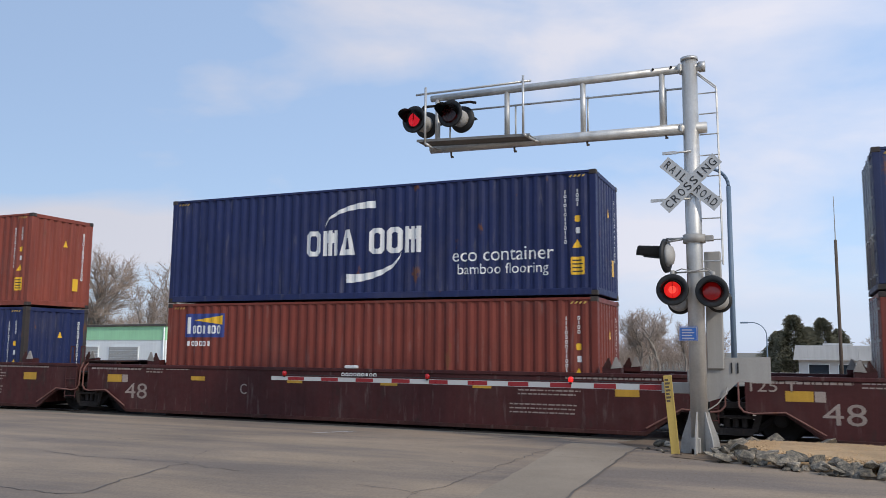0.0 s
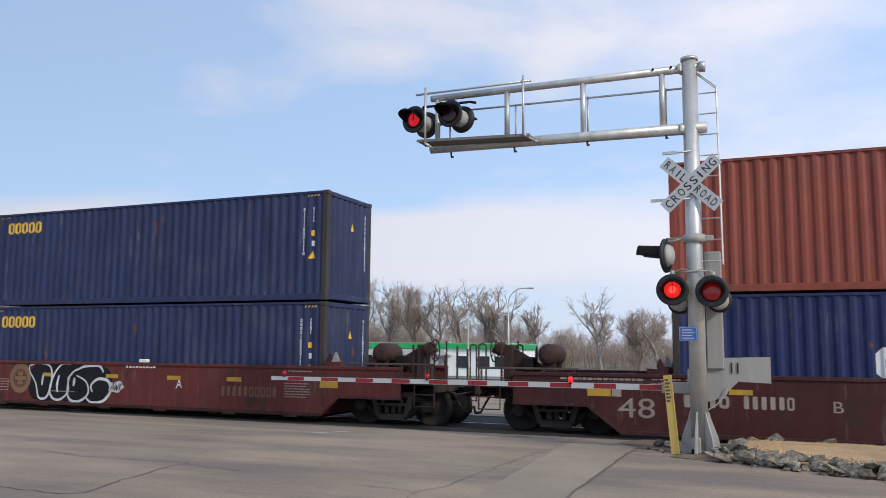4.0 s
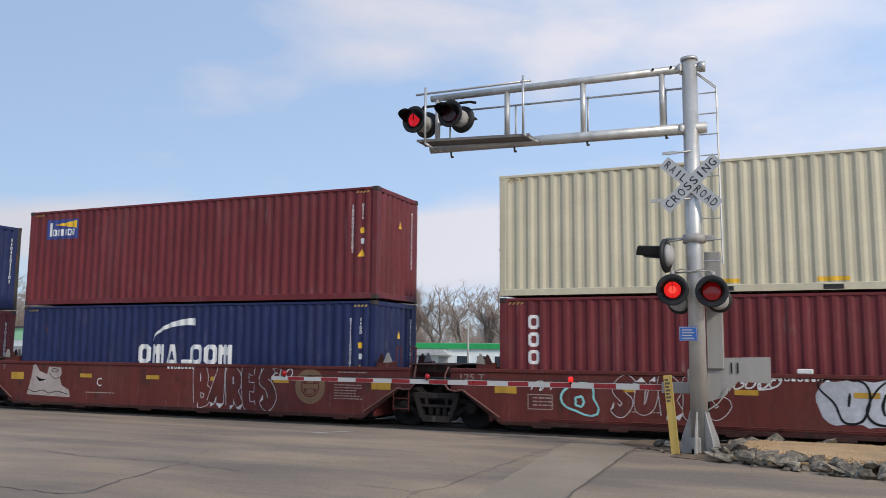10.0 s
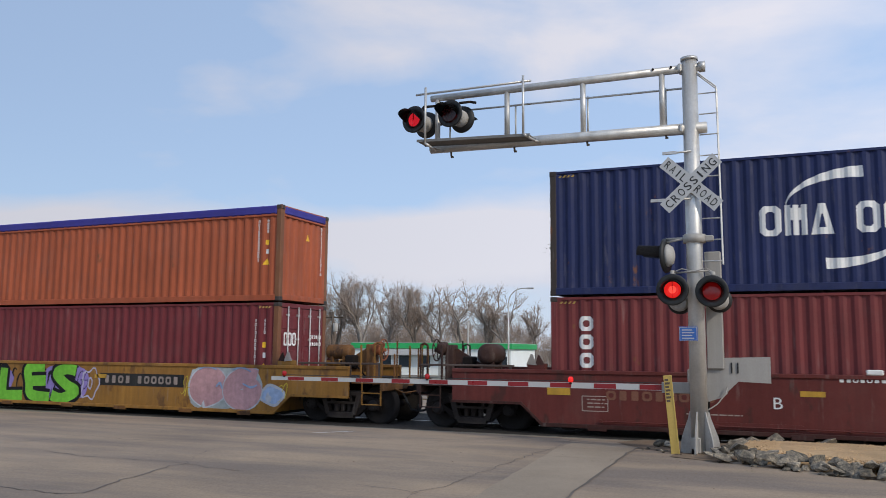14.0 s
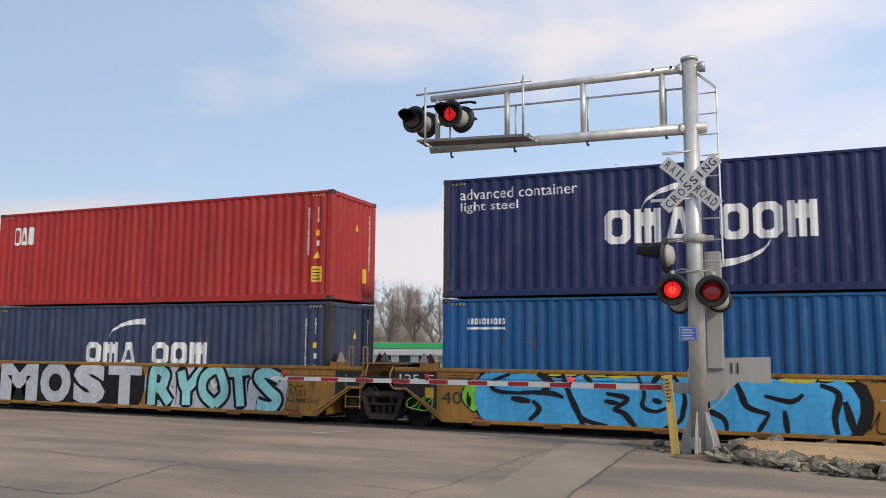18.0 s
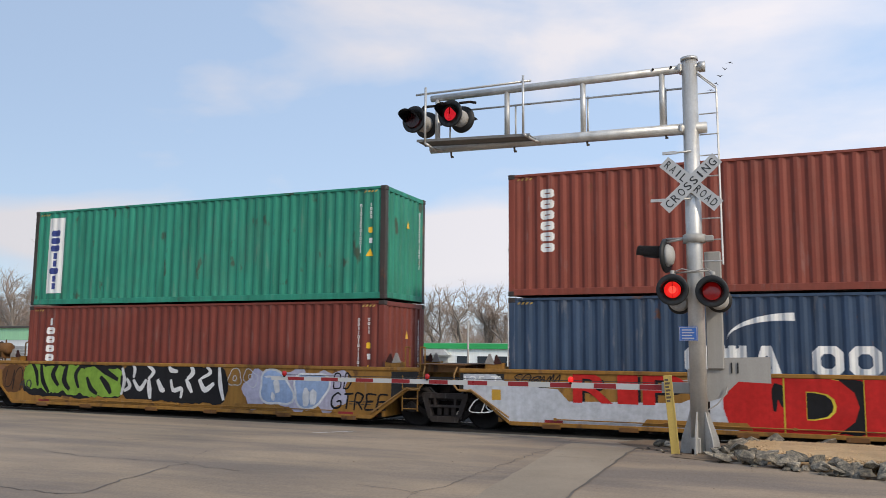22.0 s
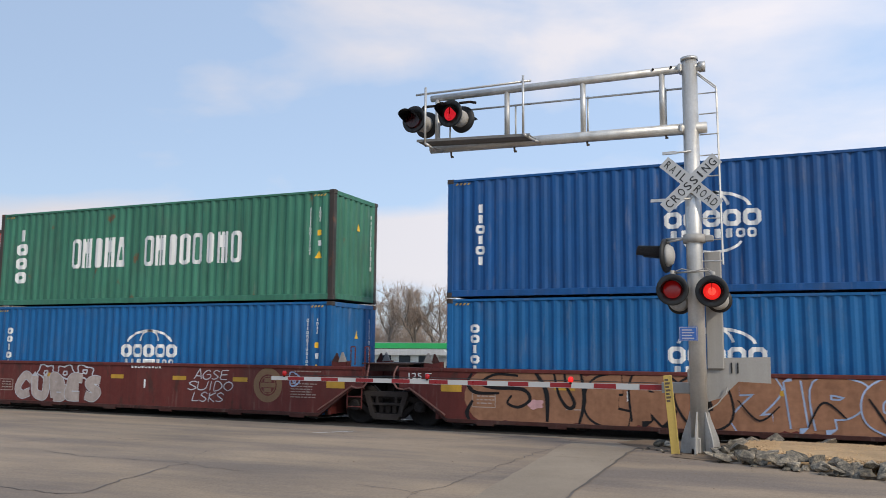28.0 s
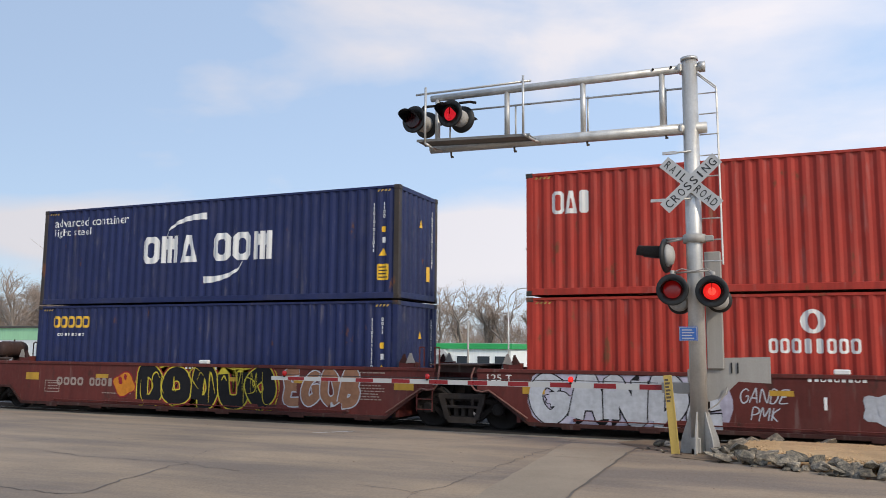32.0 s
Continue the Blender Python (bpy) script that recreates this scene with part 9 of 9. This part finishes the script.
def trees():
    kinds = [fork_mesh(11, 12, 1.0, 0.028, sprays=9), fork_mesh(23, 11, 0.75, 0.024, sprays=8), fork_mesh(37, 10, 1.15, 0.032, 0.24, 10), fork_mesh(41, 12, 0.6, 0.020, sprays=8), fork_mesh(67, 12, 1.0, 0.027, 0.17, 10)]
    rnd = random.Random(5)

    def tree(x, y, h, kind, label="bare leafless tree with a spreading twiggy crown"):
        base = (12, 11, 10, 12, 12)[kind]
        t = thing("bare_tree", Matrix.LocRotScale((x, y, ground_height(x, y) - 0.1), Euler((0, 0, rnd.uniform(0, 6.28))), (1.1 * h / base,) * 3), label, "tree", "bare trees beyond the tracks")
        shared("trunk", kinds[kind][0], None, t)
        shared("crown", kinds[kind][1], None, t)

    def along(px, dist):
        """A spot on the ground at an angle across the view and a distance beyond the camera."""
        a = radians(-22.98) + math.atan((px - 784) / 1462.9)
        return dist * math.sin(a), dist * math.cos(a)

    big = "large old bare tree with heavy forking limbs"
    for px, dist, h, k in ((172, 95, 13.6, 4), (305, 92, 12.0, 2), (100, 115, 11.5, 1), (30, 100, 10.8, 0), (62, 120, 11.0, 3), (-20, 105, 10.5, 2), (355, 100, 9.5, 2), (415, 118, 10.0, 1), (258, 120, 12.0, 3)):
        tree(*along(px, dist), h, k, big)
    for px, dist, h, k in ((480, 120, 12.0, 3), (520, 128, 11.5, 1), (560, 118, 11.5, 3), (600, 122, 14.0, 1), (645, 116, 13.0, 3), (690, 125, 13.0, 1), (735, 120, 12.2, 3), (775, 118, 11.6, 0), (820, 112, 11.8, 2),
                           (865, 118, 11.8, 0), (905, 115, 11.0, 2), (950, 120, 9.8, 1), (1000, 140, 6.8, 0), (1064, 108, 10.4, 2), (1130, 112, 8.6, 4), (1150, 118, 8.6, 0), (1165, 108, 8.0, 2), (1210, 120, 7.4, 1), (1250, 130, 6.5, 3),
                           (1550, 150, 6.2, 0), (1600, 140, 6.0, 1)):
        tree(*along(px, dist), h, k)
    # thickets of brush behind, too fine to tell apart
    clumps = [brush_clump(59 + i, 6) for i in range(4)]
    verts, faces = [], []
    for i in range(460):
        px = rnd.uniform(-80, 1010) if i < 330 else rnd.uniform(990, 1270)
        x, y = along(px, rnd.uniform(126, 165))
        s, a, b = rnd.uniform(0.75, 1.25) * (1.30 if px < 930 else 0.95), rnd.uniform(0, 6.28), len(verts)
        ca, sa = math.cos(a) * s, math.sin(a) * s
        src_v, src_f = clumps[i % 4]
        verts += [(x + vx * ca - vy * sa, y + vx * sa + vy * ca, vz * s - 1.0) for vx, vy, vz in src_v]
        faces += [tuple(k + b for k in f) for f in src_f]
    me = bpy.data.meshes.new("thicket")
    me.from_pydata(verts, [], faces)
    me.materials.append(TWIG)
    tagged(new("thicket", me), "brown leafless brush and far bare woods", "thicket", kind="stuff")

    # dark conifers
    for px, dist, h, w in ((1402, 105, 7.3, 3.9), (1453, 112, 7.2, 3.2), (1374, 112, 5.6, 3.0), (1428, 118, 6.3, 3.4), (1482, 118, 6.0, 2.8)):
        x, y = along(px, dist)
        t = thing("conifer", pose(x, y, ground_height(x, y) - 0.1), "dense dark green conifer tree", "tree", "conifers beyond the tracks")
        part("trunk", tube(bmesh.new(), (0, 0, 0), (0, 0, h * 0.95), 0.16, 0.03, 8), BARK, t)
        verts, faces = [], []
        for i in range(4200):
            z = h * (0.10 + 0.90 * rnd.random() ** 1.1)
            a0 = rnd.uniform(0, 6.28)
            lump = 0.78 + 0.65 * noise.noise(Vector((math.cos(a0) * 1.6 + px, math.sin(a0) * 1.6, z * 0.75)))
            reach = w * (1 - z / h) ** 0.58 * lump * rnd.uniform(0.30, 1.15) + 0.05
            a = a0
            c, s = math.cos(a), math.sin(a)
            b = len(verts)
            l, dr = rnd.uniform(0.25, 0.5), rnd.uniform(-0.16, 0.20)
            p = Vector((c * reach, s * reach, z))
            verts += [tuple(p - Vector((c, s, 0)) * l), tuple(p + Vector((-s, c, 0)) * 0.09), tuple(p + Vector((c, s, 0)) * 0.30 + Vector((0, 0, dr))), tuple(p - Vector((-s, c, 0)) * 0.09), tuple(p + Vector((0, 0, 0.07)))]
            faces += [(b, b + 1, b + 4), (b + 1, b + 2, b + 4), (b + 2, b + 3, b + 4), (b + 3, b, b + 4)]
        me = bpy.data.meshes.new("crown")
        me.from_pydata(verts, [], faces)
        me.materials.append(NEEDLES)
        shared("crown", me, None, t)


trees()


def pane(parent, x0, x1, z0, z1, y, frame_material=WHITE_WALL):
    w = part("window", box(bmesh.new(), x0 - 0.06, x1 + 0.06, y - 0.05, y + 0.02, z0 - 0.06, z1 + 0.06, 0.01), frame_material, parent)
    part("pane", box(bmesh.new(), x0, x1, y - 0.065, y - 0.052, z0, z1), GLASS_DARK, w)


def roller_door(parent, x0, x1, z1, y):
    d = part("garage_door", box(bmesh.new(), x0 - 0.08, x1 + 0.08, y - 0.05, y + 0.02, 0.0, z1 + 0.08), WHITE_WALL, parent)
    n = 11
    for i in range(n):
        h = z1 / n
        part("door_slat", box(bmesh.new(), x0, x1, y - 0.075, y - 0.052, i * h + 0.012, (i + 1) * h - 0.012, 0.006), DOOR_GREY, d)


def mint_building():
    """Low shed: white below, a mint band above, roller doors along its long side."""
    b = thing("garage_building", pose(-41.4, 47.0, -1.0, 0, 0, 169.8) @ pose(0, 0, 0), "low white and mint-green garage building with roller doors", "building")
    # local x runs along the long front to the far left, local y runs away behind it
    b.matrix_basis = pose(-41.4, 47.0, -1.0, 0, 0, -10.2)
    ln, dp, h = 40.0, 11.5, 4.55
    walls = part("wall", box(bmesh.new(), -ln, 0, 0, dp, -0.5, h - 1.15), WHITE_WALL, b, "white lower wall")
    part("mint_band", box(bmesh.new(), -ln - 0.02, 0.02, -0.02, dp + 0.02, h - 1.15, h - 0.14), MINT_WALL, b, "mint-green upper band")
    part("roof", box(bmesh.new(), -ln - 0.15, 0.15, -0.15, dp + 0.15, h - 0.14, h + 0.02, 0.02), ROOF_DARK, b, "flat dark roof edge")
    x = -3.0
    for i in range(8):
        roller_door(b, x - 3.4, x, 2.9, -0.002)
        x -= 4.8
    # short side with two windows and a door
    for y0, w, z0, z1 in ((2.0, 1.4, 1.4, 2.4), (4.6, 1.0, 0.0, 2.1), (7.4, 2.4, 1.3, 2.4)):
        f = part("window" if z0 else "side_door", box(bmesh.new(), 0.0, 0.05, y0 - 0.06, y0 + w + 0.06, z0, z1 + 0.06), WHITE_WALL, b)
        part("pane", box(bmesh.new(), 0.052, 0.06, y0, y0 + w, z0 + 0.06, z1), DOOR_GREY, f)
    part("downpipe", tube(bmesh.new(), (-0.1, -0.08, 0), (-0.1, -0.08, h - 0.2), 0.05, n=8), WHITE_WALL, b)
    part("white_panel", box(bmesh.new(), 0.022, 0.05, dp - 2.6, dp, h - 1.5, h - 0.16), WHITE_WALL, b, "plain white end panel")


mint_building()


def green_fascia_building():
    b = thing("shop_building", pose(-47.8, 86.0, -1.0, 0, 0, 4), "low white shop building with a bright green fascia", "building")
    w, d, h = 19.0, 12.0, 3.62
    part("wall", box(bmesh.new(), 0, w, 0, d, -0.5, h - 0.62), WHITE_WALL, b)
    part("fascia", box(bmesh.new(), -0.25, w + 0.25, -0.30, d + 0.2, h - 0.62, h, 0.02), GREEN_TRIM, b, "bright green fascia band")
    part("roof", box(bmesh.new(), -0.1, w + 0.1, -0.1, d, h, h + 0.05), ROOF_GREY, b)
    part("awning", slab(bmesh.new(), [(2.5, h - 0.70), (11.5, h - 0.70), (12.2, h - 1.35), (1.8, h - 1.35)], -1.1, -0.02), ROOF_GREY, b, "pale sloping awning")
    for x in (1.0, 3.4, 5.8, 8.2, 12.8, 15.2, 17.2):
        pane(b, x, x + 1.4, 0.9, 2.2, -0.002)
    part("door", box(bmesh.new(), 10.6, 11.7, -0.05, 0.02, 0, 2.1, 0.01), DOOR_GREY, b)


green_fascia_building()


def white_roof_building():
    b = thing("office_building", pose(-0.1, 60.0, -1.0), "low building with a broad pale grey metal roof", "building")
    w, d = 16.0, 9.0
    part("wall", box(bmesh.new(), 0.3, w, 0.6, d, -0.4, 2.45), PALE_WALL, b)
    bm = bmesh.new()
    slab(bm, [(-0.05, 2.40), (w + 0.3, 2.40), (w + 0.3, 3.36), (0.10, 3.36)], 0.0, d + 0.4)
    part("roof", bm, ROOF_GREY, b, "pale grey ribbed metal roof")
    for i in range(26):
        x = 0.25 + i * 0.6
        part("roof_rib", box(bmesh.new(), x, x + 0.025, -0.014, 0.0, 2.42, 3.35), ROOF_GREY, b)
    part("ridge_cap", box(bmesh.new(), 1.8, 3.6, 0.4, 1.2, 3.36, 3.50, 0.02), ROOF_GREY, b)
    for x in (0.9, 2.7, 5.0, 7.4, 10.0):
        pane(b, x, x + 1.2, 1.0, 2.1, 0.598)
    part("door", box(bmesh.new(), 4.0, 4.8, 0.55, 0.62, 0.0, 2.1, 0.01), WHITE_WALL, b)


white_roof_building()


def street_lamp(x, y, h, reach, r, material, label):
    z = ground_height(x, y)
    s = thing("street_lamp", pose(x, y, z), label, "street lamp", "street lamps beyond the tracks")
    top = h - z
    bend = abs(reach) * 0.75
    bm = tube(bmesh.new(), (0, 0, 0), (0, 0, top - bend), r, r * 0.75, 12)
    part("pole", bm, material, s)
    pts = []
    for i in range(9):
        a = radians(90 * i / 8)
        pts.append((reach * 0.8 * (1 - math.cos(a)), 0, top - bend + bend * math.sin(a)))
    pts.append((reach, 0, top - 0.02))
    part("arm", chain(bmesh.new(), pts, r * 0.55, 8), material, s)
    a, b = sorted((reach * 0.95, reach * 0.95 + math.copysign(0.6, reach)))
    part("lamp_head", box(bmesh.new(), a, b, -0.13, 0.13, top - 0.08, top + 0.04, 0.03), material, s)
    part("base", tube(bmesh.new(), (0, 0, -0.1), (0, 0, 0.25), r * 1.7, n=12), material, s)


street_lamp(-2.05, 32, 8.75, -1.0, 0.11, POLE_BLUE, "tall blue-grey street lamp with a curved arm")
street_lamp(-19.99, 60, 6.57, 1.5, 0.075, GALV, "slender grey street lamp with a curved arm")
street_lamp(-2.02, 70, 4.23, -1.4, 0.06, POLE_BLUE, "small dark street lamp with a curved arm")


def poles():
    z = ground_height(2, 45)
    m = thing("radio_mast", pose(2.05, 45, z), "thin dark radio mast with a whip antenna", "mast")
    part("mast_tube", tube(bmesh.new(), (0, 0, 0), (0, 0, 7.44 - z), 0.09, 0.07, 10), POLE_WOOD, m)
    part("whip", tube(bmesh.new(), (0, 0, 7.44 - z), (0, 0, 9.63 - z), 0.025, 0.015, 6), GREY_PAINT, m)
    for x, y, h in ((-40.6, 68.9, 6.4), (-51.4, 73.9, 7.0)):
        p = thing("utility_pole", pose(x, y, ground_height(x, y)), "weathered wooden utility pole with a crossarm", "utility pole", "utility poles beyond the tracks")
        part("pole", tube(bmesh.new(), (0, 0, 0), (0, 0, h), 0.15, 0.11, 10), POLE_WOOD, p)
        part("crossarm", box(bmesh.new(), -1.1, 1.1, -0.06, 0.06, h - 0.6, h - 0.48), POLE_WOOD, p)
        for dx in (-1.0, -0.5, 0.5, 1.0):
            part("insulator", lathe(bmesh.new(), [(0.05, h - 0.48), (0.06, h - 0.38), (0.03, h - 0.34)], (dx, 0, 0), "z", 8), GREY_PAINT, p)
        part("transformer", lathe(bmesh.new(), [(0.2, h - 1.9), (0.24, h - 1.85), (0.24, h - 1.15), (0.18, h - 1.08)], (0.35, -0.1, 0), "z", 12), GREY_PAINT, p)
    p = thing("sign_pole", pose(-19.4, 50, ground_height(-19.4, 50)), "plain grey steel sign pole", "pole")
    part("pole", tube(bmesh.new(), (0, 0, 0), (0, 0, 4.7), 0.07, n=10), GREY_PAINT, p)
    p = thing("flasher_mast", pose(-28.46, 34.2, -0.66), "slim grey mast with a pair of red crossing flashers", "crossing signal")
    part("pole", tube(bmesh.new(), (0, 0, 0), (0, 0, 5.45), 0.06, n=12), GREY_PAINT, p)
    flasher(p, -0.55, -0.22, 3.0, 20, False)
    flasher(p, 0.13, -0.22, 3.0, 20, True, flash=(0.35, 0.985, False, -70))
    part("crossarm", tube(bmesh.new(), (-0.55, -0.05, 3.28), (0.15, -0.05, 3.28), 0.03, n=8), DARK_STEEL, p)
    part("side_arm", tube(bmesh.new(), (0, 0, 4.55), (1.1, 0, 4.6), 0.03, n=8), GREY_PAINT, p)
    flasher(p, 2.1, -0.2, 2.96, 180, None)
    part("far_arm", tube(bmesh.new(), (0.2, 0.0, 3.28), (2.1, 0.0, 3.28), 0.03, n=8), DARK_STEEL, p)


poles()
far = copy_thing(SIGNAL, pose(-27.3, 34.0, -0.55, 0, 0, 180))
for ob in list(far.children_recursive):
    if ob.name.startswith("lens_vane"):
        ob.matrix_basis = pose(0, -0.045, 0)
    if ob.name.startswith(("crossbuck", "blade", "notice")):
        bpy.data.objects.remove(ob)


def wheel_of(car, x, y, r):
    w = part("wheel", lathe(bmesh.new(), [(0.2, -0.11), (r, -0.10), (r, 0.10), (0.2, 0.11)], axis="y", n=18), RUBBER, car)
    w.matrix_basis = pose(x, y, r)
    part("rim", lathe(bmesh.new(), [(0.05, -0.12), (r * 0.6, -0.115), (r * 0.6, 0.115), (0.05, 0.12)], axis="y", n=14), GREY_PAINT, w)


def vehicle(x, y, turn, paint, label, pickup):
    z = ground_height(x, y)
    v = thing("parked_pickup" if pickup else "parked_car", pose(x, y, z + 0.015, 0, 0, turn), label, "car", "vehicles parked beyond the tracks")
    if pickup:
        side = [(-2.7, 0.45), (2.7, 0.45), (2.75, 0.95), (1.35, 1.05), (-2.7, 1.05)]
        cab = [(-0.75, 1.05), (1.35, 1.05), (0.75, 1.70), (-0.60, 1.72)]
    else:
        side = [(-2.3, 0.35), (2.3, 0.35), (2.35, 0.75), (1.2, 0.92), (-2.2, 0.95)]
        cab = [(-1.9, 0.94), (1.25, 0.92), (0.45, 1.45), (-1.3, 1.46)]
    bm = slab(bmesh.new(), side, -0.92, 0.92)
    bmesh.ops.bevel(bm, geom=bm.edges[:], offset=0.06, segments=2, affect="EDGES")
    part("body", bm, paint, v)
    part("cabin", slab(bmesh.new(), cab, -0.80, 0.80), GLASS_DARK, v)
    roof = [(cab[3][0] + 0.02, cab[3][1] - 0.06), (cab[2][0] - 0.02, cab[2][1] - 0.06), (cab[2][0] - 0.1, cab[2][1] + 0.03), (cab[3][0] + 0.1, cab[3][1] + 0.03)]
    part("roof", slab(bmesh.new(), roof, -0.82, 0.82), paint, v)
    part("bumper", box(bmesh.new(), side[1][0], side[1][0] + 0.12, -0.85, 0.85, 0.42, 0.60, 0.03), GREY_PAINT, v)
    for s in (-1, 1):
        part("headlight", box(bmesh.new(), side[2][0] - 0.06, side[2][0] + 0.0, s * 0.68 - 0.16, s * 0.68 + 0.16, 0.70, 0.86, 0.02), WHITE_SHEET, v)
        part("pillar", slab(bmesh.new(), [(0.15, cab[0][1]), (0.28, cab[0][1]), (0.22, cab[2][1]), (0.10, cab[2][1])], s * 0.81 - 0.015, s * 0.81 + 0.015), paint, v)
        for xx in (side[0][0] + 0.95, side[1][0] - 0.95):
            wheel_of(v, xx, s * 0.84, 0.36)


vehicle(0.9, 44, 70, CAR_RED, "red pickup truck parked beyond the tracks", True)
vehicle(3.0, 46, 75, CAR_WHITE, "white pickup truck parked beyond the tracks", True)
vehicle(-12.8, 46, 80, CAR_DARK, "dark saloon car parked beyond the tracks", False)
vehicle(-9.6, 52, 80, CAR_WHITE, "white estate car parked beyond the tracks", False)
vehicle(-7.2, 54, 82, CAR_DARK, "dark estate car parked beyond the tracks", False)
vehicle(-16.0, 62, 0, CAR_WHITE, "white saloon car parked beyond the tracks", False)

# ---- geese ----
GEESE = []


def goose(i):
    g = thing("goose", pose(0, 0, 0), "dark goose flying with spread wings", "bird", "flying geese")
    body = lathe(bmesh.new(), [(0.01, -0.42), (0.07, -0.30), (0.11, -0.05), (0.09, 0.15), (0.035, 0.28), (0.03, 0.50), (0.045, 0.56), (0.01, 0.66)], axis="x", n=10)
    part("body", body, FEATHER, g)
    for s in (-1, 1):
        bm = slab(bmesh.new(), [(0.16, 0.0), (-0.16, 0.0), (-0.14, 0.42), (-0.20, 0.80), (0.02, 0.50), (0.12, 0.25)], -0.012, 0.012)
        for v in bm.verts:
            v.co = Vector((v.co.x, s * (v.co.z + 0.05), v.co.y))
        bmesh.ops.recalc_face_normals(bm, faces=bm.faces[:])
        w = part("wing", bm, FEATHER, g)
        GEESE.append((w, i, s))
    return g


FLOCK = [goose(i) for i in range(5)]


# ---- what moves ----
def run(t):
    """How far the train has rolled at t seconds."""
    return 7.82464 * t + 0.0105793 * t * t - 0.000117508 * t ** 3


def motions():
    times = [i * 1.0 for i in range(33)]
    for ob, x, z in TRAIN:
        walk(ob, [(t, pose(x + run(t), YC, z)) for t in times])
    # the flock comes over from far behind the train
    way = ((0.0, -227.2, 586.6, 6.5),
           (14.3, -88.5, 321.9, 46.1),
           (19, -42.9, 234.9, 59.1),
           (20, -34.9, 216.4, 60.2),
           (21, -25.0, 197.9, 60.1),
           (22, -12.4, 179.4, 60.3),
           (22.8, 0.7, 164.6, 60.0),
           (23.6, 13.4, 149.8, 59.2),
           (26.0, 51.5, 105.4, 56.8),
           (32.0, 146.7, -5.6, 50.8))
    a, b = Vector(way[1][1:]), Vector(way[-3][1:])
    head = math.degrees(math.atan2(b.y - a.y, b.x - a.x))
    for i, g in enumerate(FLOCK):
        off = Vector((1.0 * i - 2.0, 0.3 * i, 1.5 * i - 3.0))
        walk(g, [(t, Matrix.Translation(Vector((x, y, z)) + off) @ pose(0, 0, 0, 0, 0, head)) for t, x, y, z in way])
    beat = [i * 0.1 for i in range(321)]
    for w, i, s in GEESE:
        walk(w, [(t, pose(0, 0, 0, s * (8 + 32 * math.sin(t * 17 + i * 1.7)), 0, 0)) for t in beat])
    # the added vanes of a pair open in turn, about once a second, as flashing
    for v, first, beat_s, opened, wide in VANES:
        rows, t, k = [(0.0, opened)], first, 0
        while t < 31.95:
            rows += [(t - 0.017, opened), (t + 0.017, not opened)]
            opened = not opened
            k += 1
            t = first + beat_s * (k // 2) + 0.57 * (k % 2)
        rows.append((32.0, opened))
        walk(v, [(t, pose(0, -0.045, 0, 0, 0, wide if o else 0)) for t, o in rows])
    spin = [i * 2 / 30 for i in range(481)]
    for w, dx in WHEELS:
        walk(w, [(t, pose(dx, 0, 0.485) @ Matrix.Rotation(run(t) / 0.485, 4, "Y")) for t in spin])


motions()
